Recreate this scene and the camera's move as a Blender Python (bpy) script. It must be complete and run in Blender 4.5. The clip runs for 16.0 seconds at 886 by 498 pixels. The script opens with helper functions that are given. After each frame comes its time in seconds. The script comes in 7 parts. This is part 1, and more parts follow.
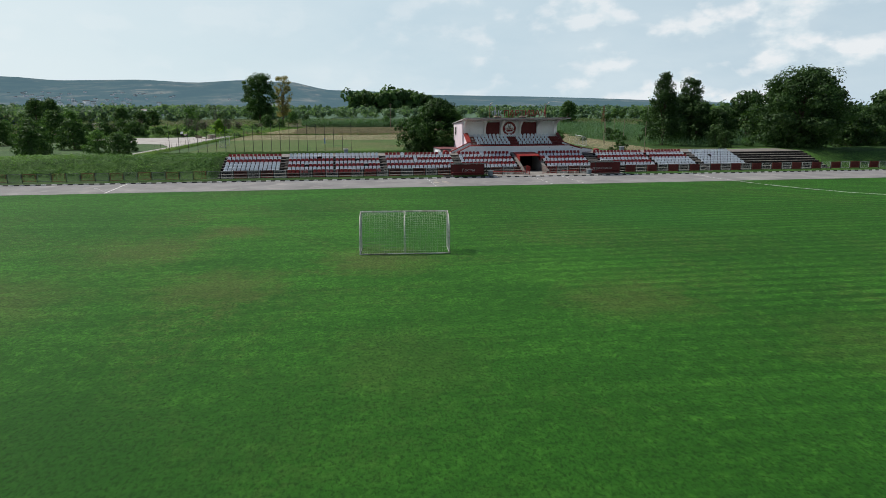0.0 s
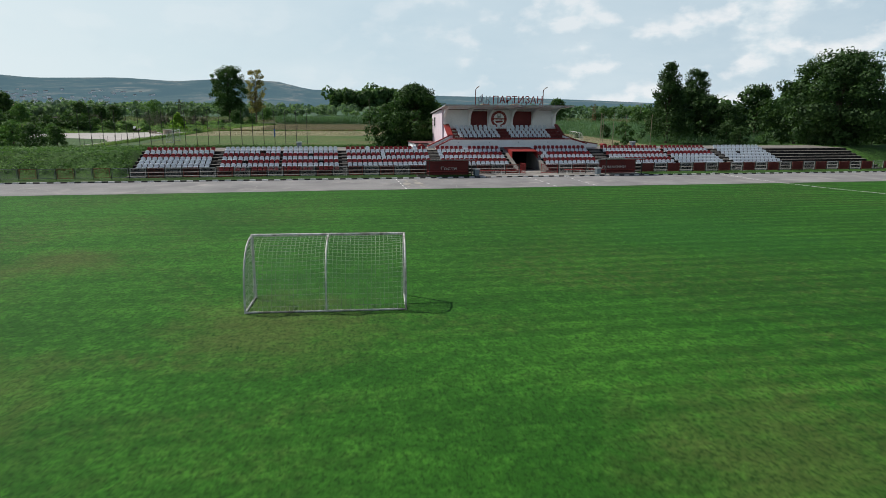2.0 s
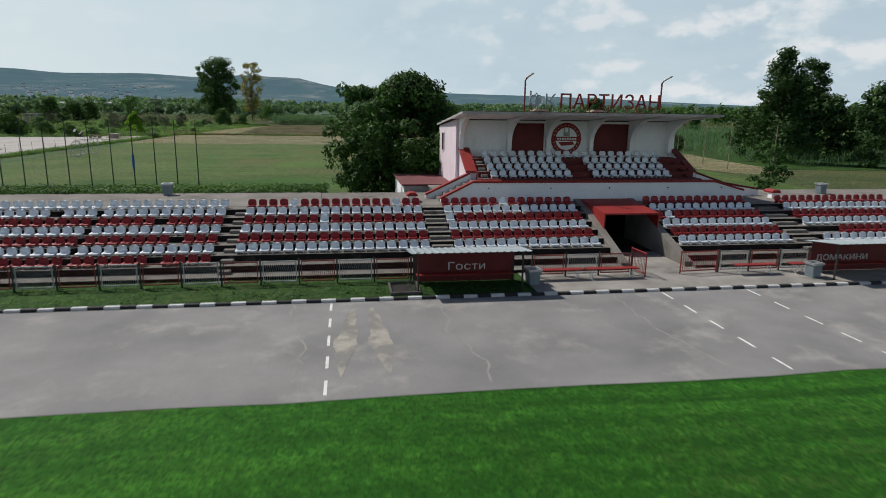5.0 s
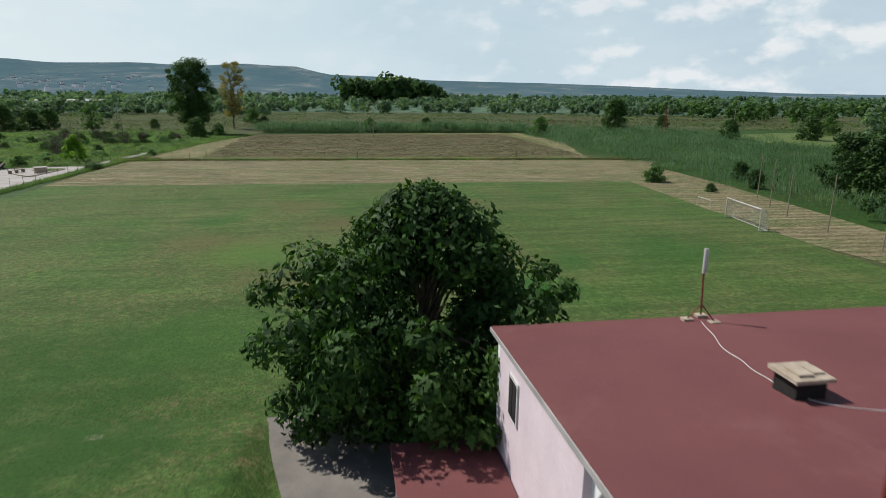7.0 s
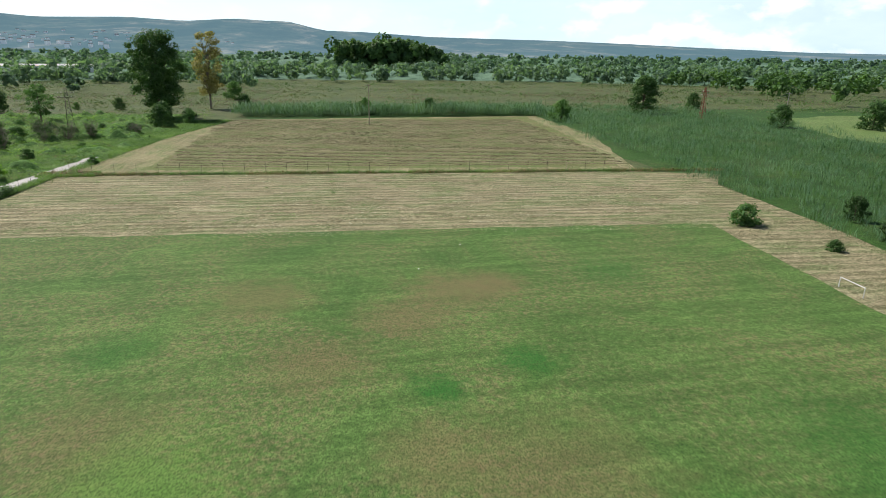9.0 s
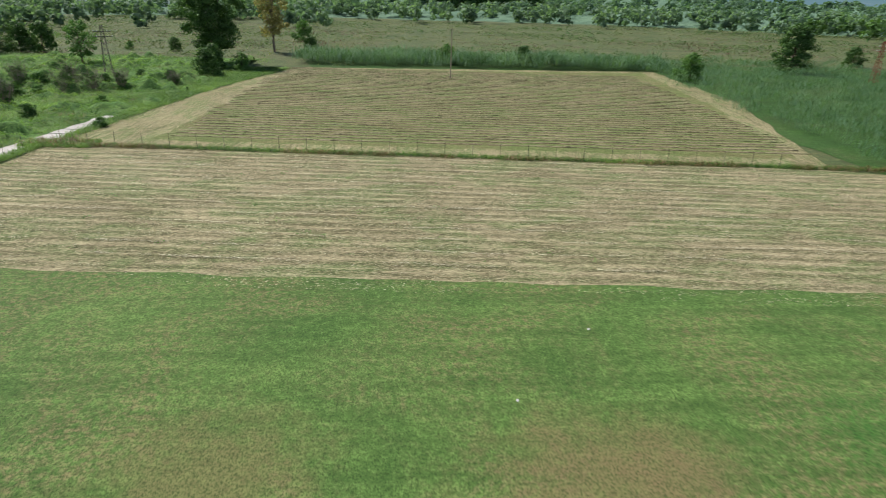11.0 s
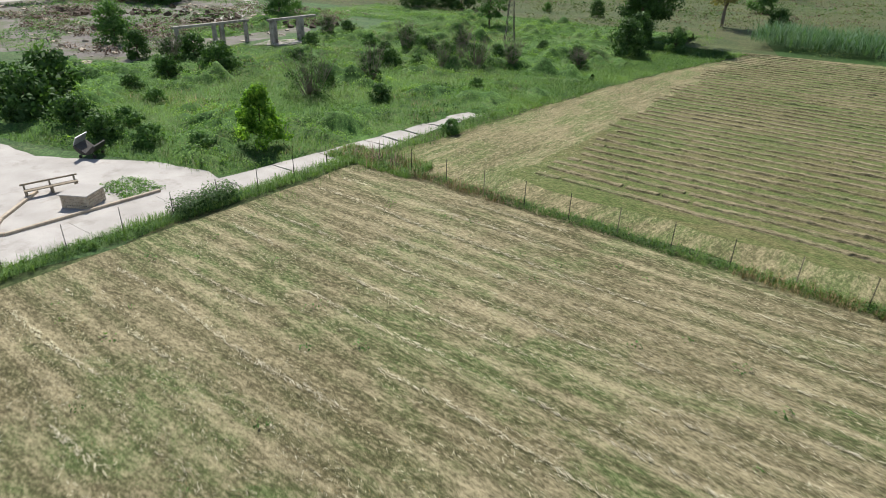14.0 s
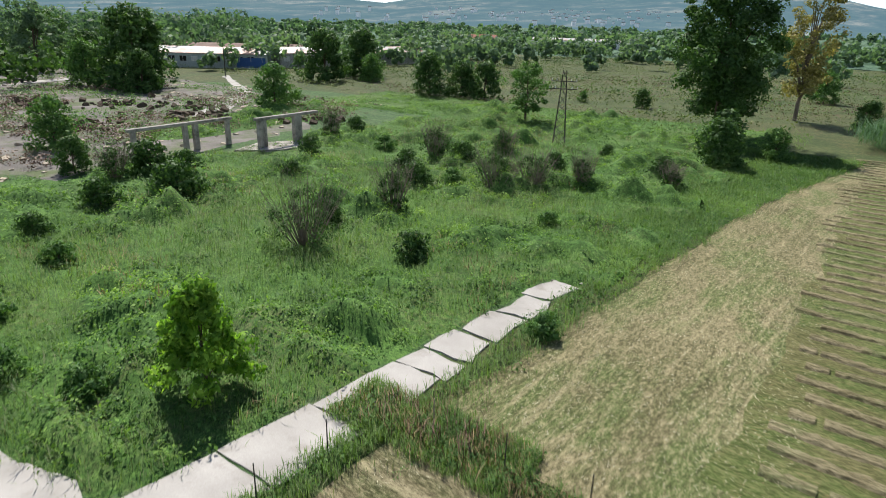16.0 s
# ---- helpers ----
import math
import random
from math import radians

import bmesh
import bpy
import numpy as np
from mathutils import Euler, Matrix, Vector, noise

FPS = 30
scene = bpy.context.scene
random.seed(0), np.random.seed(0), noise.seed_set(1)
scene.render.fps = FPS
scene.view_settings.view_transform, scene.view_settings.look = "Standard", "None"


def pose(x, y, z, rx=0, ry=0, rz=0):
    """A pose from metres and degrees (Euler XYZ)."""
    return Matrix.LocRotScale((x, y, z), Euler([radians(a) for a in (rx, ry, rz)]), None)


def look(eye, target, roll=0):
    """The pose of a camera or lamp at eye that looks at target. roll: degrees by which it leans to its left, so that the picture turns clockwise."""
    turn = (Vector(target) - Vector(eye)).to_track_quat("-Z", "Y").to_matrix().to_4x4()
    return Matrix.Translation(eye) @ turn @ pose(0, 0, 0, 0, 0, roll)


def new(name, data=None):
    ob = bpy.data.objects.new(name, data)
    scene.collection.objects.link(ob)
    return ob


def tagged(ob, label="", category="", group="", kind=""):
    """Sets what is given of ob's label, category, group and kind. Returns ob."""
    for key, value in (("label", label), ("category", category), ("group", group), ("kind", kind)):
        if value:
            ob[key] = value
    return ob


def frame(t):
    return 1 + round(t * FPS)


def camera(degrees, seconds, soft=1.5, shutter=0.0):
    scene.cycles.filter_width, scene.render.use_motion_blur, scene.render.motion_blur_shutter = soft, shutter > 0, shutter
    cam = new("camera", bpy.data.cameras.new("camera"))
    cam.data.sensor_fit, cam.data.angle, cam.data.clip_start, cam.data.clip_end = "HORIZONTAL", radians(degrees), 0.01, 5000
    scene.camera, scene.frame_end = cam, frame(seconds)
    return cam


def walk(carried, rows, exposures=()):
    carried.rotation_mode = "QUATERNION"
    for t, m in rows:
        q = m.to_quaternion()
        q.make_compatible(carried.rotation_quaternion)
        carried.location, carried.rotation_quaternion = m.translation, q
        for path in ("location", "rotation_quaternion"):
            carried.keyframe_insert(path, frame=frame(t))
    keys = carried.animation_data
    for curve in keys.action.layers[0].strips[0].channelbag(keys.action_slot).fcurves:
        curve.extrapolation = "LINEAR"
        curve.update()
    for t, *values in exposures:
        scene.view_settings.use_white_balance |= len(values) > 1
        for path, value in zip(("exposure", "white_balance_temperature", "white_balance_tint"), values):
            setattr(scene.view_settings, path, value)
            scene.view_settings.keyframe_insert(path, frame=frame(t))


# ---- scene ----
cam = camera(71.8, 16.0, 0.5, 0.2)
PATH = [
    (0, (1.272, 0.778, 7.822), (1.591, 2.701, 7.375), 0.0),
    (0.5, (1.698, 3.537, 7.541), (2.028, 5.458, 7.092), 0.1),
    (1, (2.39, 6.815, 7.013), (2.737, 8.734, 6.57), 0.2),
    (1.5, (3.432, 10.704, 6.453), (3.79, 12.621, 6.008), 0.3),
    (2, (4.703, 15.08, 6.138), (5.071, 16.995, 5.694), 0.4),
    (2.5, (6.067, 19.951, 6.127), (6.442, 21.865, 5.682), 0.4),
    (3, (7.382, 24.992, 6.1), (7.758, 26.905, 5.654), 0.5),
    (3.2, (7.868, 27.261, 6.035), (8.248, 29.173, 5.589), 0.6),
    (5.3, (11.96, 52.934, 7.309), (12.258, 54.859, 6.857), 0.8),
    (5.5, (12.194, 55.474, 7.831), (12.492, 57.399, 7.378), 0.7),
    (6, (12.832, 61.992, 9.173), (13.131, 63.916, 8.717), 0.6),
    (6.5, (13.286, 68.46, 10.708), (13.591, 70.382, 10.244), 0.6),
    (7, (13.632, 74.969, 12.416), (13.939, 76.883, 11.925), 0.5),
    (7.5, (13.772, 81.345, 14.375), (14.084, 83.246, 13.838), 0.6),
    (8, (13.836, 87.494, 16.367), (14.15, 89.382, 15.789), 0.6),
    (10.3, (16.935, 117.489, 18.453), (17.216, 119.346, 17.764), 1.6),
    (10.5, (16.91, 120.101, 18.136), (17.162, 121.953, 17.423), 1.6),
    (11, (16.83, 126.817, 17.503), (16.895, 128.654, 16.716), 1.6),
    (11.5, (16.361, 133.544, 17.13), (16.15, 135.342, 16.28), 1.6),
    (12, (15.205, 140.236, 16.533), (14.744, 141.966, 15.642), 1.6),
    (12.5, (13.33, 146.64, 16.041), (12.681, 148.298, 15.13), 1.6),
    (13, (10.856, 152.631, 15.707), (10.045, 154.213, 14.789), 1.5),
    (13.5, (7.637, 158.356, 15.459), (6.68, 159.85, 14.537), 1.5),
    (14, (4.029, 163.379, 15.031), (3.025, 164.849, 14.12), 1.5),
    (14.5, (0.054, 168.077, 14.828), (-0.966, 169.556, 13.948), 1.5),
    (15, (-4.188, 172.347, 14.665), (-5.221, 173.846, 13.836), 1.6),
    (15.5, (-8.827, 176.617, 14.478), (-9.875, 178.142, 13.72), 1.7),
    (16, (-13.533, 180.807, 14.481), (-14.59, 182.354, 13.783), 1.6),
]
walk(cam, [(t, look(eye, target, roll)) for t, eye, target, roll in PATH],
     exposures=[(0, -0.08), (3, -0.1), (5.5, -0.27), (6.5, -0.26), (7.0, -0.12), (7.5, 0.05), (8.2, 0.27), (9.3, 0.5), (10.4, 0.56), (15, 0.5), (16, 0.55)])

# ---- world, sun ----
world = bpy.data.worlds.new("sky")
scene.world = world
world.use_nodes = True
wn, wl = world.node_tree.nodes, world.node_tree.links
SUN = Vector((-0.52, 0.42, 0.79)).normalized()
bg = wn["Background"]
sky = wn.new("ShaderNodeTexSky")
sky.sky_type, sky.sun_disc = "NISHITA", False
sky.sun_elevation = math.asin(SUN.z)
sky.sun_rotation = math.atan2(SUN.x, SUN.y)
sky.air_density, sky.dust_density, sky.ozone_density = 1.0, 2.5, 1.5
coord = wn.new("ShaderNodeTexCoord")
sep = wn.new("ShaderNodeSeparateXYZ")
wl.new(coord.outputs["Generated"], sep.inputs[0])
# the clouds lie in a flat layer: direction divided by its height
lift = wn.new("ShaderNodeMath"); lift.operation = "MAXIMUM"; lift.inputs[1].default_value = 0.0
wl.new(sep.outputs["Z"], lift.inputs[0])
deck = wn.new("ShaderNodeMath"); deck.operation = "ADD"; deck.inputs[1].default_value = 0.27
wl.new(lift.outputs[0], deck.inputs[0])
flat = wn.new("ShaderNodeVectorMath"); flat.operation = "DIVIDE"
comb = wn.new("ShaderNodeCombineXYZ")
for a in "XYZ":
    wl.new(deck.outputs[0], comb.inputs[a])
wl.new(coord.outputs["Generated"], flat.inputs[0]); wl.new(comb.outputs[0], flat.inputs[1])
veil = wn.new("ShaderNodeTexNoise"); veil.inputs["Scale"].default_value = 0.8; veil.inputs["Detail"].default_value = 6; veil.inputs["Roughness"].default_value = 0.55
puff = wn.new("ShaderNodeTexNoise"); puff.inputs["Scale"].default_value = 12.0; puff.inputs["Detail"].default_value = 8; puff.inputs["Roughness"].default_value = 0.5
heap = wn.new("ShaderNodeVectorMath"); heap.operation = "MULTIPLY"; heap.inputs[1].default_value = (1.0, 1.0, 1.7)
wl.new(coord.outputs["Generated"], heap.inputs[0])
wl.new(flat.outputs[0], veil.inputs["Vector"]); wl.new(heap.outputs[0], puff.inputs["Vector"])
def wramp(src, stops):
    r = wn.new("ShaderNodeValToRGB")
    while len(r.color_ramp.elements) < len(stops):
        r.color_ramp.elements.new(0.5)
    for e, (p, c) in zip(r.color_ramp.elements, stops):
        e.position, e.color = p, (c, c, c, 1) if not isinstance(c, tuple) else (*c, 1)
    wl.new(src, r.inputs[0])
    return r.outputs[0]
low = wramp(sep.outputs["Z"], [(0.0, 1.0), (0.25, 1.0), (0.6, 0.0)])
def wmul(a, b):
    k = wn.new("ShaderNodeMath"); k.operation = "MULTIPLY"
    wl.new(a, k.inputs[0]); wl.new(b, k.inputs[1])
    return k.outputs[0]
veil_f = wmul(wramp(veil.outputs[0], [(0.36, 0.15), (0.66, 0.6)]), low)
side = wramp(sep.outputs["X"], [(0.0, 0.12), (0.22, 0.45), (0.55, 0.9)])
puff_f = wmul(wmul(wramp(puff.outputs[0], [(0.475, 0.0), (0.60, 0.8)]), low), side)
skymul = wn.new("ShaderNodeMix"); skymul.data_type = "RGBA"; skymul.blend_type = "MULTIPLY"; skymul.inputs["Factor"].default_value = 1.0
wl.new(sky.outputs[0], skymul.inputs["A"]); skymul.inputs["B"].default_value = (0.043, 0.053, 0.070, 1)
haze = wn.new("ShaderNodeMix"); haze.data_type = "RGBA"
haze_f = wramp(sep.outputs["Z"], [(0.0, 0.97), (0.18, 0.88), (0.42, 0.0)])
# the hazy air is whiter towards the sun's side and bluer away from it
toward = wn.new("ShaderNodeVectorMath"); toward.operation = "DOT_PRODUCT"
wl.new(coord.outputs["Generated"], toward.inputs[0]); toward.inputs[1].default_value = Vector((SUN.x, SUN.y, 0)).normalized()
air = wramp(toward.outputs["Value"], [(0.0, (0.46, 0.62, 0.74)), (0.55, (0.58, 0.745, 0.84)), (0.95, (0.80, 0.93, 0.965))])
wl.new(haze_f, haze.inputs["Factor"]); wl.new(skymul.outputs["Result"], haze.inputs["A"]); wl.new(air, haze.inputs["B"])
m1 = wn.new("ShaderNodeMix"); m1.data_type = "RGBA"
wl.new(veil_f, m1.inputs["Factor"]); wl.new(haze.outputs["Result"], m1.inputs["A"]); m1.inputs["B"].default_value = (0.80, 0.89, 0.93, 1)
# lit and shaded flanks of the puffs: the same noise, one step nearer the sun
step = wn.new("ShaderNodeVectorMath"); step.operation = "ADD"; step.inputs[1].default_value = (-0.012, 0.0, 0.028)
wl.new(heap.outputs[0], step.inputs[0])
puff_b = wn.new("ShaderNodeTexNoise"); puff_b.inputs["Scale"].default_value = 12.0; puff_b.inputs["Detail"].default_value = 8; puff_b.inputs["Roughness"].default_value = 0.5
wl.new(step.outputs[0], puff_b.inputs["Vector"])
flank = wn.new("ShaderNodeMath"); flank.operation = "SUBTRACT"; wl.new(puff.outputs[0], flank.inputs[0]); wl.new(puff_b.outputs[0], flank.inputs[1])
shift = wn.new("ShaderNodeMath"); shift.operation = "MULTIPLY_ADD"; shift.inputs[1].default_value = 4.0; shift.inputs[2].default_value = 0.5
wl.new(flank.outputs[0], shift.inputs[0])
puff_c = wramp(shift.outputs[0], [(0.2, (0.60, 0.72, 0.80)), (0.5, (0.74, 0.84, 0.89)), (0.85, (0.98, 0.985, 0.99))])
m2 = wn.new("ShaderNodeMix"); m2.data_type = "RGBA"
wl.new(puff_f, m2.inputs["Factor"]); wl.new(m1.outputs["Result"], m2.inputs["A"]); wl.new(puff_c, m2.inputs["B"])
wl.new(m2.outputs["Result"], bg.inputs["Color"])
bg.inputs["Strength"].default_value = 1.0

lamp = bpy.data.lights.new("sun", "SUN")
lamp.energy, lamp.angle, lamp.color = 4.9, radians(0.6), (1.0, 0.955, 0.88)
sun = new("sun", lamp)
sun.matrix_world = look(SUN * 100, (0, 0, 0))


# ---- materials ----
def material(name, rough=0.8, metal=0.0, spec=0.3):
    m = bpy.data.materials.new(name)
    m.use_nodes = True
    b = m.node_tree.nodes["Principled BSDF"]
    b.inputs["Roughness"].default_value, b.inputs["Metallic"].default_value = rough, metal
    b.inputs["Specular IOR Level"].default_value = spec
    return m, m.node_tree.nodes, m.node_tree.links, b


def coords(n, l, scale=(1, 1, 1), turn=0.0):
    c, mp = n.new("ShaderNodeTexCoord"), n.new("ShaderNodeMapping")
    mp.vector_type = "TEXTURE"
    mp.inputs["Scale"].default_value = tuple(1.0 / k for k in scale)
    mp.inputs["Rotation"].default_value = (0, 0, radians(turn))
    l.new(c.outputs["Object"], mp.inputs["Vector"])
    return mp.outputs[0]


def noise_node(n, l, vec, scale, detail=4.0, rough=0.55, distort=0.0):
    t = n.new("ShaderNodeTexNoise")
    t.inputs["Scale"].default_value, t.inputs["Detail"].default_value = scale, detail
    t.inputs["Roughness"].default_value, t.inputs["Distortion"].default_value = rough, distort
    l.new(vec, t.inputs["Vector"])
    return t.outputs[0]


def ramp(n, l, src, stops):
    r = n.new("ShaderNodeValToRGB")
    while len(r.color_ramp.elements) < len(stops):
        r.color_ramp.elements.new(0.5)
    for e, (p, c) in zip(r.color_ramp.elements, stops):
        e.position, e.color = p, (*c, 1) if isinstance(c, tuple) else (c, c, c, 1)
    l.new(src, r.inputs[0])
    return r.outputs[0]


def mix(n, l, f, a, b, kind="MIX"):
    m = n.new("ShaderNodeMix"); m.data_type = "RGBA"; m.blend_type = kind
    for s, v in (("Factor", f), ("A", a), ("B", b)):
        if isinstance(v, (int, float)):
            m.inputs[s].default_value = v if s == "Factor" else (v, v, v, 1)
        elif isinstance(v, tuple):
            m.inputs[s].default_value = (*v, 1)
        else:
            l.new(v, m.inputs[s])
    return m.outputs["Result"]


def bump(n, l, b, src, strength, dist):
    k = n.new("ShaderNodeBump")
    k.inputs["Strength"].default_value, k.inputs["Distance"].default_value = strength, dist
    l.new(src, k.inputs["Height"]); l.new(k.outputs[0], b.inputs["Normal"])


def surface(name, dark, light, scale=3.0, fine=40.0, rough=0.8, metal=0.0, spec=0.3, relief=0.3, dist=0.01, stain=None, stain_scale=0.4, stain_at=(0.55, 0.7)):
    """Colour between dark and light by noise at two scales, with an optional stain of a third colour."""
    m, n, l, b = material(name, rough, metal, spec)
    v = coords(n, l)
    big, small = noise_node(n, l, v, scale), noise_node(n, l, v, fine, 3)
    c = ramp(n, l, big, [(0.3, dark), (0.7, light)])
    c = mix(n, l, ramp(n, l, small, [(0.3, 0.0), (0.75, 0.35)]), c, tuple(x * 0.72 for x in dark))
    if stain:
        f = ramp(n, l, noise_node(n, l, v, stain_scale, 6, 0.65), [(stain_at[0], 0.0), (stain_at[1], 0.8)])
        c = mix(n, l, f, c, stain)
    l.new(c, b.inputs["Base Color"])
    bump(n, l, b, small, relief, dist)
    return m


def turf(name, cols, dry, dry_at, stripes=0.0, period=1.1, turn=0.0, lush=None, spots=(), shade=0.0):
    """Mown grass: patches, mower lines, dry spots, blades as fine noise."""
    m, n, l, b = material(name, 0.9, 0, 0.12)
    v = coords(n, l)
    c = ramp(n, l, noise_node(n, l, v, 0.11, 5, 0.6, 0.6), [(0.32, cols[0]), (0.55, cols[1]), (0.75, cols[2])])
    c = mix(n, l, ramp(n, l, noise_node(n, l, v, 0.9, 5, 0.65), [(0.35, 0.0), (0.7, 0.5)]), c, cols[0])
    if lush:
        c = mix(n, l, ramp(n, l, noise_node(n, l, v, 0.055, 3, 0.5, 0.4), [(0.58, 0.0), (0.66, 0.65)]), c, lush)
    d = ramp(n, l, noise_node(n, l, v, 0.085, 7, 0.68, 0.9), [(dry_at, 0.0), (dry_at + 0.16, 0.8)])
    d2 = ramp(n, l, noise_node(n, l, v, 2.6, 4, 0.7), [(0.42, 0.0), (0.62, 1.0)])
    c = mix(n, l, mix(n, l, 1.0, d, d2, "MULTIPLY"), c, dry)
    if stripes:
        w = n.new("ShaderNodeTexWave"); w.bands_direction = "Y"; w.inputs["Scale"].default_value = 0.314 / period
        w.inputs["Distortion"].default_value = 2.2; w.inputs["Detail"].default_value = 3; w.inputs["Detail Scale"].default_value = 0.6
        l.new(coords(n, l, (0.35, 1, 1), turn), w.inputs["Vector"])
        sx, east = n.new("ShaderNodeSeparateXYZ"), n.new("ShaderNodeMath")
        east.operation = "MULTIPLY_ADD"; east.inputs[1].default_value, east.inputs[2].default_value = 0.022, 0.25
        l.new(v, sx.inputs[0]); l.new(sx.outputs["X"], east.inputs[0])
        f = mix(n, l, 1.0, ramp(n, l, w.outputs["Fac"], [(0.45, 0.0), (0.75, stripes)]), ramp(n, l, east.outputs[0], [(0.30, 0.1), (0.75, 1.0)]), "MULTIPLY")
        c = mix(n, l, f, c, tuple(x * 0.5 for x in cols[0]))
    if shade:
        c = mix(n, l, ramp(n, l, noise_node(n, l, v, 0.035, 4, 0.55, 0.3), [(0.42, shade), (0.58, 0.0)]), c, tuple(x * 0.75 for x in cols[0]))
    # long soft streaks along the mower's way, then clumps, then blades
    streak = noise_node(n, l, coords(n, l, (0.10, 0.8, 1), turn), 0.9, 6, 0.62, 0.3)
    c = mix(n, l, ramp(n, l, streak, [(0.36, 0.32), (0.50, 0.0)]), c, tuple(x * 0.62 for x in cols[0]))
    c = mix(n, l, ramp(n, l, streak, [(0.52, 0.0), (0.68, 0.28)]), c, tuple(x * 1.25 for x in cols[2]))
    blades = noise_node(n, l, coords(n, l, (1.0, 0.7, 1)), 9.0, 9, 0.85)
    tuft = noise_node(n, l, v, 2.1, 9, 0.82)
    c = mix(n, l, ramp(n, l, tuft, [(0.40, 0.6), (0.52, 0.0)]), c, tuple(x * 0.55 for x in cols[0]))
    c = mix(n, l, ramp(n, l, tuft, [(0.51, 0.0), (0.64, 0.42)]), c, tuple(x * 1.4 for x in cols[2]))
    for x, y, r, colour, much in spots:
        # a worn, lush or otherwise toned patch with a frayed rim
        d = n.new("ShaderNodeVectorMath"); d.operation = "DISTANCE"; d.inputs[1].default_value = (x, y, 0)
        l.new(v, d.inputs[0])
        k = n.new("ShaderNodeMath"); k.operation = "MULTIPLY_ADD"; k.inputs[1].default_value = 0.5 / r
        l.new(d.outputs["Value"], k.inputs[0]); l.new(noise_node(n, l, v, 1.6 / r ** 0.5, 7, 0.72), k.inputs[2])
        c = mix(n, l, ramp(n, l, k.outputs[0], [(0.62, much), (0.95, 0.0)]), c, colour)
    c = mix(n, l, ramp(n, l, blades, [(0.42, 0.85), (0.53, 0.0)]), c, tuple(x * 0.35 for x in cols[0]))
    l.new(c, b.inputs["Base Color"])
    bump(n, l, b, blades, 0.4, 0.04)
    return m


def rows_of_hay(name, soil, straw, green, turn, streak, green_at=0.5, swath=0.0):
    """Mown stubble: soil and green patches, straw in streaks along the mower's way, swaths a stride apart."""
    m, n, l, b = material(name, 0.95, 0, 0.1)
    v = coords(n, l)
    half = tuple(0.5 * (p + q) for p, q in zip(soil, straw))
    c = ramp(n, l, noise_node(n, l, v, 0.10, 6, 0.62, 0.4), [(0.36, soil), (0.62, half)])
    c = mix(n, l, ramp(n, l, noise_node(n, l, coords(n, l, (0.7, 1.4, 1), turn), 0.17, 7, 0.68, 0.5), [(green_at, 0.0), (green_at + 0.12, 0.85)]), c, green)
    lines = noise_node(n, l, coords(n, l, (0.16, 1.5, 1), turn), 1.1, 7, 0.68, 0.4)
    where = ramp(n, l, noise_node(n, l, v, 0.07, 4, 0.6), [(0.36, 0.35), (0.58, 1.0)])
    c = mix(n, l, mix(n, l, 1.0, ramp(n, l, lines, [(0.50, 0.0), (0.63, streak)]), where, "MULTIPLY"), c, straw)
    c = mix(n, l, ramp(n, l, lines, [(0.34, 0.5), (0.44, 0.0)]), c, tuple(x * 0.5 for x in soil))
    if swath:
        w = n.new("ShaderNodeTexWave"); w.bands_direction = "Y"; w.inputs["Scale"].default_value = 0.314 / swath
        w.inputs["Distortion"].default_value = 4.0; w.inputs["Detail"].default_value = 4; w.inputs["Detail Scale"].default_value = 0.8; w.inputs["Detail Roughness"].default_value = 0.65
        l.new(coords(n, l, (0.22, 1, 1), turn), w.inputs["Vector"])
        some = noise_node(n, l, coords(n, l, (0.22, 0.9, 1), turn), 0.9, 6, 0.68)
        c = mix(n, l, mix(n, l, 1.0, ramp(n, l, w.outputs["Fac"], [(0.50, 0.0), (0.9, 0.55)]), ramp(n, l, some, [(0.46, 0.0), (0.60, 1.0)]), "MULTIPLY"), c, tuple(min(0.75, x * 1.25) for x in straw))
        c = mix(n, l, mix(n, l, 1.0, ramp(n, l, w.outputs["Fac"], [(0.12, 0.75), (0.38, 0.0)]), ramp(n, l, some, [(0.42, 1.0), (0.60, 0.25)]), "MULTIPLY"), c, tuple(0.55 * p + 0.25 * q for p, q in zip(soil, green)))
    wisps = noise_node(n, l, coords(n, l, (0.45, 1.3, 1), turn + 12), 2.2, 8, 0.8, 0.5)
    c = mix(n, l, ramp(n, l, wisps, [(0.53, 0.0), (0.63, 0.6)]), c, tuple(min(0.75, x * 1.2) for x in straw))
    c = mix(n, l, ramp(n, l, wisps, [(0.38, 0.6), (0.48, 0.0)]), c, tuple(x * 0.55 for x in soil))
    bits = noise_node(n, l, coords(n, l, (0.5, 1.5, 1), turn), 5.5, 9, 0.88)
    c = mix(n, l, ramp(n, l, bits, [(0.51, 0.0), (0.61, 0.65)]), c, tuple(min(0.75, x * 1.3) for x in straw))
    c = mix(n, l, ramp(n, l, bits, [(0.40, 0.85), (0.51, 0.0)]), c, tuple(x * 0.4 for x in soil))
    l.new(c, b.inputs["Base Color"])
    bump(n, l, b, bits, 0.8, 0.07)
    return m


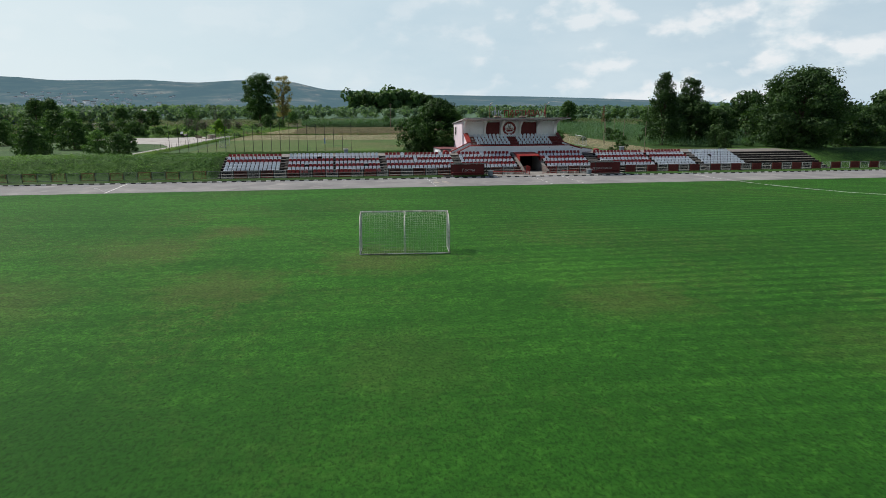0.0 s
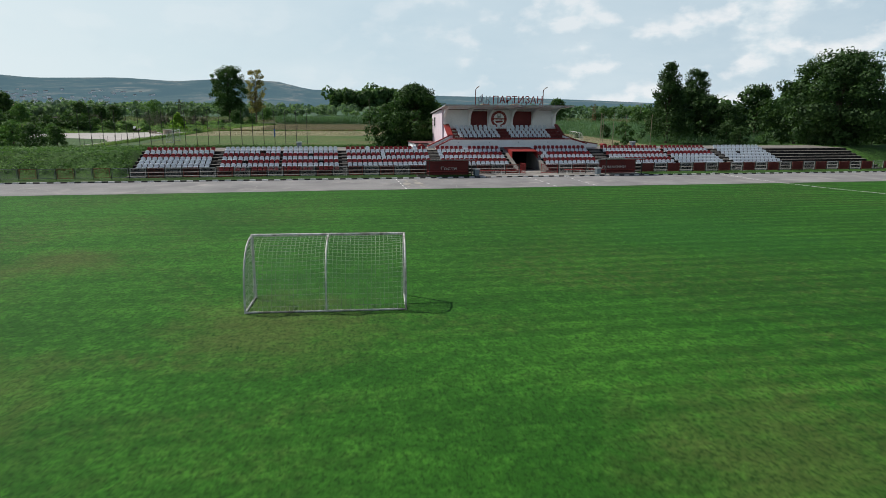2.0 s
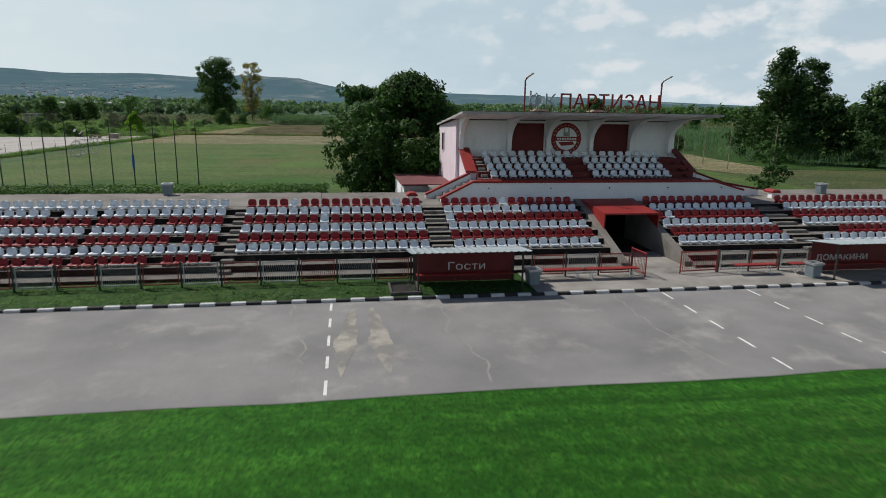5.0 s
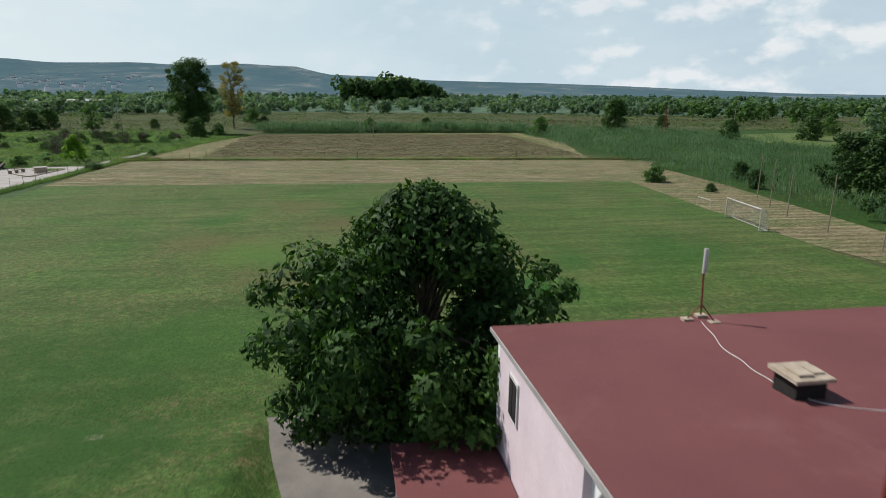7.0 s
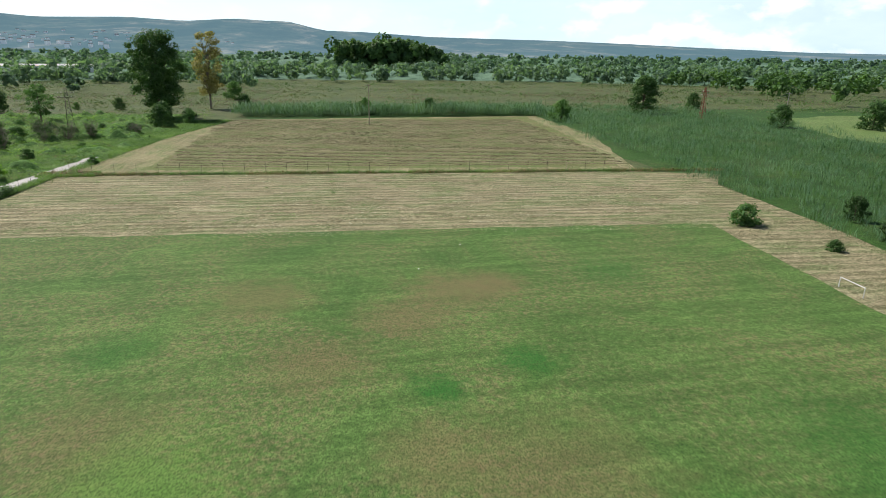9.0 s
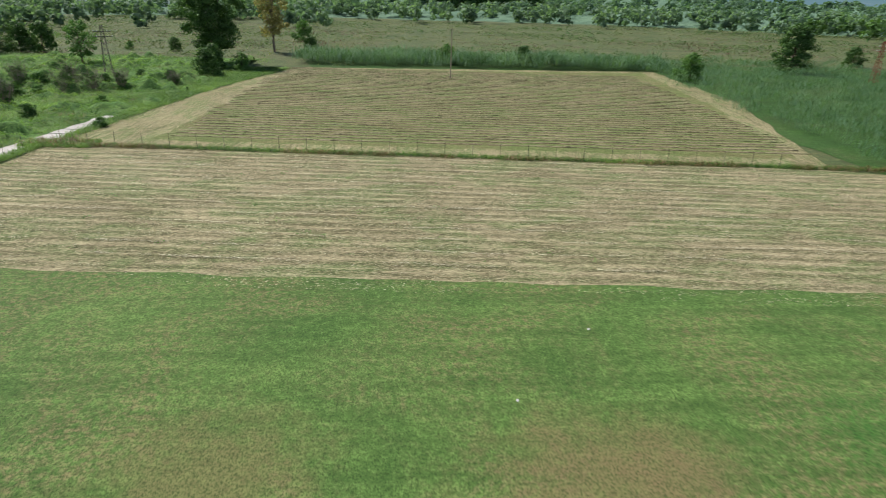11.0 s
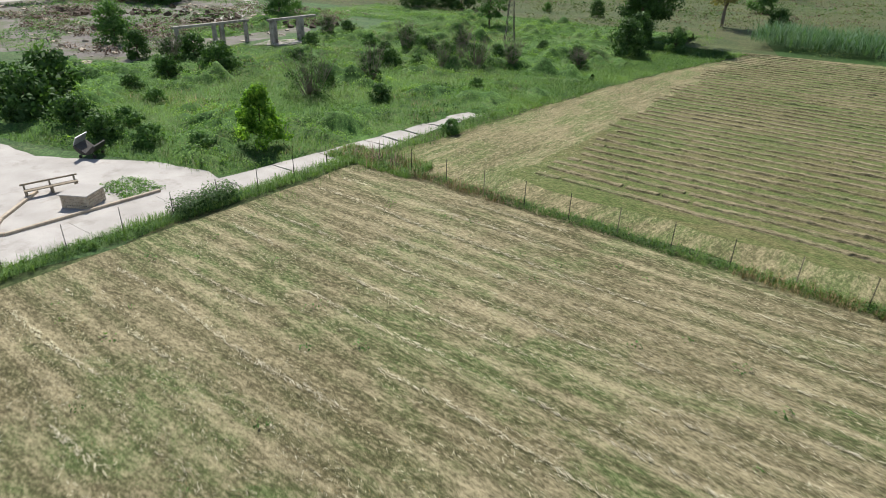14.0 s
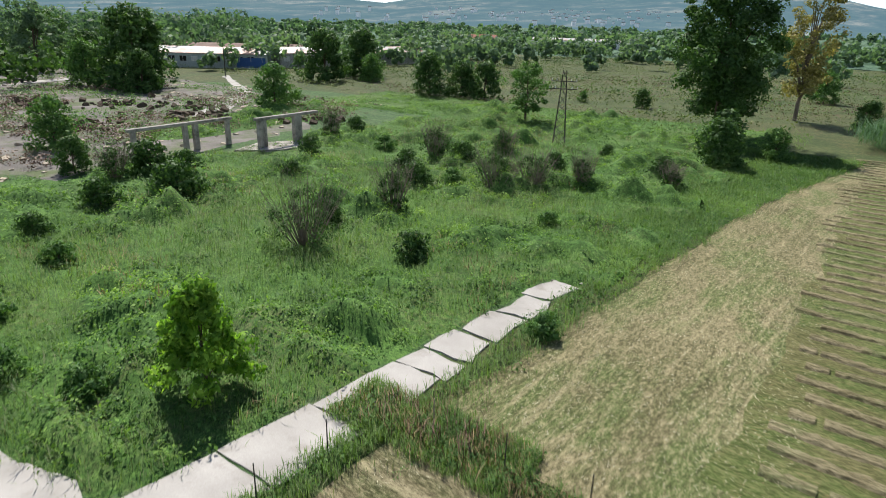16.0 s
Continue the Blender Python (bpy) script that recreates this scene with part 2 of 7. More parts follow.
def foliage(name, dark, mid, light, through_light=0.35):
    m, n, l, b = material(name, 0.65, 0, 0.2)
    g = n.new("ShaderNodeNewGeometry")
    c = ramp(n, l, g.outputs["Random Per Island"], [(0.0, dark), (0.5, mid), (1.0, light)])
    c = mix(n, l, ramp(n, l, noise_node(n, l, coords(n, l), 0.45, 3), [(0.3, 0.45), (0.7, 0.0)]), c, tuple(x * 0.7 for x in dark))
    c = mix(n, l, ramp(n, l, noise_node(n, l, coords(n, l), 0.09, 3), [(0.48, 0.0), (0.66, 0.6)]), c, tuple(min(0.8, x * k) for x, k in zip(light, (1.12, 1.12, 1.0))))
    l.new(c, b.inputs["Base Color"])
    t = n.new("ShaderNodeBsdfTranslucent"); s = n.new("ShaderNodeMixShader")
    l.new(mix(n, l, 1.0, c, (0.9, 1.0, 0.45), "MULTIPLY"), t.inputs["Color"])
    s.inputs[0].default_value = through_light
    l.new(b.outputs[0], s.inputs[1]); l.new(t.outputs[0], s.inputs[2]); l.new(s.outputs[0], n["Material Output"].inputs["Surface"])
    return m


M = {}
WORN, LUSH = (0.105, 0.100, 0.034), (0.018, 0.105, 0.014)
M["pitch"] = turf("pitch_turf", ((0.020, 0.098, 0.008), (0.036, 0.152, 0.013), (0.062, 0.200, 0.020)), (0.120, 0.120, 0.040), 0.485, 0.75, 0.95, -1.5, None,
                  # the wide patches at (2, 8) and (-6, 14) darken the near end
                  [(-4.4, 28.4, 4.4, WORN, 0.45), (-5.9, 41.7, 3.2, WORN, 0.51), (3.1, 32.5, 4.2, WORN, 0.45), (13, 23.8, 4.0, WORN, 0.36), (-10, 37, 5.5, WORN, 0.33), (-14, 27, 6.0, WORN, 0.30), (3, 19, 4.0, WORN, 0.21), (20, 17, 5.0, WORN, 0.21), (2, 8, 24, (0.015, 0.076, 0.007), 0.55), (-6, 14, 8, (0.015, 0.068, 0.008), 0.6), (24, 44, 9, LUSH, 0.4)], 0.45)
RED_DRY = (0.165, 0.112, 0.060)
M["rear_turf"] = turf("rear_turf", ((0.053, 0.110, 0.024), (0.090, 0.160, 0.038), (0.124, 0.190, 0.053)), (0.21, 0.150, 0.085), 0.41, 0.2, 2.2, 2.0, None,
                      [(8.4, 116.6, 4.5, RED_DRY, 0.4), (12.4, 115, 3.5, RED_DRY, 0.4), (21.6, 118.5, 2.6, RED_DRY, 0.7), (18.8, 124.6, 4.0, RED_DRY, 0.45), (8.6, 145, 6, RED_DRY, 0.5), (23.8, 145, 6, RED_DRY, 0.55), (2, 128, 6, RED_DRY, 0.4),
                       (20, 130.3, 2.6, LUSH, 0.8), (26.2, 111.8, 4.0, LUSH, 0.85), (37.7, 147.6, 5, LUSH, 0.5), (0.6, 137.5, 4, LUSH, 0.45), (40, 122, 8, LUSH, 0.4), (30, 118, 3.5, LUSH, 0.6), (4, 95, 5.5, (0.020, 0.070, 0.012), 0.8), (-4, 96, 22, (0.030, 0.085, 0.014), 0.85), (24, 122, 8, RED_DRY, 0.4), (13, 134, 5, RED_DRY, 0.45), (19, 140, 5, RED_DRY, 0.5), (27, 146, 4, RED_DRY, 0.5), (26, 133, 3, LUSH, 0.75), (6, 124, 6, (0.10, 0.185, 0.035), 0.6), (6, 106, 7, (0.040, 0.110, 0.018), 0.5), (4.4, 96.3, 0.55, (0.38, 0.35, 0.28), 0.8), (1.9, 94.6, 0.8, (0.38, 0.35, 0.28), 0.8)])
M["bank"] = turf("bank_grass", ((0.034, 0.085, 0.016), (0.060, 0.140, 0.024), (0.09, 0.175, 0.034)), (0.14, 0.14, 0.06), 0.62)
M["strip"] = turf("strip_grass", ((0.022, 0.060, 0.011), (0.040, 0.095, 0.018), (0.062, 0.125, 0.026)), (0.13, 0.12, 0.055), 0.50)
M["meadow"] = turf("meadow", ((0.048, 0.098, 0.034), (0.080, 0.148, 0.050), (0.110, 0.180, 0.065)), (0.17, 0.14, 0.085), 0.48)
M["heath"] = turf("heath", ((0.048, 0.076, 0.026), (0.086, 0.112, 0.040), (0.125, 0.140, 0.056)), (0.18, 0.130, 0.072), 0.43)
M["hay"] = rows_of_hay("mown_hay", (0.096, 0.086, 0.042), (0.330, 0.285, 0.175), (0.072, 0.125, 0.034), -2.4, 0.75, 0.46, 1.45)
M["raked"] = rows_of_hay("raked_field", (0.090, 0.100, 0.034), (0.205, 0.180, 0.090), (0.078, 0.125, 0.030), -2.4, 0.45, 0.42)
M["verge"] = rows_of_hay("field_verge", (0.110, 0.108, 0.048), (0.33, 0.280, 0.165), (0.085, 0.132, 0.036), 84.0, 0.7, 0.46)
M["asphalt"] = surface("track_asphalt", (0.165, 0.161, 0.158), (0.265, 0.257, 0.248), 0.3, 30, 0.9, 0, 0.25, 0.35, 0.008, (0.33, 0.312, 0.285), 0.45, (0.53, 0.72))
M["concrete"] = surface("weathered_concrete", (0.060, 0.055, 0.050), (0.15, 0.136, 0.12), 0.9, 22, 0.92, 0, 0.2, 0.4, 0.01, (0.03, 0.028, 0.026), 0.9, (0.48, 0.66))
M["platform"] = surface("platform_concrete", (0.150, 0.138, 0.124), (0.25, 0.23, 0.205), 0.6, 18, 0.92, 0, 0.2, 0.4, 0.01, (0.085, 0.078, 0.07), 0.4, (0.55, 0.74))
M["apron"] = surface("apron_concrete", (0.19, 0.178, 0.16), (0.33, 0.31, 0.28), 0.7, 18, 0.92, 0, 0.2, 0.4, 0.01, (0.09, 0.082, 0.072), 0.5, (0.56, 0.72))
M["old_tiles"] = surface("weathered_roof_tiles", (0.15, 0.095, 0.075), (0.23, 0.155, 0.125), 0.5, 8, 0.9)
M["tread"] = surface("terrace_concrete", (0.125, 0.115, 0.102), (0.265, 0.243, 0.215), 0.9, 22, 0.92, 0, 0.2, 0.4, 0.01, (0.045, 0.042, 0.037), 0.9, (0.50, 0.68))
M["tread_red"] = surface("red_painted_concrete", (0.10, 0.018, 0.016), (0.165, 0.03, 0.026), 1.2, 25, 0.8, 0, 0.3, 0.3, 0.006, (0.17, 0.11, 0.09), 1.4, (0.6, 0.78))
M["road"] = surface("pale_concrete_road", (0.32, 0.30, 0.275), (0.46, 0.435, 0.405), 0.35, 20, 0.92, 0, 0.2, 0.4, 0.01, (0.20, 0.18, 0.15), 0.6, (0.54, 0.75))
M["rubble_ground"] = surface("rubble_ground", (0.11, 0.10, 0.09), (0.22, 0.20, 0.18), 0.25, 5, 0.95, 0, 0.2, 0.8, 0.06, (0.075, 0.105, 0.032), 0.2, (0.46, 0.6))
M["white_wall"] = surface("white_wall_paint", (0.80, 0.80, 0.80), (0.88, 0.88, 0.88), 0.8, 14, 0.85, 0, 0.25, 0.2, 0.004, (0.55, 0.55, 0.54), 0.7, (0.62, 0.8))
M["pink_wall"] = surface("pale_pink_wall", (0.66, 0.555, 0.60), (0.76, 0.66, 0.70), 0.8, 14, 0.85, 0, 0.25, 0.2, 0.004, (0.52, 0.45, 0.47), 0.7, (0.62, 0.8))
M["grey_wall"] = surface("grey_render", (0.30, 0.29, 0.28), (0.42, 0.405, 0.39), 0.8, 14, 0.9, 0, 0.2, 0.3, 0.006, (0.2, 0.19, 0.18), 0.7)
M["roof_red"] = surface("red_roof_coating", (0.135, 0.045, 0.046), (0.172, 0.060, 0.058), 0.35, 12, 0.8, 0, 0.3, 0.2, 0.005, (0.205, 0.092, 0.086), 0.3, (0.56, 0.76))
M["red"] = surface("red_paint", (0.21, 0.014, 0.012), (0.29, 0.023, 0.019), 1.5, 20, 0.6, 0, 0.35, 0.15, 0.003, (0.13, 0.018, 0.016), 1.2, (0.55, 0.75))
M["dark_red"] = surface("dark_red_panel", (0.105, 0.010, 0.010), (0.15, 0.016, 0.015), 1.2, 20, 0.6, 0, 0.35, 0.15, 0.003, (0.07, 0.01, 0.01), 0.9)
M["sign_red"] = surface("sign_red_metal", (0.20, 0.020, 0.018), (0.28, 0.030, 0.026), 3, 20, 0.5, 0, 0.4, 0.1, 0.002)
M["sign_pale"] = surface("pale_sign_paint", (0.30, 0.34, 0.37), (0.40, 0.44, 0.47), 3, 20, 0.6, 0, 0.3, 0.1, 0.002)
M["white"] = surface("white_paint", (0.50, 0.50, 0.49), (0.64, 0.64, 0.63), 2.5, 20, 0.6, 0, 0.4, 0.15, 0.003, (0.28, 0.27, 0.25), 2.2, (0.52, 0.7))
M["black"] = surface("black_paint", (0.012, 0.012, 0.012), (0.03, 0.03, 0.03), 2.5, 20, 0.7, 0, 0.35, 0.2, 0.003, (0.12, 0.115, 0.11), 3.0, (0.6, 0.8))
# risers face away from the sun; their shade is put into this colour
M["riser"] = surface("shaded_riser_concrete", (0.010, 0.009, 0.009), (0.026, 0.024, 0.022), 1.4, 18, 0.95, 0, 0.15, 0.4, 0.01, (0.09, 0.08, 0.07), 1.1, (0.56, 0.74))
M["grey_paint"] = surface("faded_grey_paint", (0.13, 0.14, 0.13), (0.21, 0.22, 0.205), 2.5, 20, 0.7)
M["line"] = surface("worn_line_paint", (0.62, 0.61, 0.58), (0.75, 0.74, 0.71), 2.5, 20, 0.8, 0, 0.3, 0.15, 0.003, (0.26, 0.25, 0.235), 3.2, (0.52, 0.7))
M["tan_paint"] = surface("old_tan_paint", (0.30, 0.28, 0.24), (0.40, 0.37, 0.31), 1.2, 20, 0.85, 0, 0.2, 0.15, 0.003, (0.165, 0.16, 0.152), 1.0, (0.40, 0.55))
M["crack"] = surface("filled_crack", (0.20, 0.193, 0.18), (0.29, 0.28, 0.262), 2.0, 20, 0.9)
M["joint"] = surface("dark_joint", (0.05, 0.048, 0.04), (0.10, 0.095, 0.08), 2.0, 20, 0.95)
M["metal"] = surface("galvanised_steel", (0.42, 0.43, 0.44), (0.55, 0.56, 0.57), 3, 25, 0.45, 0.7, 0.5, 0.1, 0.002, (0.3, 0.25, 0.21), 2.5, (0.6, 0.8))
M["sheet"] = surface("corrugated_sheet", (0.29, 0.34, 0.355), (0.38, 0.43, 0.44), 1.5, 20, 0.55, 0.2, 0.4, 0.1, 0.002, (0.22, 0.25, 0.25), 2.0)
M["dark_metal"] = surface("dark_steel", (0.03, 0.03, 0.028), (0.065, 0.058, 0.05), 4, 30, 0.6, 0.4, 0.4, 0.2, 0.002, (0.11, 0.06, 0.035), 3, (0.58, 0.75))
M["rust"] = surface("rusty_red_steel", (0.16, 0.035, 0.025), (0.24, 0.06, 0.04), 4, 30, 0.65, 0.2, 0.35, 0.2, 0.002)
# near-black: painted shade of interiors and openings, also dark panes and wheels
M["dark"] = surface("interior_shade_and_dark_parts", (0.014, 0.013, 0.012), (0.028, 0.026, 0.024), 1, 15, 0.95)
M["wood"] = surface("grey_weathered_wood", (0.20, 0.165, 0.12), (0.33, 0.28, 0.21), 3, 30, 0.9, 0, 0.2, 0.4, 0.005)
M["bark"] = surface("bark", (0.055, 0.042, 0.030), (0.115, 0.09, 0.066), 4, 25, 0.95, 0, 0.15, 0.8, 0.02)
M["dry_twig"] = surface("dry_twigs", (0.12, 0.095, 0.075), (0.22, 0.18, 0.145), 3, 20, 0.95)
M["bin_blue"] = surface("blue_grey_bin", (0.14, 0.18, 0.20), (0.21, 0.255, 0.275), 3, 20, 0.6, 0, 0.4, 0.1, 0.003)
M["blue"] = surface("blue_paint", (0.03, 0.09, 0.28), (0.05, 0.13, 0.36), 2, 20, 0.6)
M["brick"] = surface("old_brickwork", (0.20, 0.085, 0.055), (0.32, 0.16, 0.11), 3, 20, 0.9, 0, 0.2, 0.4, 0.01)
M["stone"] = surface("pale_stone", (0.34, 0.28, 0.21), (0.50, 0.43, 0.34), 4, 20, 0.9, 0, 0.2, 0.5, 0.01)
M["ruin"] = surface("ruined_concrete", (0.22, 0.20, 0.175), (0.42, 0.39, 0.35), 1.2, 12, 0.95, 0, 0.2, 0.5, 0.02, (0.07, 0.065, 0.055), 0.8, (0.52, 0.66))
M["net"] = surface("pale_net_cord", (0.46, 0.46, 0.40), (0.60, 0.60, 0.53), 3, 20, 0.8)
M["seat_white"] = surface("white_seat_plastic", (0.62, 0.66, 0.69), (0.72, 0.76, 0.79), 2, 20, 0.45, 0, 0.4, 0.05, 0.002, (0.42, 0.44, 0.455), 0.9, (0.6, 0.8))
M["seat_red"] = surface("red_seat_plastic", (0.22, 0.008, 0.009), (0.30, 0.014, 0.014), 2, 20, 0.45, 0, 0.4, 0.05, 0.002, (0.27, 0.035, 0.032), 0.9, (0.6, 0.8))
M["walnut_leaf"] = foliage("walnut_leaves", (0.016, 0.044, 0.010), (0.034, 0.088, 0.018), (0.085, 0.175, 0.040), 0.28)
M["tree_leaf"] = foliage("tree_leaves", (0.032, 0.076, 0.022), (0.058, 0.128, 0.034), (0.105, 0.195, 0.056), 0.35)
M["thicket_leaf"] = foliage("thicket_leaves", (0.016, 0.042, 0.011), (0.034, 0.080, 0.020), (0.070, 0.136, 0.036), 0.25)
# grey-green willow, lightened and blued further to imitate haze
M["willow_leaf"] = foliage("hazed_willow_leaves", (0.100, 0.175, 0.112), (0.135, 0.220, 0.140), (0.180, 0.270, 0.175), 0.5)
M["lime_leaf"] = foliage("bright_leaves", (0.085, 0.20, 0.022), (0.195, 0.39, 0.042), (0.38, 0.58, 0.09), 0.55)
M["yellow_leaf"] = foliage("yellowing_leaves", (0.17, 0.17, 0.055), (0.31, 0.27, 0.10), (0.43, 0.36, 0.15))
M["weed"] = foliage("weeds", (0.052, 0.125, 0.036), (0.100, 0.215, 0.058), (0.172, 0.305, 0.090), 0.4)
M["weed_grey"] = foliage("seeding_weeds", (0.088, 0.130, 0.056), (0.140, 0.180, 0.080), (0.195, 0.225, 0.112), 0.35)
M["dead_brush"] = foliage("dead_brushwood", (0.075, 0.045, 0.034), (0.14, 0.088, 0.066), (0.21, 0.145, 0.11), 0.1)
M["reed"] = foliage("reeds", (0.048, 0.112, 0.060), (0.080, 0.165, 0.088), (0.125, 0.215, 0.122), 0.45)
# paler and bluer than near leaves: distance haze is put into the colour
M["far_leaf"] = foliage("distant_hazed_leaves", (0.080, 0.150, 0.100), (0.105, 0.185, 0.122), (0.135, 0.220, 0.148), 0.5)
M["panel_white"] = surface("dirty_white_panel", (0.30, 0.30, 0.29), (0.42, 0.42, 0.405), 2.5, 20, 0.6, 0, 0.4, 0.15, 0.003, (0.16, 0.15, 0.135), 2.2, (0.5, 0.66))
M["dry_pale"] = foliage("pale_straw", (0.26, 0.235, 0.155), (0.42, 0.385, 0.27), (0.58, 0.54, 0.40), 0.1)
M["leafy"] = foliage("leafy_weeds", (0.085, 0.190, 0.034), (0.165, 0.315, 0.055), (0.27, 0.42, 0.090), 0.45)
M["weed_cover"] = turf("weed_cover", ((0.050, 0.118, 0.026), (0.094, 0.195, 0.042), (0.155, 0.265, 0.060)), (0.19, 0.165, 0.09), 0.48)
M["grass_blade"] = foliage("grass_blades", (0.068, 0.145, 0.038), (0.115, 0.215, 0.058), (0.190, 0.295, 0.092), 0.5)
M["bank_leaf"] = foliage("bank_weed_leaves", (0.030, 0.080, 0.016), (0.055, 0.130, 0.026), (0.095, 0.185, 0.045), 0.35)
# matches the far leaves, with the same haze in its colour
M["canopy"] = surface("hazed_woodland_canopy", (0.072, 0.130, 0.085), (0.125, 0.195, 0.125), 0.06, 0.5, 0.95, 0, 0.1, 0.9, 1.2, (0.035, 0.070, 0.042), 0.16, (0.50, 0.62))
M["dry_grass"] = foliage("dry_grass", (0.10, 0.075, 0.035), (0.18, 0.135, 0.065), (0.27, 0.21, 0.11), 0.2)


# ---- helpers for meshes ----
def ob_from(name, verts, faces, mat, smooth=False):
    me = bpy.data.meshes.new(name)
    me.from_pydata(verts, [], faces)
    me.materials.append(mat)
    if smooth:
        me.shade_smooth()
    me.update()
    return new(name, me)


def box(bm, x0, x1, y0, y1, z0, z1, m=None):
    vs = [bm.verts.new((m @ Vector(p)) if m else p) for p in ((x0, y0, z0), (x1, y0, z0), (x1, y1, z0), (x0, y1, z0), (x0, y0, z1), (x1, y0, z1), (x1, y1, z1), (x0, y1, z1))]
    for f in ((3, 2, 1, 0), (4, 5, 6, 7), (0, 1, 5, 4), (1, 2, 6, 5), (2, 3, 7, 6), (3, 0, 4, 7)):
        bm.faces.new([vs[i] for i in f])
    return vs


def rod(bm, p, q, r0, r1=None, n=8):
    p, q, r1 = Vector(p), Vector(q), r0 if r1 is None else r1
    d = (q - p).normalized()
    a = d.orthogonal().normalized(); b = d.cross(a)
    r = [[bm.verts.new(c + (a * math.cos(6.28319 * i / n) + b * math.sin(6.28319 * i / n)) * s) for i in range(n)] for c, s in ((p, r0), (q, r1))]
    for i in range(n):
        bm.faces.new((r[0][i], r[0][(i + 1) % n], r[1][(i + 1) % n], r[1][i]))
    bm.faces.new(r[0][::-1]); bm.faces.new(r[1])


def tube(bm, pts, r, n=7):
    """One connected bent tube through the points."""
    pts, rings = [Vector(p) for p in pts], []
    for i, p in enumerate(pts):
        d = (pts[min(i + 1, len(pts) - 1)] - pts[max(i - 1, 0)]).normalized()
        a = d.cross(Vector((1, 0, 0)) if abs(d.x) < 0.8 else Vector((0, 0, 1))).normalized(); b = d.cross(a)
        rings.append([bm.verts.new(p + (a * math.cos(6.28319 * k / n) + b * math.sin(6.28319 * k / n)) * r) for k in range(n)])
    for u, v in zip(rings, rings[1:]):
        for k in range(n):
            bm.faces.new((u[k], u[(k + 1) % n], v[(k + 1) % n], v[k]))
    bm.faces.new(rings[0][::-1]); bm.faces.new(rings[-1])


def prism(bm, outline, axis, a0, a1):
    """A closed outline of 2D points pushed along an axis: x: (y, z); y: (x, z); z: (x, y)."""
    def at(p, a):
        return (a, *p) if axis == "x" else (p[0], a, p[1]) if axis == "y" else (*p, a)
    lo, hi = [bm.verts.new(at(p, a0)) for p in outline], [bm.verts.new(at(p, a1)) for p in outline]
    k = len(outline)
    for i in range(k):
        bm.faces.new((lo[i], lo[(i + 1) % k], hi[(i + 1) % k], hi[i]))
    bm.faces.new(lo[::-1]); bm.faces.new(hi)


def mesh_ob(name, bm, mat, bevel=0.0, smooth=False):
    bmesh.ops.recalc_face_normals(bm, faces=bm.faces)
    if bevel:
        bmesh.ops.bevel(bm, geom=list(bm.edges), offset=bevel, segments=1, affect="EDGES", clamp_overlap=True)
    me = bpy.data.meshes.new(name)
    bm.to_mesh(me); bm.free()
    me.materials.append(mat)
    if smooth:
        me.shade_smooth()
    return new(name, me)


def part(name, bm, mat, parent, label="", bevel=0.0, smooth=False):
    ob = mesh_ob(name, bm, mat, bevel, smooth)
    ob.parent = parent
    return tagged(ob, label)


def thing(name, label, category, m=None, group=""):
    ob = tagged(new(name), label, category, group)
    if m is not None:
        ob.matrix_basis = m
    return ob


def sheet(name, pts, z, mat, label="", kind="structure"):
    ob = ob_from(name, [(x, y, z) for x, y in pts], [tuple(range(len(pts)))], mat)
    return tagged(ob, label, kind=kind)


def ragged(pts, step=1.5, amount=0.35, seed=1):
    """The same outline with its edges made uneven."""
    rnd, out = random.Random(seed), []
    for (ax, ay), (bx, by) in zip(pts, pts[1:] + pts[:1]):
        k = max(1, int(math.hypot(bx - ax, by - ay) / step))
        for i in range(k):
            t = i / k
            out.append((ax + (bx - ax) * t + rnd.uniform(-amount, amount), ay + (by - ay) * t + rnd.uniform(-amount, amount)))
    return out


def text_mesh(name, body, size, depth, mat, parent, m, squeeze=1.0):
    cu = bpy.data.curves.new(name, "FONT")
    cu.body, cu.size, cu.extrude, cu.align_x, cu.align_y = body, size, depth, "LEFT", "BOTTOM_BASELINE"
    tmp = bpy.data.objects.new("tmp", cu)
    scene.collection.objects.link(tmp)
    me = bpy.data.meshes.new_from_object(tmp.evaluated_get(bpy.context.evaluated_depsgraph_get()))
    bpy.data.objects.remove(tmp)
    me.materials.append(mat)
    ob = new(name, me)
    ob.parent = parent
    ob.matrix_basis = m @ Matrix.Diagonal((squeeze, 1, 1, 1))
    return ob


# ---- ground ----
M["far_field"] = turf("far_field_grass", ((0.09, 0.145, 0.04), (0.13, 0.19, 0.055), (0.165, 0.215, 0.075)), (0.21, 0.18, 0.09), 0.5)
sheet("ground", [(-4200, -800), (4200, -800), (4200, 4200), (-4200, 4200)], -0.06, M["heath"], "wide flat plain of dry grass and scrub")
sheet("meadow", ragged([(-140, 96), (-26.8, 100), (-26.8, 214), (-20, 232), (-17, 262), (-30, 285), (-140, 270)], 4, 0.8, 2), -0.035, M["meadow"], "green overgrown meadow with tall weeds")
sheet("reed_ground", ragged([(64, 118), (160, 105), (190, 300), (75, 292), (-14, 292), (-9, 271), (71, 278), (72, 234), (64, 209), (69, 180)], 4, 0.8, 3), -0.03, M["strip"], "damp green ground under the reeds")
sheet("far_field", ragged([(128, 226), (136, 212), (200, 205), (230, 275), (162, 274), (140, 262)], 4, 1.0, 9), -0.024, M["far_field"], "light green mown field beyond the reeds")
sheet("football_pitch", [(-70, -60), (100, -60), (100, 62.85), (-70, 62.85)], 0.0, M["pitch"], "mown green football pitch with dry patches")
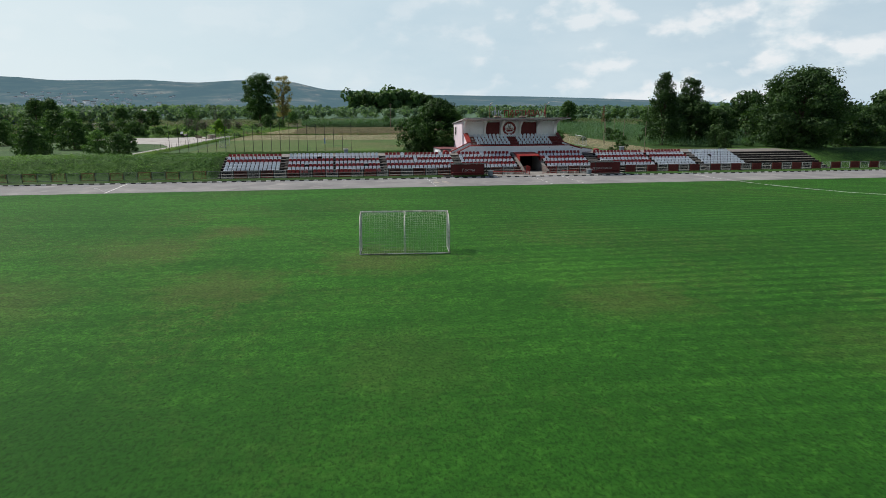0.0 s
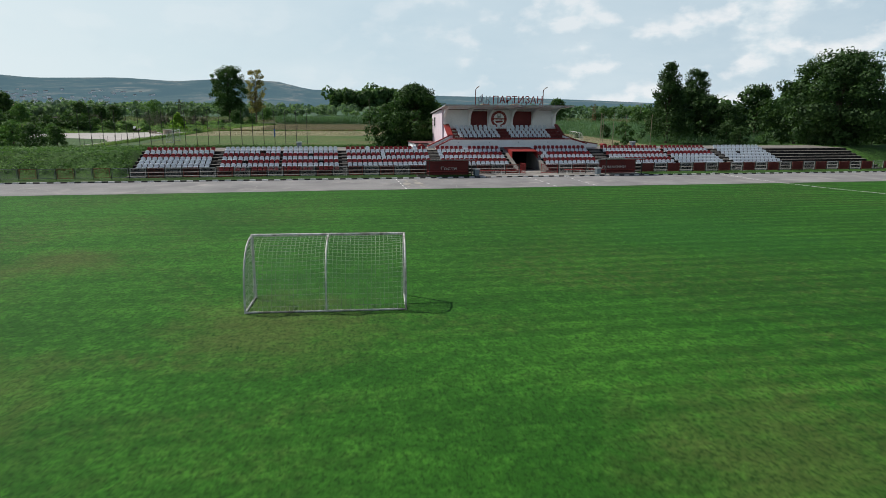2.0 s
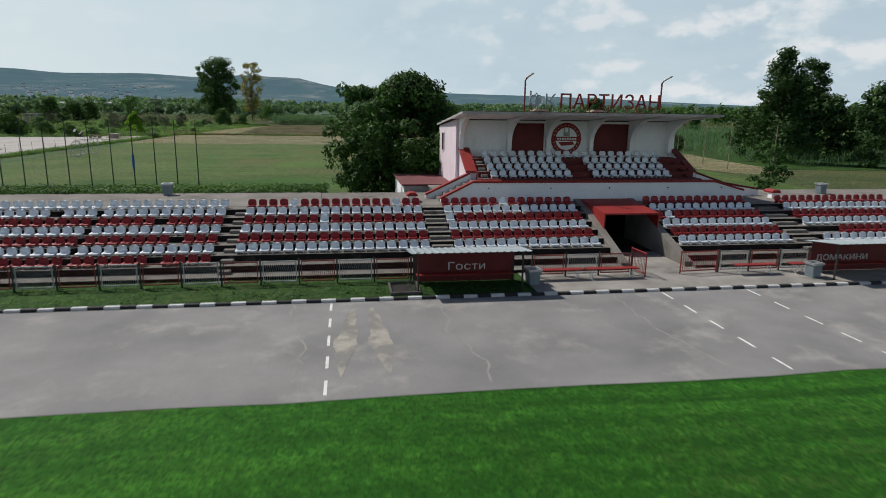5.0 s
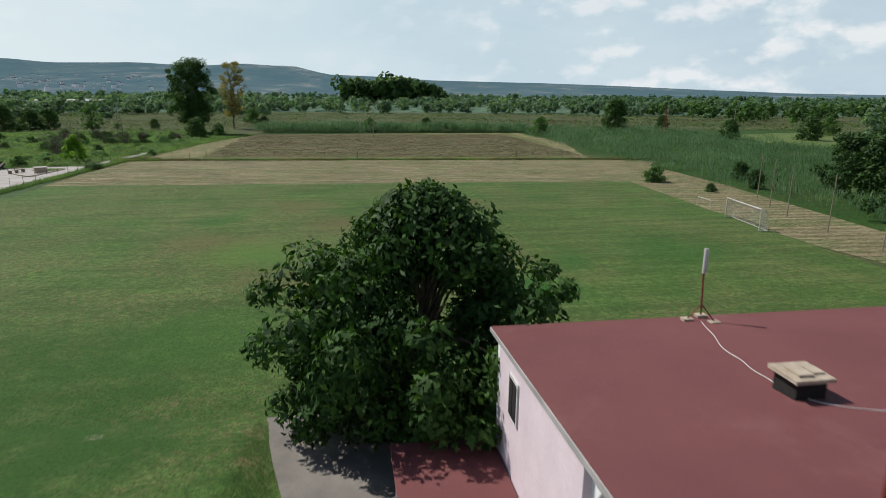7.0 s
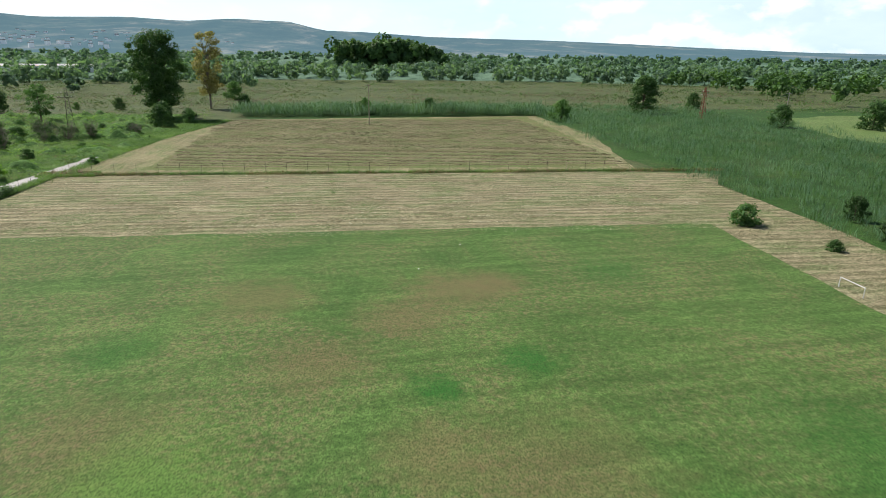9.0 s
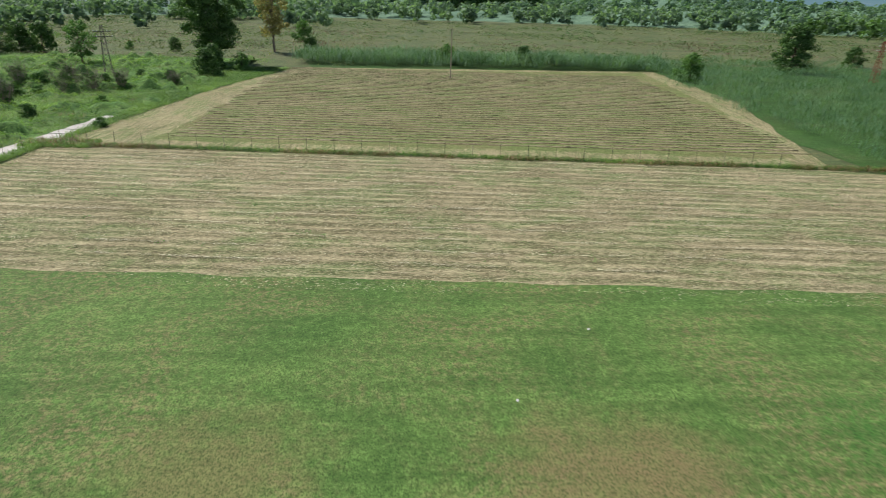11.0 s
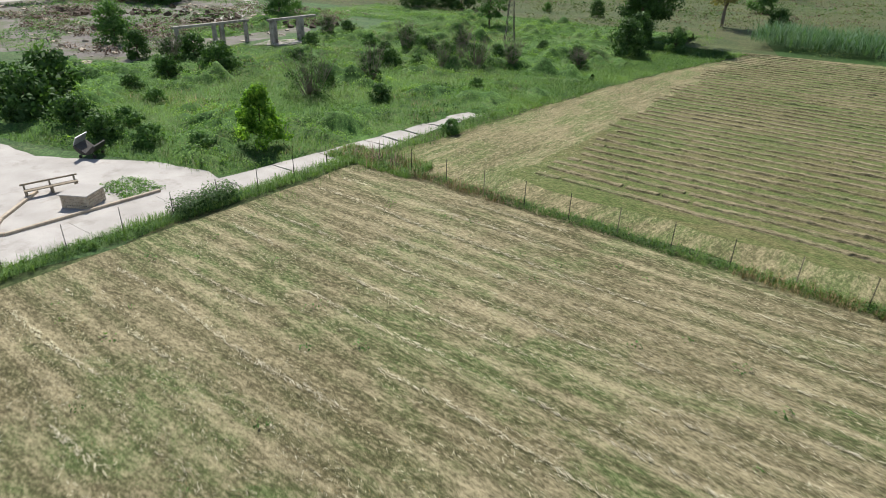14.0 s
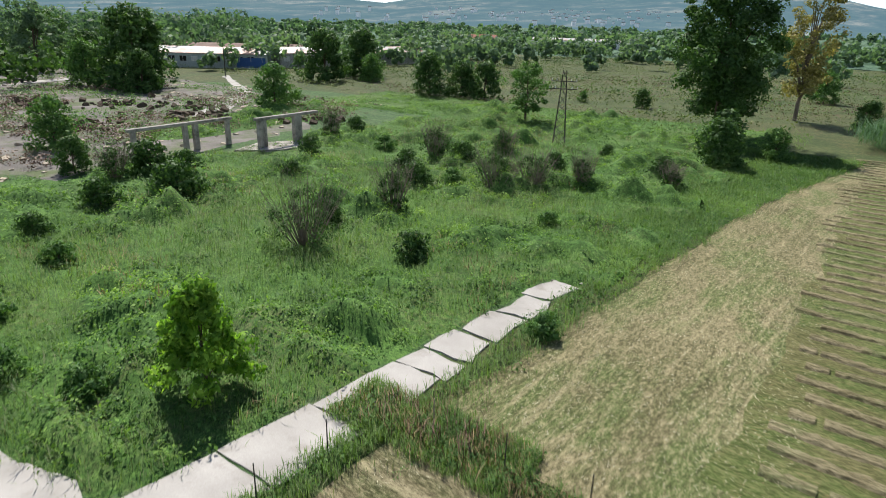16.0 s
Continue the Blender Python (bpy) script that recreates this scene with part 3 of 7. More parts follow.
sheet("running_track", ragged([(-90, 62.75), (110, 62.75), (110, 70.3), (-90, 70.3)], 2.5, 0.07, 4), 0.012, M["asphalt"], "grey cracked asphalt running track")
sheet("training_field", ragged([(-26.5, 96), (54, 90), (53.5, 122), (55.5, 161), (-26, 164)], 3, 0.25, 5), -0.012, M["rear_turf"], "worn green training field behind the stand")
sheet("mown_strip", ragged([(-26.5, 163.2), (54.5, 159.6), (53.2, 121), (55, 113), (62, 112), (64, 120), (68, 157), (69, 180), (74, 188), (60, 191.5), (20, 194), (-25.5, 196.5)], 3, 0.3, 6), -0.02, M["hay"], "strip of freshly mown pale hay")
sheet("field_verge", ragged([(-25.5, 197), (62, 192.5), (72, 234), (71.5, 278), (-9, 271), (-14, 264), (-20, 240)], 3, 0.4, 7), -0.026, M["verge"], "pale mown verge round the raked field")
sheet("raked_field", ragged([(-15.5, 199.5), (61, 196), (66, 236), (68, 274), (-6, 269), (-13, 252)], 2, 0.5, 8), -0.018, M["raked"], "brown and green raked hay field in rows")


def windrows(name, x0, x1, y0, y1, step, turn, high, wide, mat, label, seed, gap=0.0):
    """Low uneven ridges of cut hay, in rows."""
    rnd, vs, fs = random.Random(seed), [], []
    k = math.tan(radians(turn))
    y = y0
    while y < y1:
        x, run = x0 + rnd.uniform(-1, 1), True
        prev = None
        while x < x1 + rnd.uniform(-1, 1):
            if gap and rnd.random() < gap:
                prev = None
            yy = y - k * x + 0.25 * noise.noise((x * 0.25, y, seed)) + rnd.uniform(-0.035, 0.035)
            h = high * (0.5 + 0.7 * abs(noise.noise((x * 0.6, y * 3, seed + 9)))) * rnd.uniform(0.7, 1.3)
            w = wide * rnd.uniform(0.8, 1.2)
            i = len(vs)
            vs += [(x, yy - w * 0.55, -0.03), (x, yy - w * 0.2, h), (x, yy + w * 0.7, h * 0.75), (x, yy + w * 1.5, -0.03)]
            if prev is not None:
                fs += [(prev + j, i + j, i + j + 1, prev + j + 1) for j in range(3)]
            prev = i
            x += rnd.uniform(0.18, 0.36)
        y += step * rnd.uniform(0.9, 1.1)
    return tagged(ob_from(name, vs, fs, mat), label, "hay", kind="stuff")


M["straw_brown"] = rows_of_hay("raked_rows", (0.118, 0.102, 0.052), (0.285, 0.245, 0.150), (0.088, 0.125, 0.040), -2.4, 0.8, 0.5)
windrows("hay_windrows", -14, 64, 201, 271, 1.55, 2.4, 0.13, 0.40, M["straw_brown"], "rows of drying brown hay on the field", 11, 0.015)


# ---- hills and far land ----
def hills():
    prof = [(-180, 0.5), (-110, 0.7), (-69, 0.75), (-52, 1.5), (-44, 1.75), (-39, 1.45), (-36, 1.95), (-30, 2.3), (-25.5, 2.43), (-22.5, 2.2), (-16.5, 2.4), (-12.4, 2.2), (-8.4, 2.5), (-6, 2.38), (-4.2, 2.38), (-1.3, 1.70), (2.6, 1.6), (8, 1.3), (18, 1.12), (22, 1.0), (25, 0.9), (29.4, 0.71), (38, 0.40), (45, 0.3), (70, 0.3), (110, 0.4), (180, 0.5)]
    az = np.array([p[0] for p in prof]); el = np.array([p[1] for p in prof])
    vs, fs = [], []
    cols = 361
    rads = [900, 1300, 1700, 2100, 2500, 2900, 3300, 3500, 3900]
    for i in range(cols):
        a = -180 + i
        e = math.tan(radians(float(np.interp(a, az, el))))
        for r in rads:
            t = max(0.0, (r - 1500) / 2000)
            up = t ** 1.6 if t <= 1 else 1.0 - (t - 1) * 0.8
            hgt = 3500 * e * up + (16 * noise.noise((a * 0.12, r * 0.002, 3)) * up if r < 3500 else 0) + 9 * min(1, up * 4)
            vs.append((13 + r * math.sin(radians(a)), 60 + r * math.cos(radians(a)), hgt - 4))
    k = len(rads)
    for i in range(cols - 1):
        for j in range(k - 1):
            fs.append((i * k + j, (i + 1) * k + j, (i + 1) * k + j + 1, i * k + j + 1))
    m, n, l, b = material("hills_with_haze_glow", 1.0, 0, 0.0)
    v = coords(n, l)
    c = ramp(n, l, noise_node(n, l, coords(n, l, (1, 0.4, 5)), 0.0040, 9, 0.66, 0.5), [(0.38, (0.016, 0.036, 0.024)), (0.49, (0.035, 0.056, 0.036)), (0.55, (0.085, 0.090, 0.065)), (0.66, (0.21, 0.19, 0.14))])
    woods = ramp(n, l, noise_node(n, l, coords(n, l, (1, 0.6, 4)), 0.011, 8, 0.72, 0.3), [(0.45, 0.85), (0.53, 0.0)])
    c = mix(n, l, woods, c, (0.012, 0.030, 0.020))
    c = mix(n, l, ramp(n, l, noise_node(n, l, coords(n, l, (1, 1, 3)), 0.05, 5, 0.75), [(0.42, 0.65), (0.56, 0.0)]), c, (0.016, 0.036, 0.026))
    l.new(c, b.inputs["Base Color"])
    # a weak blue emission stands in for the haze of distance
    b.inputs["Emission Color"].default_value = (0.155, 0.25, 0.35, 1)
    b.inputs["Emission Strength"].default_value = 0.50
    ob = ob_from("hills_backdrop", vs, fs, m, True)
    tagged(ob, "low wooded hills far off, blue haze put in as glow", kind="structure")


hills()


# ---- the banks round the stand ----
STAND_L, STAND_R = -12.6, 66.0


def bank_height(x, y):
    up = min(1.0, max(0.0, (y - 73.3) / 6.2))
    down = 1.0 - 0.02 * max(0, y - 84.3) if y < 87.8 else max(0.0, 0.93 * (1 - (y - 87.8) / 10.0)) ** 0.9
    if 14 < x < 60 and y > 82:
        down = max(0.0, 1 - (y - 82.0) / 9.0)
    h = 2.05 * (3 * up * up - 2 * up ** 3) * down
    if x < STAND_L or x > STAND_R:
        h *= 1.0 + 0.10 * noise.noise((x * 0.15, y * 0.15, 1))
        h += 0.12 * noise.noise((x * 0.8, y * 0.8, 5)) * min(1, up * 4)
    elif y < 84.2:
        h = -0.4
    elif 14.5 < x < 35:
        h = -0.05 if y > 90.5 else -0.4
    elif 10.4 < x <= 14.5:
        h = min(h, max(0.0, 2.0 - 0.34 * max(0, y - 82.1)) if y < 87 else 0.72 * max(0, 1 - (y - 87.5) / 9)) - 0.12
    return h - 0.02


def bank():
    xs = sorted(set(np.round(np.concatenate([np.arange(-95, -13, 1.0), np.arange(-12.6, 66.1, 0.65), np.arange(66, 125, 1.2)]), 3)))
    ys = list(np.arange(73.0, 98.6, 0.55))
    vs = [(x, y, bank_height(x, y)) for x in xs for y in ys]
    k = len(ys)
    fs = [(i * k + j, (i + 1) * k + j, (i + 1) * k + j + 1, i * k + j + 1) for i in range(len(xs) - 1) for j in range(k - 1)]
    o = ob_from("grass_bank", vs, fs, M["bank"], True)
    o.data.materials.append(M["rear_turf"])
    for poly in o.data.polygons:
        if poly.center.y + 1.2 * noise.noise((poly.center.x * 0.3, poly.center.y * 0.3, 2)) > 88.0:
            poly.material_index = 1
    tagged(o, "grass embankment beside and behind the stand", kind="structure")


bank()
sheet("grass_strip", [(-90, 70.5), (18.6, 70.5), (18.6, 73.6), (-90, 73.6)], 0.05, M["strip"], "narrow grass strip between kerb and railing")
sheet("grass_strip", [(35.8, 70.5), (115, 70.5), (115, 73.6), (35.8, 73.6)], 0.05, M["bank"], "narrow grass strip between kerb and railing")
sheet("concrete_apron", [(18.6, 70.5), (35.8, 70.5), (35.8, 73.6), (18.6, 73.6)], 0.06, M["apron"], "stained concrete apron before the players' tunnel")


def kerb():
    root = tagged(new("kerb"), "painted concrete kerb in black and white blocks", kind="structure")
    near = {}
    for name, mat in (("white", M["white"]), ("black", M["black"])):
        bm = bmesh.new(); box(bm, -0.255, 0.255, 0, 0.16, -0.02, 0.11)
        o = mesh_ob("kerb_block", bm, mat, 0.015); near[name] = o.data
        bpy.data.objects.remove(o)
    rest = {"white": [], "black": []}
    rnd = random.Random(5)
    for i in range(-180, 210):
        x, c = 4.64 + 0.515 * i, "white" if i % 2 == 0 else "black"
        if -20 <= i < 130:
            o = new("kerb_block", near[c]); o.parent = root
            o.location = (x, 70.29 + rnd.uniform(-0.01, 0.01), rnd.uniform(-0.008, 0.008))
        else:
            rest[c].append(x)
    for c, xs in rest.items():
        bm = bmesh.new()
        for x in xs:
            box(bm, x - 0.252, x + 0.252, 70.29, 70.45, -0.02, 0.11)
        tagged(part("kerb_rest", bm, M[c], root), kind="stuff")


kerb()


# ---- track markings ----
def flat_line(name, pts, w, z, mat, label):
    bm = bmesh.new()
    prev = None
    for i, (x, y) in enumerate(pts):
        a, b = pts[max(0, i - 1)], pts[min(len(pts) - 1, i + 1)]
        d = Vector((b[0] - a[0], b[1] - a[1])).normalized() * w / 2
        cur = [bm.verts.new((x - d.y, y + d.x, z)), bm.verts.new((x + d.y, y - d.x, z))]
        if prev:
            bm.faces.new((prev[0], prev[1], cur[1], cur[0]))
        prev = cur
    return tagged(mesh_ob(name, bm, mat), label, kind="structure")


for x in (10.92, 23.46, 27.05):
    for k in range(5):
        y = 70.15 - 1.58 * k
        flat_line("lane_dash", [(x, y), (x, y - 0.8)], 0.085, 0.018, M["line"], "short white dashed line across the track")
flat_line("track_line", [(-21.2, 70.2), (-20.9, 62.9)], 0.12, 0.018, M["line"], "white painted line across the track")
for k in range(4):
    flat_line("lane_dash", [(-23.2 + 0.5 * k, 66.8 - 0.75 * k), (-22.9 + 0.5 * k, 66.8 - 0.75 * k)], 0.12, 0.018, M["line"], "short white dashed line across the track")
flat_line("curved_line", [(43.6, 72.0), (43.9, 70.6)], 0.12, 0.058, M["line"], "white curved start line")
flat_line("curved_line", [(43.9, 70.2), (43.9, 66), (44.6, 62.9)], 0.10, 0.018, M["line"], "white curved start line")
flat_line("curved_line", [(44.6, 62.8), (45.6, 59), (47.2, 55.5), (49.4, 52), (51.5, 50), (56, 47)], 0.12, 0.006, M["line"], "white curved line on the grass")
for x0, dx in ((11.6, -0.25), (12.25, 0.15)):
    sheet("worn_paint", ragged([(x0, 69.5), (x0 + 0.16, 69.5), (x0 + 0.42 + dx, 66.2), (x0 + 0.1 + dx * 1.6, 64.0), (x0 - 0.3 + dx, 66.2)], 0.4, 0.05, 9), 0.017, M["tan_paint"], "worn tan paint patch on the track")
rnd = random.Random(31)
for x0 in (-18, -9.5, -1.5, 9.6, 14.6, 21.5, 30.2, 38, 49, 58):
    pts, x, y = [], x0, 70.2
    while y > 62.9:
        pts.append((x, y)); x += rnd.uniform(-0.14, 0.2); y -= 0.35
    flat_line("track_crack", pts, 0.07, 0.016, M["crack"], "pale filled crack in the asphalt")


# ---- stand ----
def tread(j):
    """Front edge y and height z of a tier; tier 1 carries the lowest full row of seats."""
    return 74.95 + 0.78 * (j - 1), 0.70 + 0.26 * (j - 1)


def terrace(name, x0, x1):
    out = [(73.4, -0.2)]
    for j in range(-1, 7):
        y, z = tread(j)
        out += [(y, z - 0.26 if j > -1 else -0.2), (y, z)] if j > -1 else [(y, z)]
    out += [(82.4 if x0 > -1 else 84.4, 2.0), (82.4 if x0 > -1 else 84.4, -0.2)]
    bm = bmesh.new(); prism(bm, out, "x", x0, x1)
    o = mesh_ob(name, bm, M["tread"])
    # front faces get the dark concrete that imitates shade
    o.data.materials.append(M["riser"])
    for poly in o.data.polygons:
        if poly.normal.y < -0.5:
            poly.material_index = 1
    return tagged(o, "weathered concrete terrace with pale treads and risers coloured as in shade", kind="structure")


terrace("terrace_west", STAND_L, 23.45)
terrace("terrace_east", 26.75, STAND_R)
tagged(mesh_ob("tunnel_slab", (lambda b: (box(b, 23.45, 26.75, 79.9, 84.2, 1.75, 2.0), b)[1])(bmesh.new()), M["concrete"]), "concrete slab over the tunnel", kind="structure")


def platform():
    bm = bmesh.new()
    box(bm, STAND_L, 10.1, 79.6, 84.5, 1.9, 2.012)
    box(bm, 10.1, 13.6, 79.6, 82.1, 1.9, 2.006)
    box(bm, 13.6, 16.6, 79.6, 84.3, 1.9, 2.012)
    box(bm, 33.6, STAND_R, 79.6, 84.5, 1.9, 2.012)
    tagged(mesh_ob("platform", bm, M["platform"]), "pale concrete walkway along the top of the stand", kind="structure")
    for pts in ([(-9.5, 84.4), (-7.5, 82.0), (-7.2, 79.7)], [(-2.2, 84.4), (0.4, 82.6), (1.0, 79.7)], [(2.4, 84.4), (4.8, 81.6), (5.0, 79.7)], [(10.1, 84.4), (10.3, 79.7)], [(12.3, 82.1), (12.4, 79.7)]):
        flat_line("joint", pts, 0.05, 2.016, M["joint"], "dark open joint between concrete slabs")


platform()
bm = bmesh.new()
rings = []
for y, xl, xr, z in ((82.1, 13.3, 14.9, 1.99), (84.6, 13.1, 14.9, 1.25), (87.5, 12.5, 14.9, 0.72), (91, 11.6, 15.0, 0.36), (94, 10.9, 15.2, 0.16), (97.4, 10.2, 15.4, 0.06)):
    rings.append([bm.verts.new((xl, y, z)), bm.verts.new((xr, y, z)), bm.verts.new((xr, y, -0.3)), bm.verts.new((xl, y, -0.3))])
for a, b in zip(rings, rings[1:]):
    for k in range(4):
        bm.faces.new((a[k], a[(k + 1) % 4], b[(k + 1) % 4], b[k]))
bm.faces.new(rings[0]); bm.faces.new(rings[-1][::-1])
tagged(mesh_ob("back_path", bm, M["platform"]), "sloping concrete path behind the stand", kind="structure")


def stairs(x0, x1):
    root = tagged(new("stand_stair"), "narrow worn concrete stair between the seat blocks", kind="structure")
    for j in range(-1, 7):
        y, z = tread(j)
        bm = bmesh.new(); box(bm, x0, x1, y - 0.36, y - 0.002, z - 0.27, z - 0.125)
        part("step", bm, M["tread"], root, bevel=0.012)


for x0, x1 in ((15.25, 16.2), (33.2, 34.4), (-5.35, -5.0), (6.35, 6.85), (48.0, 48.55)):
    stairs(x0, x1)


def seat_data(name, mat):
    """A moulded bucket seat, front towards -y, standing on its base."""
    prof = [(-0.20, 0.10), (-0.205, 0.135), (-0.12, 0.14), (0.02, 0.118), (0.12, 0.13), (0.17, 0.21), (0.195, 0.32), (0.21, 0.41)]
    half = [0.185, 0.20, 0.205, 0.20, 0.19, 0.195, 0.18, 0.105]
    vs, fs = [], []
    for off in (0.0, 1.0):
        for i, ((y, z), w) in enumerate(zip(prof, half)):
            for u in (-1, -0.6, 0, 0.6, 1):
                rise = 0.035 * u ** 4 if 1 < i < 7 else 0
                fwd = -0.05 * u ** 2 if i > 4 else 0
                vs.append((u * w, y + fwd + off * 0.022 * (i > 4), z + rise - off * 0.022 * (i < 5) - off * 0.01 * (i == 7)))
    n = len(prof) * 5
    for i in range(len(prof) - 1):
        for j in range(4):
            a = i * 5 + j
            fs += [(a, a + 1, a + 6, a + 5), (n + a + 5, n + a + 6, n + a + 1, n + a)]
        for j in (0, 4):
            a = i * 5 + j
            fs.append((a, a + 5, n + a + 5, n + a) if j == 0 else (a + 5, a, n + a, n + a + 5))
    for j in range(4):
        fs += [(j + 1, j, n + j, n + j + 1), (n - 5 + j, n - 4 + j, 2 * n - 4 + j, 2 * n - 5 + j)]
    k = len(vs)
    for sx in (-0.14, 0.14):
        for y0, y1 in ((-0.14, 0.12),):
            vs += [(sx - 0.015, y0, 0), (sx + 0.015, y0, 0), (sx + 0.015, y1, 0), (sx - 0.015, y1, 0), (sx - 0.015, y0, 0.115), (sx + 0.015, y0, 0.115), (sx + 0.015, y1, 0.105), (sx - 0.015, y1, 0.105)]
            fs += [(k, k + 1, k + 5, k + 4), (k + 1, k + 2, k + 6, k + 5), (k + 2, k + 3, k + 7, k + 6), (k + 3, k, k + 4, k + 7)]
            k += 8
    me = bpy.data.meshes.new(name)
    me.from_pydata(vs, [], fs); me.materials.append(mat); me.shade_smooth(); me.update()
    return me, vs, fs


SEATS = {"w": seat_data("white_seat", M["seat_white"]), "r": seat_data("red_seat", M["seat_red"])}
FAR = {"w": ([], []), "r": ([], [])}
SEAT_LABEL = {"w": "white moulded plastic bucket seat on concrete tier", "r": "red moulded plastic bucket seat on concrete tier"}


def seat(c, x, y, z, near, group):
    rs = random.Random(int(x * 977 + y * 131))
    x += rs.uniform(-0.012, 0.012)
    if near:
        o = tagged(new("stadium_seat", SEATS[c][0]), SEAT_LABEL[c], "seat", group)
        o.matrix_basis = pose(x, y, z, rs.uniform(-1.5, 1.5), 0, rs.uniform(-2, 2))
    else:
        vs, fs = FAR[c]
        k = len(vs)
        vs += [(a + x, b + y, d + z) for a, b, d in SEATS[c][1]]
        fs += [tuple(i + k for i in f) for f in SEATS[c][2]]


# block: first x, number of seats, colours from the lowest tier up, first tier, gaps and odd seats
BLOCKS = [
    ("A", -12.0, 13, "wwwrwr", 1, {}, {(5, 12): "w", (3, 12): "w"}, False),
    ("B", -4.75, 11, "rwrwrww", 0, {(2, 4): 1, (0, 5): 1, (5, 7): 1}, {}, False),
    ("C", 0.85, 11, "rwrwrww", 0, {(0, 6): 1, (2, 7): 1, (4, 5): 1}, {}, False),
    ("D", 7.05, 17, "wrwrwr", 1, {}, {(6, 4): "w", (4, 7): "w", (3, 1): "w", (6, 14): "w"}, True),
    ("E", 16.42, 14, "wrwrwr", 1, {}, {(6, 6): "w", (4, 0): "w"}, True),
    ("F", 27.2, 12, "wrwrwr", 1, {}, {(4, 1): "w"}, False),
    ("G", 34.9, 14, "wrwrwr", 1, {(2, 0): 1, (2, 1): 1, (2, 2): 1}, {}, False),
    ("H", 42.2, 11, "wwwrwr", 1, {}, {}, False),
    ("I", 48.8, 12, "wwwwww", 1, {(4, 4): 1}, {}, False),
]
for tag, x0, count, cols, first, gaps, odd, near in BLOCKS:
    for r, c in enumerate(cols):
        j = first + r
        y, z = tread(j)
        for i in range(count):
            if (j, i) in gaps:
                continue
            seat(odd.get((j, i), c), x0 + 0.492 * i, y + 0.36, z, near, "seats of the terrace")
# the covered grandstand: four rows
for r in range(4):
    y, z = 80.95 + 0.72 * r, 3.16 + 0.30 * r
    k = 20 if r == 3 else 18
    for i in range(k):
        x = 19.35 + 0.545 * i if r == 3 else 19.4 + 0.52 * i + (1.15 if i >= 9 else 0) - 0.03 * r
        seat("w", x, y + 0.42, z, True, "seats of the grandstand")
for c, name in (("w", "white_seats"), ("r", "red_seats")):
    o = ob_from(name, *FAR[c], M["seat_white" if c == "w" else "seat_red"], True)
    tagged(o, "rows of " + ("white" if c == "w" else "red") + " plastic bucket seats on the terrace", "seats", kind="stuff")


# ---- tunnel ----
def tunnel():
    root = tagged(new("players_tunnel"), "players' tunnel with red roof and sloping concrete walls", kind="structure")
    for x0, x1 in ((23.4, 23.78), (26.42, 26.8)):
        bm = bmesh.new(); prism(bm, [(73.7, -0.1), (73.7, 0.28), (78.2, 1.86), (79.95, 2.22), (79.95, -0.1)], "x", x0, x1)
        part("tunnel_wall", bm, M["platform"], root, bevel=0.02)
        # inner walls carry the tunnel's shade as a dark colour
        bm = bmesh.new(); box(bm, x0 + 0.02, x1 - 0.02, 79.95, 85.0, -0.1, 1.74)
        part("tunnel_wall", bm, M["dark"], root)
    bm = bmesh.new(); prism(bm, [(76.5, 1.92), (76.5, 2.0), (79.7, 2.24), (79.7, 2.16)], "x", 23.72, 26.48)
    part("tunnel_roof", bm, M["red"], root, "red painted sheet roof")
    for x0, x1 in ((23.70, 23.76), (26.44, 26.50)):
        bm = bmesh.new(); prism(bm, [(76.5, 1.1), (76.5, 1.925), (79.8, 2.15), (79.8, 1.6)], "x", x0 + 0.0, x1)
        part("side_sheet", bm, M["red"], root)
    bm = bmesh.new(); box(bm, 23.78, 26.42, 73.6, 76.6, -0.1, 0.065)
    part("tunnel_floor", bm, M["apron"], root)
    # inner floor and end wall are coloured dark for the shade inside
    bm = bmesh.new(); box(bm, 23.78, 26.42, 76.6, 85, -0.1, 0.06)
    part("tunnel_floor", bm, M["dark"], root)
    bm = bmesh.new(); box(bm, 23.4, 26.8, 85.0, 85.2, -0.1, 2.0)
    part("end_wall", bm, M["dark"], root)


tunnel()


# ---- grandstand building ----
def slope_wall(root, name, pts, axis, a0, a1, mat):
    bm = bmesh.new(); prism(bm, pts, axis, a0, a1)
    part(name, bm, mat, root)


def coping(root, line, axis, a0, a1, mat, thick=0.11):
    low = [(p, q - 0.0) for p, q in line]
    bm = bmesh.new(); prism(bm, [(p, q + 0.002) for p, q in low] + [(p, q + thick) for p, q in reversed(low)], axis, a0, a1)
    part("coping", bm, mat, root, "red painted coping", bevel=0.012)


def roof_z(y):
    """Top of the sloping roof."""
    return 6.68 - 0.082 * (y - 80.45)


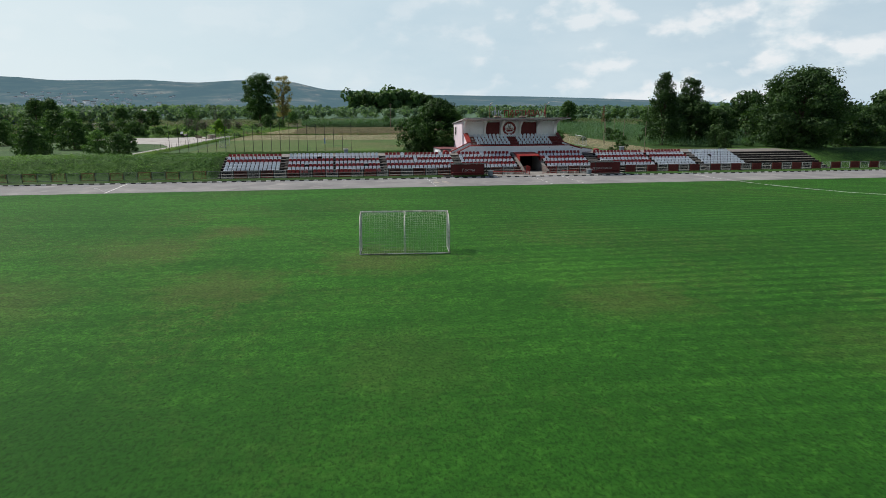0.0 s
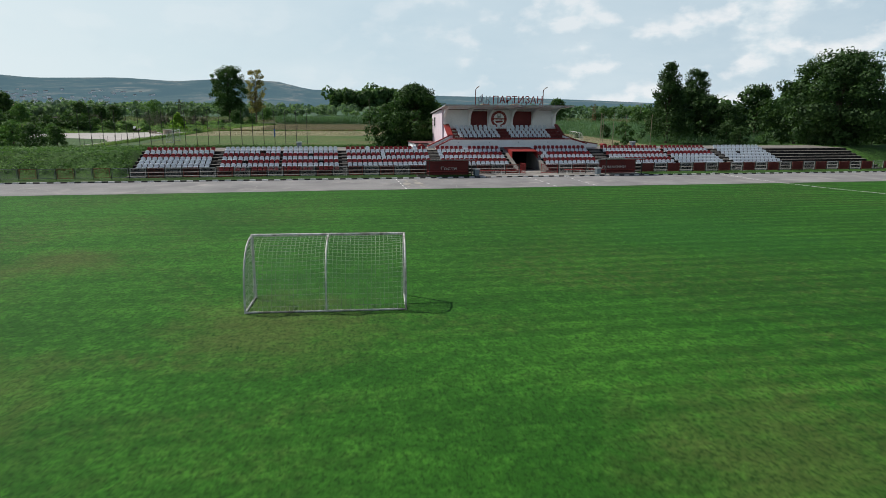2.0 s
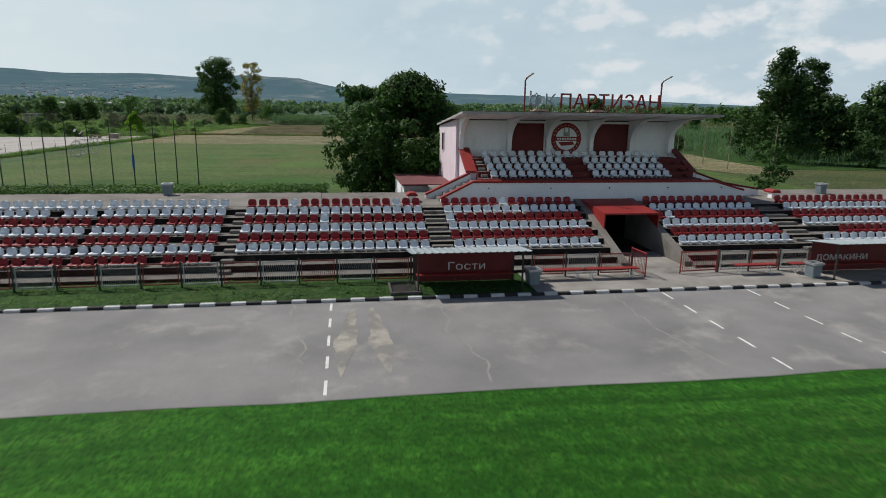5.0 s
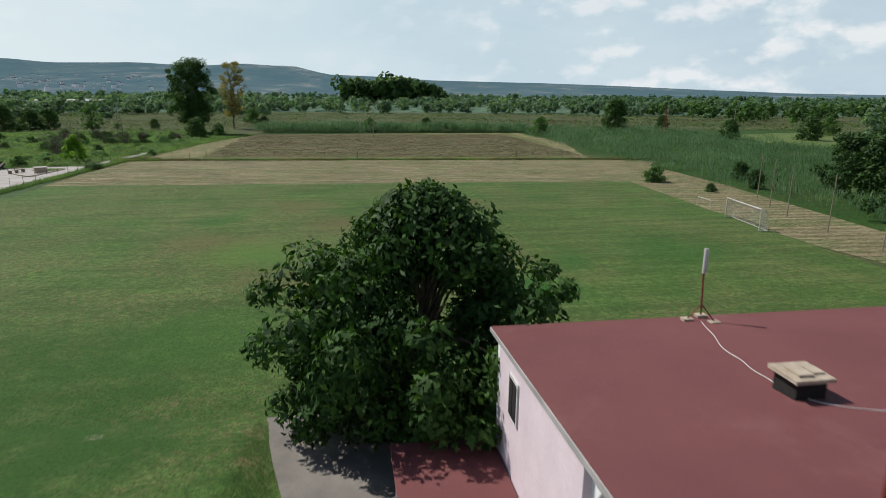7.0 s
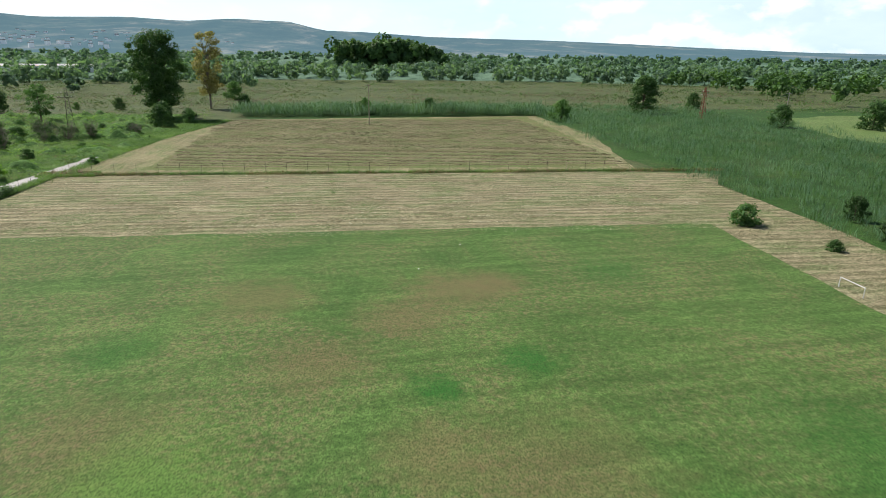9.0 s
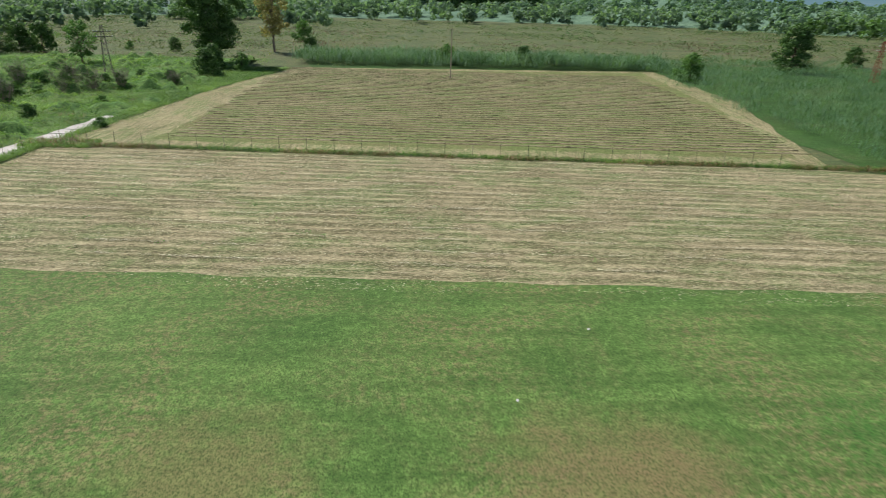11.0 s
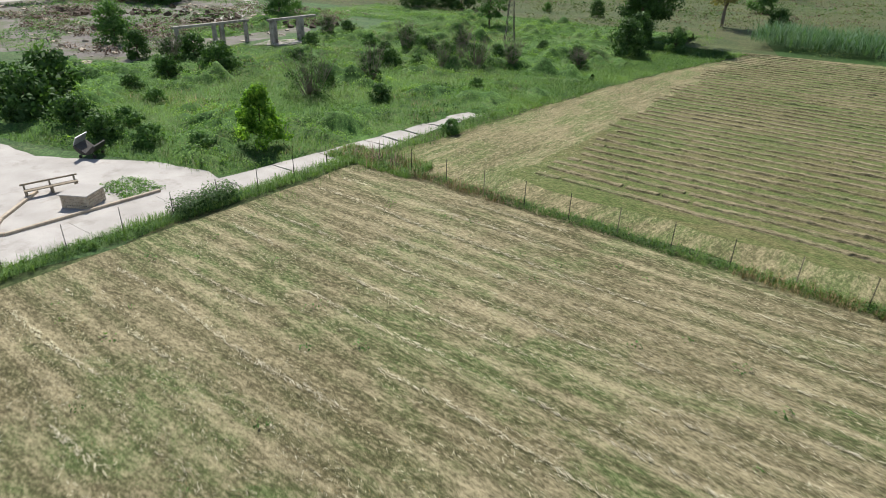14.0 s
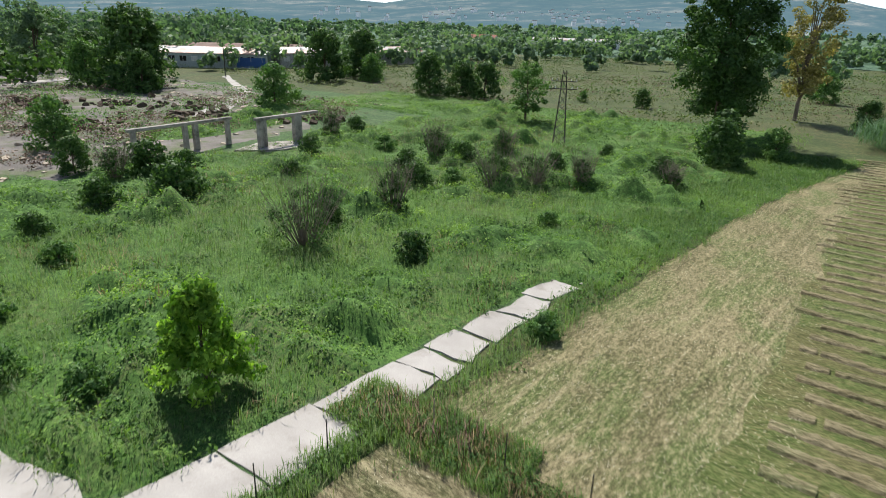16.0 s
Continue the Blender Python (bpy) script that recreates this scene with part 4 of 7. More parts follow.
def grandstand():
    root = tagged(new("grandstand"), "white covered grandstand with red roof and curved ribs", "grandstand")
    W, R = M["white_wall"], M["roof_red"]
    # stepped deck of the four rows
    out = [(80.72, 1.95), (80.72, 3.16)]
    for r in range(1, 4):
        y = 80.95 + 0.72 * r
        out += [(y, 3.16 + 0.30 * (r - 1)), (y, 3.16 + 0.30 * r)]
    out += [(84.6, 4.06), (84.6, 1.95)]
    bm = bmesh.new(); prism(bm, out, "x", 18.55, 31.15)
    part("deck", bm, M["tread_red"], root, "dark red painted tiers")
    # pale half steps of the side aisles
    for x0, x1 in ((18.72, 19.05), (30.55, 30.95)):
        for r in range(4):
            for h in (0, 1):
                if r == 0 and h == 0:
                    continue
                y, z = 80.95 + 0.72 * r - (0.36 if h == 0 else 0.0) + 0.02, 3.16 + 0.30 * r - (0.15 if h == 0 else -0.004)
                bm = bmesh.new(); box(bm, x0, x1, y, y + 0.34, z - 0.1, z + 0.012)
                part("aisle_step", bm, M["platform"] if x0 < 20 else M["tread_red"], root)
    # front wall with sloping ends
    line = [(16.35, 2.15), (18.05, 3.0), (31.75, 3.0), (33.6, 2.5)]
    slope_wall(root, "front_wall", [(16.35, 1.9)] + line + [(33.6, 1.9)], "y", 80.45, 80.72, W)
    coping(root, line, "y", 80.39, 80.78, M["red"])
    for x in (18.9, 22.3, 25.6, 29.0, 32.2):
        bm = bmesh.new(); rod(bm, (x, 80.46, 2.72), (x, 80.40, 2.71), 0.035)
        part("drain_pipe", bm, M["dark_metal"], root)
    # side parapets
    for x0, x1, wall in ((18.0, 18.55, M["pink_wall"]), (31.15, 31.5, W)):
        line = [(82.0, 3.36), (84.3, 4.44), (85.0, 4.50)]
        slope_wall(root, "side_parapet", [(82.0, 1.95)] + line + [(85.0, 1.95)], "x", x0, x1, wall)
        coping(root, line, "x", x0 - 0.05, x1 + 0.05, M["red"] if x0 < 20 else M["tread_red"])
    # outer stair walls
    line = [(15.75, 2.16), (18.2, 3.32)]
    slope_wall(root, "stair_wall", [(15.75, 1.95)] + line + [(18.2, 1.95)], "y", 81.95, 82.2, W)
    coping(root, line, "y", 81.9, 82.25, M["red"])
    line = [(31.5, 3.32), (33.4, 2.7), (35.6, 2.35)]
    slope_wall(root, "stair_wall", [(31.5, 1.95)] + line + [(35.6, 1.95)], "y", 81.95, 82.2, W)
    coping(root, line, "y", 81.9, 82.25, M["tread_red"])
    for k in range(6):
        bm = bmesh.new(); box(bm, 16.3 + 0.36 * k, 16.3 + 0.36 * (k + 1), 80.72, 81.95, 1.9, 2.17 + 0.17 * k)
        part("stair_step", bm, M["platform"], root)
    # body of the building
    bm = bmesh.new(); box(bm, 17.97, 31.1, 84.6, 84.85, 1.5, 6.14)
    part("back_wall", bm, W, root)
    bm = bmesh.new(); prism(bm, [(85.0, -0.2), (85.0, 6.12), (90.6, 5.66), (90.6, -0.2)], "x", 17.8, 17.97)
    prism(bm, [(84.35, -0.2), (84.35, 6.17), (85.0, 6.12), (85.0, -0.2)], "x", 17.8, 18.2)
    part("side_wall", bm, M["pink_wall"], root, "sunlit pale pink side wall")
    bm = bmesh.new(); prism(bm, [(84.35, -0.2), (84.35, 6.17), (90.6, 5.66), (90.6, -0.2)], "x", 31.1, 31.3)
    part("side_wall", bm, W, root)
    bm = bmesh.new(); box(bm, 17.8, 31.3, 90.6, 90.8, -0.2, 5.64)
    part("rear_wall", bm, W, root)
    win = part("window", (lambda b: (box(b, 17.75, 17.81, 88.6, 89.4, 4.1, 5.3), b)[1])(bmesh.new()), M["white"], root, "small window in white frame")
    bm = bmesh.new(); box(bm, 17.735, 17.75, 88.68, 88.98, 4.18, 5.22); box(bm, 17.735, 17.75, 89.03, 89.32, 4.18, 5.22)
    part("pane", bm, M["dark"], win)
    # roof slab, rising to its long front overhang and slightly narrower at the back
    def slab(x0f, x1f, x0b, x1b, yf, yb, drop, thick):
        bm = bmesh.new()
        top = [(x0f, yf, roof_z(yf) - drop), (x1f, yf, roof_z(yf) - drop), (x1b, yb, roof_z(yb) - drop), (x0b, yb, roof_z(yb) - drop)]
        lo, hi = [bm.verts.new((x, y, z - thick)) for x, y, z in top], [bm.verts.new(p) for p in top]
        for k in range(4):
            bm.faces.new((lo[k], lo[(k + 1) % 4], hi[(k + 1) % 4], hi[k]))
        bm.faces.new(lo[::-1]); bm.faces.new(hi)
        return bm
    part("roof", slab(17.45, 31.86, 17.75, 31.2, 80.5, 91.5, 0.0, 0.11), R, root, "flat dark red coated roof")
    part("roof_edge", slab(17.42, 31.89, 17.42, 31.89, 80.45, 80.5, 0.02, 0.12), M["grey_wall"], root, "grey weathered roof edge")
    part("roof_edge", slab(17.41, 17.45, 17.71, 17.75, 80.5, 91.5, 0.02, 0.12), M["grey_wall"], root)
    part("soffit", slab(17.5, 31.8, 17.6, 31.6, 80.55, 84.6, 0.112, 0.03), W, root)
    # curved ribs that carry the roof
    for x in (18.1, 20.95, 23.3, 25.95, 28.5, 30.98):
        arc = [(84.62, 4.35), (84.2, 4.35)] + [(84.2 - 3.4 * (1 - math.cos(a)), 4.9 + 1.58 * math.sin(a)) for a in [i * math.pi / 16 for i in range(9)]] + [(80.7, 6.50), (84.62, 6.18)]
        bm = bmesh.new(); prism(bm, arc, "x", x - 0.12, x + 0.12)
        part("rib", bm, W, root, "curved white concrete rib")
    for x0, x1 in ((21.07, 23.1), (26.15, 28.38)):
        bm = bmesh.new(); box(bm, x0, x1, 84.56, 84.598, 3.93, 6.0)
        part("wall_panel", bm, M["dark_red"], root, "dark red painted wall panel")
    # two chimneys; a solid dark box imitates the shaded opening under each cap
    for x in (23.08, 26.7):
        c = part("chimney", (lambda b: (box(b, x - 0.35, x + 0.35, 85.25, 85.95, 6.15, 6.68), b)[1])(bmesh.new()), M["dark"], root)
        bm = bmesh.new(); box(bm, x - 0.46, x + 0.46, 85.15, 86.05, 6.685, 6.77); box(bm, x - 0.3, x + 0.05, 85.3, 85.8, 6.77, 6.83); box(bm, x + 0.12, x + 0.4, 85.4, 85.75, 6.77, 6.81)
        part("cap", bm, M["stone"], c, "pale concrete cap slab")
    return root


grandstand()


def emblem():
    root = tagged(thing("wall_emblem", "round red and white club emblem on the back wall", "emblem"))
    def disc(name, r, y, mat, r0=0.0, n=48):
        bm = bmesh.new()
        o = [bm.verts.new((24.5 + r * math.cos(6.28319 * i / n), y, 5.12 + r * math.sin(6.28319 * i / n))) for i in range(n)]
        b = [bm.verts.new((v.co.x, 84.595, v.co.z)) for v in o]
        for i in range(n):
            bm.faces.new((o[i], o[(i + 1) % n], b[(i + 1) % n], b[i]))
        bm.faces.new(o)
        part(name, bm, mat, root)
    disc("ring", 0.93, 84.56, M["red"])
    disc("field", 0.66, 84.55, M["white_wall"])
    bm = bmesh.new(); box(bm, 23.72, 25.28, 84.535, 84.55, 5.0, 5.24); part("band", bm, M["red"], root)
    bm = bmesh.new()
    for k in range(8):
        box(bm, 23.92 + 0.155 * k, 24.02 + 0.155 * k, 84.528, 84.536, 5.07, 5.17)
    part("band_marks", bm, M["white_wall"], root)
    bm = bmesh.new(); box(bm, 24.3, 24.7, 84.54, 84.55, 5.26, 5.5); box(bm, 24.3, 24.4, 84.54, 84.55, 5.5, 5.74); box(bm, 24.58, 24.68, 84.54, 84.55, 5.5, 5.76)
    part("raised_shape", bm, M["grey_wall"], root)
    bm = bmesh.new(); prism(bm, [(24.0, 4.92), (24.9, 4.97), (25.02, 4.78), (24.2, 4.70)], "y", 84.54, 84.55)
    part("lower_shape", bm, M["red"], root)
    for k in range(22):
        if k in (0, 11):
            continue
        a = 6.28319 * k / 22
        bm = bmesh.new(); box(bm, -0.028, 0.028, 84.548, 84.562, -0.042, 0.042, Matrix.Translation((24.5 + 0.79 * math.cos(a), 0, 5.12 + 0.79 * math.sin(a))) @ Matrix.Rotation(-a + 1.5708, 4, "Y"))
        part("ring_mark", bm, M["panel_white"], root)


emblem()


def roof_sign():
    root = thing("roof_sign", "large standing letters of a club name on the roof", "sign")
    up = Matrix.Rotation(radians(90), 4, "X")
    a = text_mesh("pale_letters", "ФК", 1.22, 0.03, M["sign_pale"], root, Matrix.Translation((21.72, 82.35, 6.62)) @ up)
    b = text_mesh("red_letters", "ПАРТИЗАН", 1.22, 0.03, M["sign_red"], root, Matrix.Translation((23.35, 82.35, 6.62)) @ up @ Matrix.Diagonal((1.15, 1.05, 1, 1)))
    for o, x0, x1 in ((a, 21.12, 22.58), (b, 22.83, 28.45)):
        xs = [v.co.x for v in o.data.vertices]; zs = [v.co.y for v in o.data.vertices]
        sx, sz = (x1 - x0) / (max(xs) - min(xs)), 0.80 / (max(zs) - min(zs))
        o.matrix_basis = Matrix.Translation((x0 - min(xs) * sx, 81.22, 6.86 - min(zs) * sz)) @ up @ Matrix.Diagonal((sx, sz, 1, 1))
    tagged(a, "pale grey metal letters"); tagged(b, "dark red metal letters")
    for k in range(14):
        x = 21.3 + 0.535 * k
        bm = bmesh.new(); rod(bm, (x, 81.28, 6.6), (x, 81.27, 7.1), 0.018, n=5); rod(bm, (x, 81.28, 7.0), (x, 81.82, 6.56), 0.014, n=5)
        part("support", bm, M["rust"], root)


roof_sign()


def roof_lamp(x):
    root = thing("roof_lamp", "rusty red lamp post with white fluorescent head on the roof", "lamp", group="lamps on the roof")
    y = 81.3
    bm = bmesh.new(); rod(bm, (x, y, 6.58), (x, y, 8.28), 0.045); rod(bm, (x, y, 8.27), (x + 0.04, y - 0.16, 8.40), 0.035)
    box(bm, x - 0.12, x + 0.12, y - 0.12, y + 0.12, 6.6, 6.63)
    part("post", bm, M["rust"], root)
    bm = bmesh.new(); box(bm, -0.07, 0.07, -0.02, 0.54, -0.03, 0.035, Matrix.Translation((x + 0.03, y - 0.13, 8.40)) @ Matrix.Rotation(radians(-154), 4, "Z") @ Matrix.Rotation(radians(24), 4, "X"))
    part("lamp_head", bm, M["white"], root, "white lamp housing", bevel=0.02)


roof_lamp(20.89); roof_lamp(28.55)


def antenna():
    root = thing("antenna_mast", "short rusty mast on a tripod with pale pads", "mast")
    x, y, z = 24.15, 91.05, 5.82
    bm = bmesh.new(); rod(bm, (x, y, z + 0.35), (x - 0.03, y + 0.05, z + 1.5), 0.03); part("mast", bm, M["rust"], root)
    bm = bmesh.new(); box(bm, x - 0.06, x + 0.06, y + 0.02, y + 0.1, z + 1.45, z + 2.22); part("antenna_head", bm, M["white"], root, "white flat antenna head", bevel=0.01)
    for dx, dy in ((-0.4, 0.05), (0.28, -0.3), (0.2, 0.3)):
        bm = bmesh.new(); rod(bm, (x, y, z + 0.5), (x + dx, y + dy, z + 0.04), 0.02); part("leg", bm, M["rust"], root)
        bm = bmesh.new(); box(bm, x + dx - 0.16, x + dx + 0.16, y + dy - 0.12, y + dy + 0.12, z - 0.02, z + 0.06); part("pad", bm, M["stone"], root, "pale concrete pad")
    cu = bpy.data.curves.new("cable", "CURVE"); cu.dimensions = "3D"; cu.bevel_depth = 0.011
    sp = cu.splines.new("NURBS"); pts = [(x_, y_, roof_z(y_) + 0.012) for x_, y_ in ((24.1, 90.9), (23.85, 90.3), (23.72, 89.6), (23.35, 88.9), (23.15, 88.2), (23.2, 87.6), (22.95, 87.0), (23.02, 86.4), (22.85, 85.8), (23.1, 84.9), (24.0, 84.5), (25.2, 84.1))]
    sp.points.add(len(pts) - 1)
    for p, q in zip(sp.points, pts):
        p.co = (*q, 1)
    sp.use_endpoint_u = True
    cu.materials.append(M["white"])
    tagged(new("roof_cable", cu), "thin pale cable lying across the roof", "cable")


antenna()


def annex():
    root = thing("annex", "low annex with dark red flat roof against the grandstand", "building")
    bm = bmesh.new(); box(bm, 14.85, 17.74, 84.65, 90.9, -0.2, 2.32); part("wall", bm, M["grey_wall"], root, "grey rendered wall")
    bm = bmesh.new(); box(bm, 14.82, 14.85, 84.65, 90.9, -0.2, 2.3); part("wall", bm, M["white_wall"], root)
    bm = bmesh.new(); prism(bm, [(84.45, 2.38), (84.45, 2.46), (91.1, 2.38), (91.1, 2.30)], "x", 14.68, 17.75); part("roof", bm, M["roof_red"], root, "dark red coated roof", bevel=0.01)
    bm = bmesh.new(); box(bm, 14.80, 14.83, 85.6, 86.5, 0.3, 2.1); part("door", bm, M["metal"], root)
    bm = bmesh.new(); box(bm, 16.3, 17.74, 82.3, 84.6, -0.2, 2.34); part("lower_wall", bm, M["grey_wall"], root)
    bm = bmesh.new(); box(bm, 16.2, 17.74, 82.25, 84.6, 2.345, 2.42); part("lower_roof", bm, M["platform"], root, "pale concrete slab roof")


annex()
for x, y in ((14.88, 80.75), (35.9, 81.0)):
    root = thing("stub_pillar", "short white pillar with red cap on the walkway", "pillar")
    bm = bmesh.new(); box(bm, x - 0.22, x + 0.22, y - 0.2, y + 0.2, 2.0, 2.32); part("shaft", bm, M["white_wall"], root, bevel=0.01)
    bm = bmesh.new(); prism(bm, [(x - 0.28, 2.32), (x - 0.28, 2.40), (x - 0.12, 2.50), (x + 0.14, 2.50), (x + 0.28, 2.40), (x + 0.28, 2.32)], "y", y - 0.26, y + 0.5); part("cap", bm, M["red"], root, "red sloping cap")


# ---- railing ----
def panel_data(name, mat):
    bm = bmesh.new()
    for z in (0.14, 0.93):
        box(bm, 0.03, 1.29, -0.02, 0.02, z - 0.022, z + 0.022)
    for x in (0.04, 1.28):
        box(bm, x - 0.02, x + 0.02, -0.02, 0.02, 0.12, 0.95)
    for k in range(15):
        x = 0.12 + 0.078 * k
        for (xa, za), (xb, zb) in (((x, 0.14), (x, 0.48)), ((x, 0.48), (x + 0.05, 0.60)), ((x + 0.05, 0.60), (x, 0.72)), ((x, 0.72), (x, 0.93))):
            v = [bm.verts.new(p) for p in ((xa - 0.008, 0, za), (xa + 0.008, 0, za), (xb + 0.008, 0, zb), (xb - 0.008, 0, zb))]
            bm.faces.new(v)
            v = [bm.verts.new(p) for p in ((xa, -0.008, za), (xa, 0.008, za), (xb, 0.008, zb), (xb, -0.008, zb))]
            bm.faces.new(v)
    o = mesh_ob(name, bm, mat); me = o.data; bpy.data.objects.remove(o)
    return me


def railing():
    pw, pr, pg = panel_data("white_panel", M["panel_white"]), panel_data("red_panel", M["rust"]), panel_data("grey_panel", M["grey_paint"])
    bm = bmesh.new(); box(bm, -0.03, 0.03, -0.03, 0.03, 0.0, 1.02); o = mesh_ob("post", bm, M["dark_metal"]); pd = o.data; bpy.data.objects.remove(o)
    bm = bmesh.new(); box(bm, 0.04, 1.28, -0.006, 0.006, 0.16, 0.9); o = mesh_ob("plate", bm, M["dark_red"]); plate = o.data; bpy.data.objects.remove(o)
    for x0, k, tag in ((-73.0, 42, 0), (-12.1, 18, 1), (19.0, 3, 0), (27.35, 3, 1), (36.2, 52, 0)):
        root = tagged(thing("railing", "low steel railing with alternating white and red panels", "railing", pose(x0, 72.65, 0.04), "railings along the stand"))
        for i in range(k + 1):
            p = new("post", pd); p.parent = root; p.location = (1.45 * i, 0, 0)
            if i < k:
                q = new("panel", (pg if x0 < -20 else pw) if (i + tag) % 2 else pr); q.parent = root; q.location = (1.45 * i + 0.06, 0, 0)
                if x0 > 36 and not (i + tag) % 2:
                    q = new("plate", plate); q.parent = root; q.location = (1.45 * i + 0.06, 0.015, 0)


railing()


def gate():
    root = thing("open_gate", "open red steel gate at the tunnel mouth", "gate", pose(23.65, 73.3, 0.06, 0, 0, -84))
    bm = bmesh.new()
    for z in (0.12, 1.0):
        rod(bm, (0, 0, z), (1.1, 0, z), 0.025)
    for x in (0, 1.1):
        rod(bm, (x, 0, 0.0), (x, 0, 1.05), 0.028)
    part("gate_frame", bm, M["red"], root)
    bm = bmesh.new()
    for k in range(9):
        rod(bm, (0.11 + 0.11 * k, 0, 0.12), (0.11 + 0.11 * k, 0, 1.0), 0.012, n=5)
    part("bars", bm, M["red"], root)
    root = thing("open_gate", "red steel gate panel beside the tunnel mouth", "gate", pose(25.5, 72.5, 0.06, 0, 0, 4))
    bm = bmesh.new()
    for z in (0.12, 0.95):
        rod(bm, (0, 0, z), (1.75, 0, z), 0.025)
    for x in (0, 1.75):
        rod(bm, (x, 0, 0.0), (x, 0, 1.0), 0.028)
    part("gate_frame", bm, M["red"], root)
    bm = bmesh.new()
    for k in range(15):
        rod(bm, (0.11 + 0.11 * k, 0, 0.12), (0.11 + 0.11 * k, 0, 0.95), 0.012, n=5)
    part("bars", bm, M["red"], root)


gate()


def dugout(x0, x1, words, text_x):
    root = thing("team_dugout", "team dugout with red back panel and pale corrugated roof", "dugout", group="dugouts")
    yf, yb = 70.95, 72.35
    for x in (x0 + 0.35, x1 - 0.25):
        for y, h in ((yf, 1.62), (yb, 1.42)):
            bm = bmesh.new(); box(bm, x - 0.03, x + 0.03, y - 0.03, y + 0.03, 0.05, h); part("post", bm, M["dark_metal"], root)
    bm = bmesh.new(); box(bm, x0 + 0.3, x1 - 0.2, yb - 0.02, yb + 0.03, 0.08, 1.38); part("back_panel", bm, M["dark_red"], root, "dark red painted back panel")
    bm = bmesh.new()
    n = 4 * int((x1 - x0) / 0.26)
    rows = []
    for i in range(n + 1):
        x = x0 + (x1 - x0) * i / n; dz = 0.028 * (i % 4 == 0)
        rows.append([bm.verts.new((x, yf - 0.35, 1.64 + dz)), bm.verts.new((x, yb + 0.25, 1.38 + dz))])
    for a, b in zip(rows, rows[1:]):
        bm.faces.new((a[0], b[0], b[1], a[1]))
    r = bmesh.ops.extrude_face_region(bm, geom=list(bm.faces)); bmesh.ops.translate(bm, verts=[e for e in r["geom"] if isinstance(e, bmesh.types.BMVert)], vec=(0, 0, 0.012))
    part("roof", bm, M["sheet"], root, "pale corrugated sheet roof")
    bm = bmesh.new(); box(bm, x0 + 0.4, x1 - 0.3, yb - 0.42, yb - 0.06, 0.42, 0.46); part("bench", bm, M["red"], root)
    t = text_mesh("lettering", words, 0.42, 0.004, M["white"], root, Matrix())
    xs = [v.co.x for v in t.data.vertices]; zs = [v.co.y for v in t.data.vertices]
    sx, sz = (text_x[1] - text_x[0]) / (max(xs) - min(xs)), 0.32 / (max(zs) - min(zs))
    t.matrix_basis = Matrix.Translation((text_x[0] - min(xs) * sx, yb - 0.026, 0.55)) @ Matrix.Rotation(radians(90), 4, "X") @ Matrix.Diagonal((sx, sz, 1, 1))
    tagged(t, "white painted word")


dugout(13.75, 18.35, "Гости", (15.45, 16.95))
dugout(31.2, 35.6, "ДОМАКИНИ", (31.75, 34.3))
root = thing("sunken_pit", "small square concrete pit beside the dugout", "pit")
for a in ((13.05, 14.2, 70.75, 70.83), (13.05, 14.2, 72.2, 72.28), (13.05, 13.13, 70.83, 72.2), (14.12, 14.2, 70.83, 72.2)):
    bm = bmesh.new(); box(bm, *a, 0.0, 0.16); part("rim", bm, M["concrete"], root)
# a flat dark sheet stands in for the shaded depth of the pit
bm = bmesh.new(); box(bm, 13.13, 14.12, 70.83, 72.2, 0.052, 0.06); part("hollow", bm, M["dark"], root)


def bench(x0, x1):
    root = thing("red_bench", "long red plank bench on white steel legs", "bench", group="benches by the tunnel")
    bm = bmesh.new(); box(bm, x0, x1, 72.02, 72.36, 0.46, 0.5); part("seat", bm, M["red"], root, bevel=0.008)
    for x in np.linspace(x0 + 0.25, x1 - 0.25, max(2, int((x1 - x0) / 1.5) + 1)):
        bm = bmesh.new(); rod(bm, (x, 72.06, 0.06), (x, 72.12, 0.46), 0.02, n=5); rod(bm, (x, 72.34, 0.06), (x, 72.28, 0.46), 0.02, n=5); rod(bm, (x, 72.06, 0.1), (x, 72.34, 0.1), 0.018, n=5)
        part("leg", bm, M["white"], root)


bench(18.85, 21.05); bench(21.15, 23.4); bench(27.8, 29.7); bench(30.4, 31.2)


def bin_(x, y, z):
    root = thing("litter_bin", "square grey-blue concrete litter bin with pale rim", "bin", pose(x, y, z, 0, 0, 8), "litter bins")
    bm = bmesh.new(); prism(bm, [(-0.2, 0), (0.2, 0), (0.25, 0.56), (-0.25, 0.56)], "y", -0.22, 0.22); part("body", bm, M["bin_blue"], root, bevel=0.015)
    for a in ((-0.29, 0.29, -0.27, -0.19), (-0.29, 0.29, 0.19, 0.27), (-0.29, -0.2, -0.19, 0.19), (0.2, 0.29, -0.19, 0.19)):
        bm = bmesh.new(); box(bm, *a, 0.555, 0.64); part("rim", bm, M["metal"], root)


bin_(2.0, 83.85, 2.01); bin_(40.3, 82.6, 2.01); bin_(18.75, 71.7, 0.06); bin_(31.0, 71.5, 0.06)


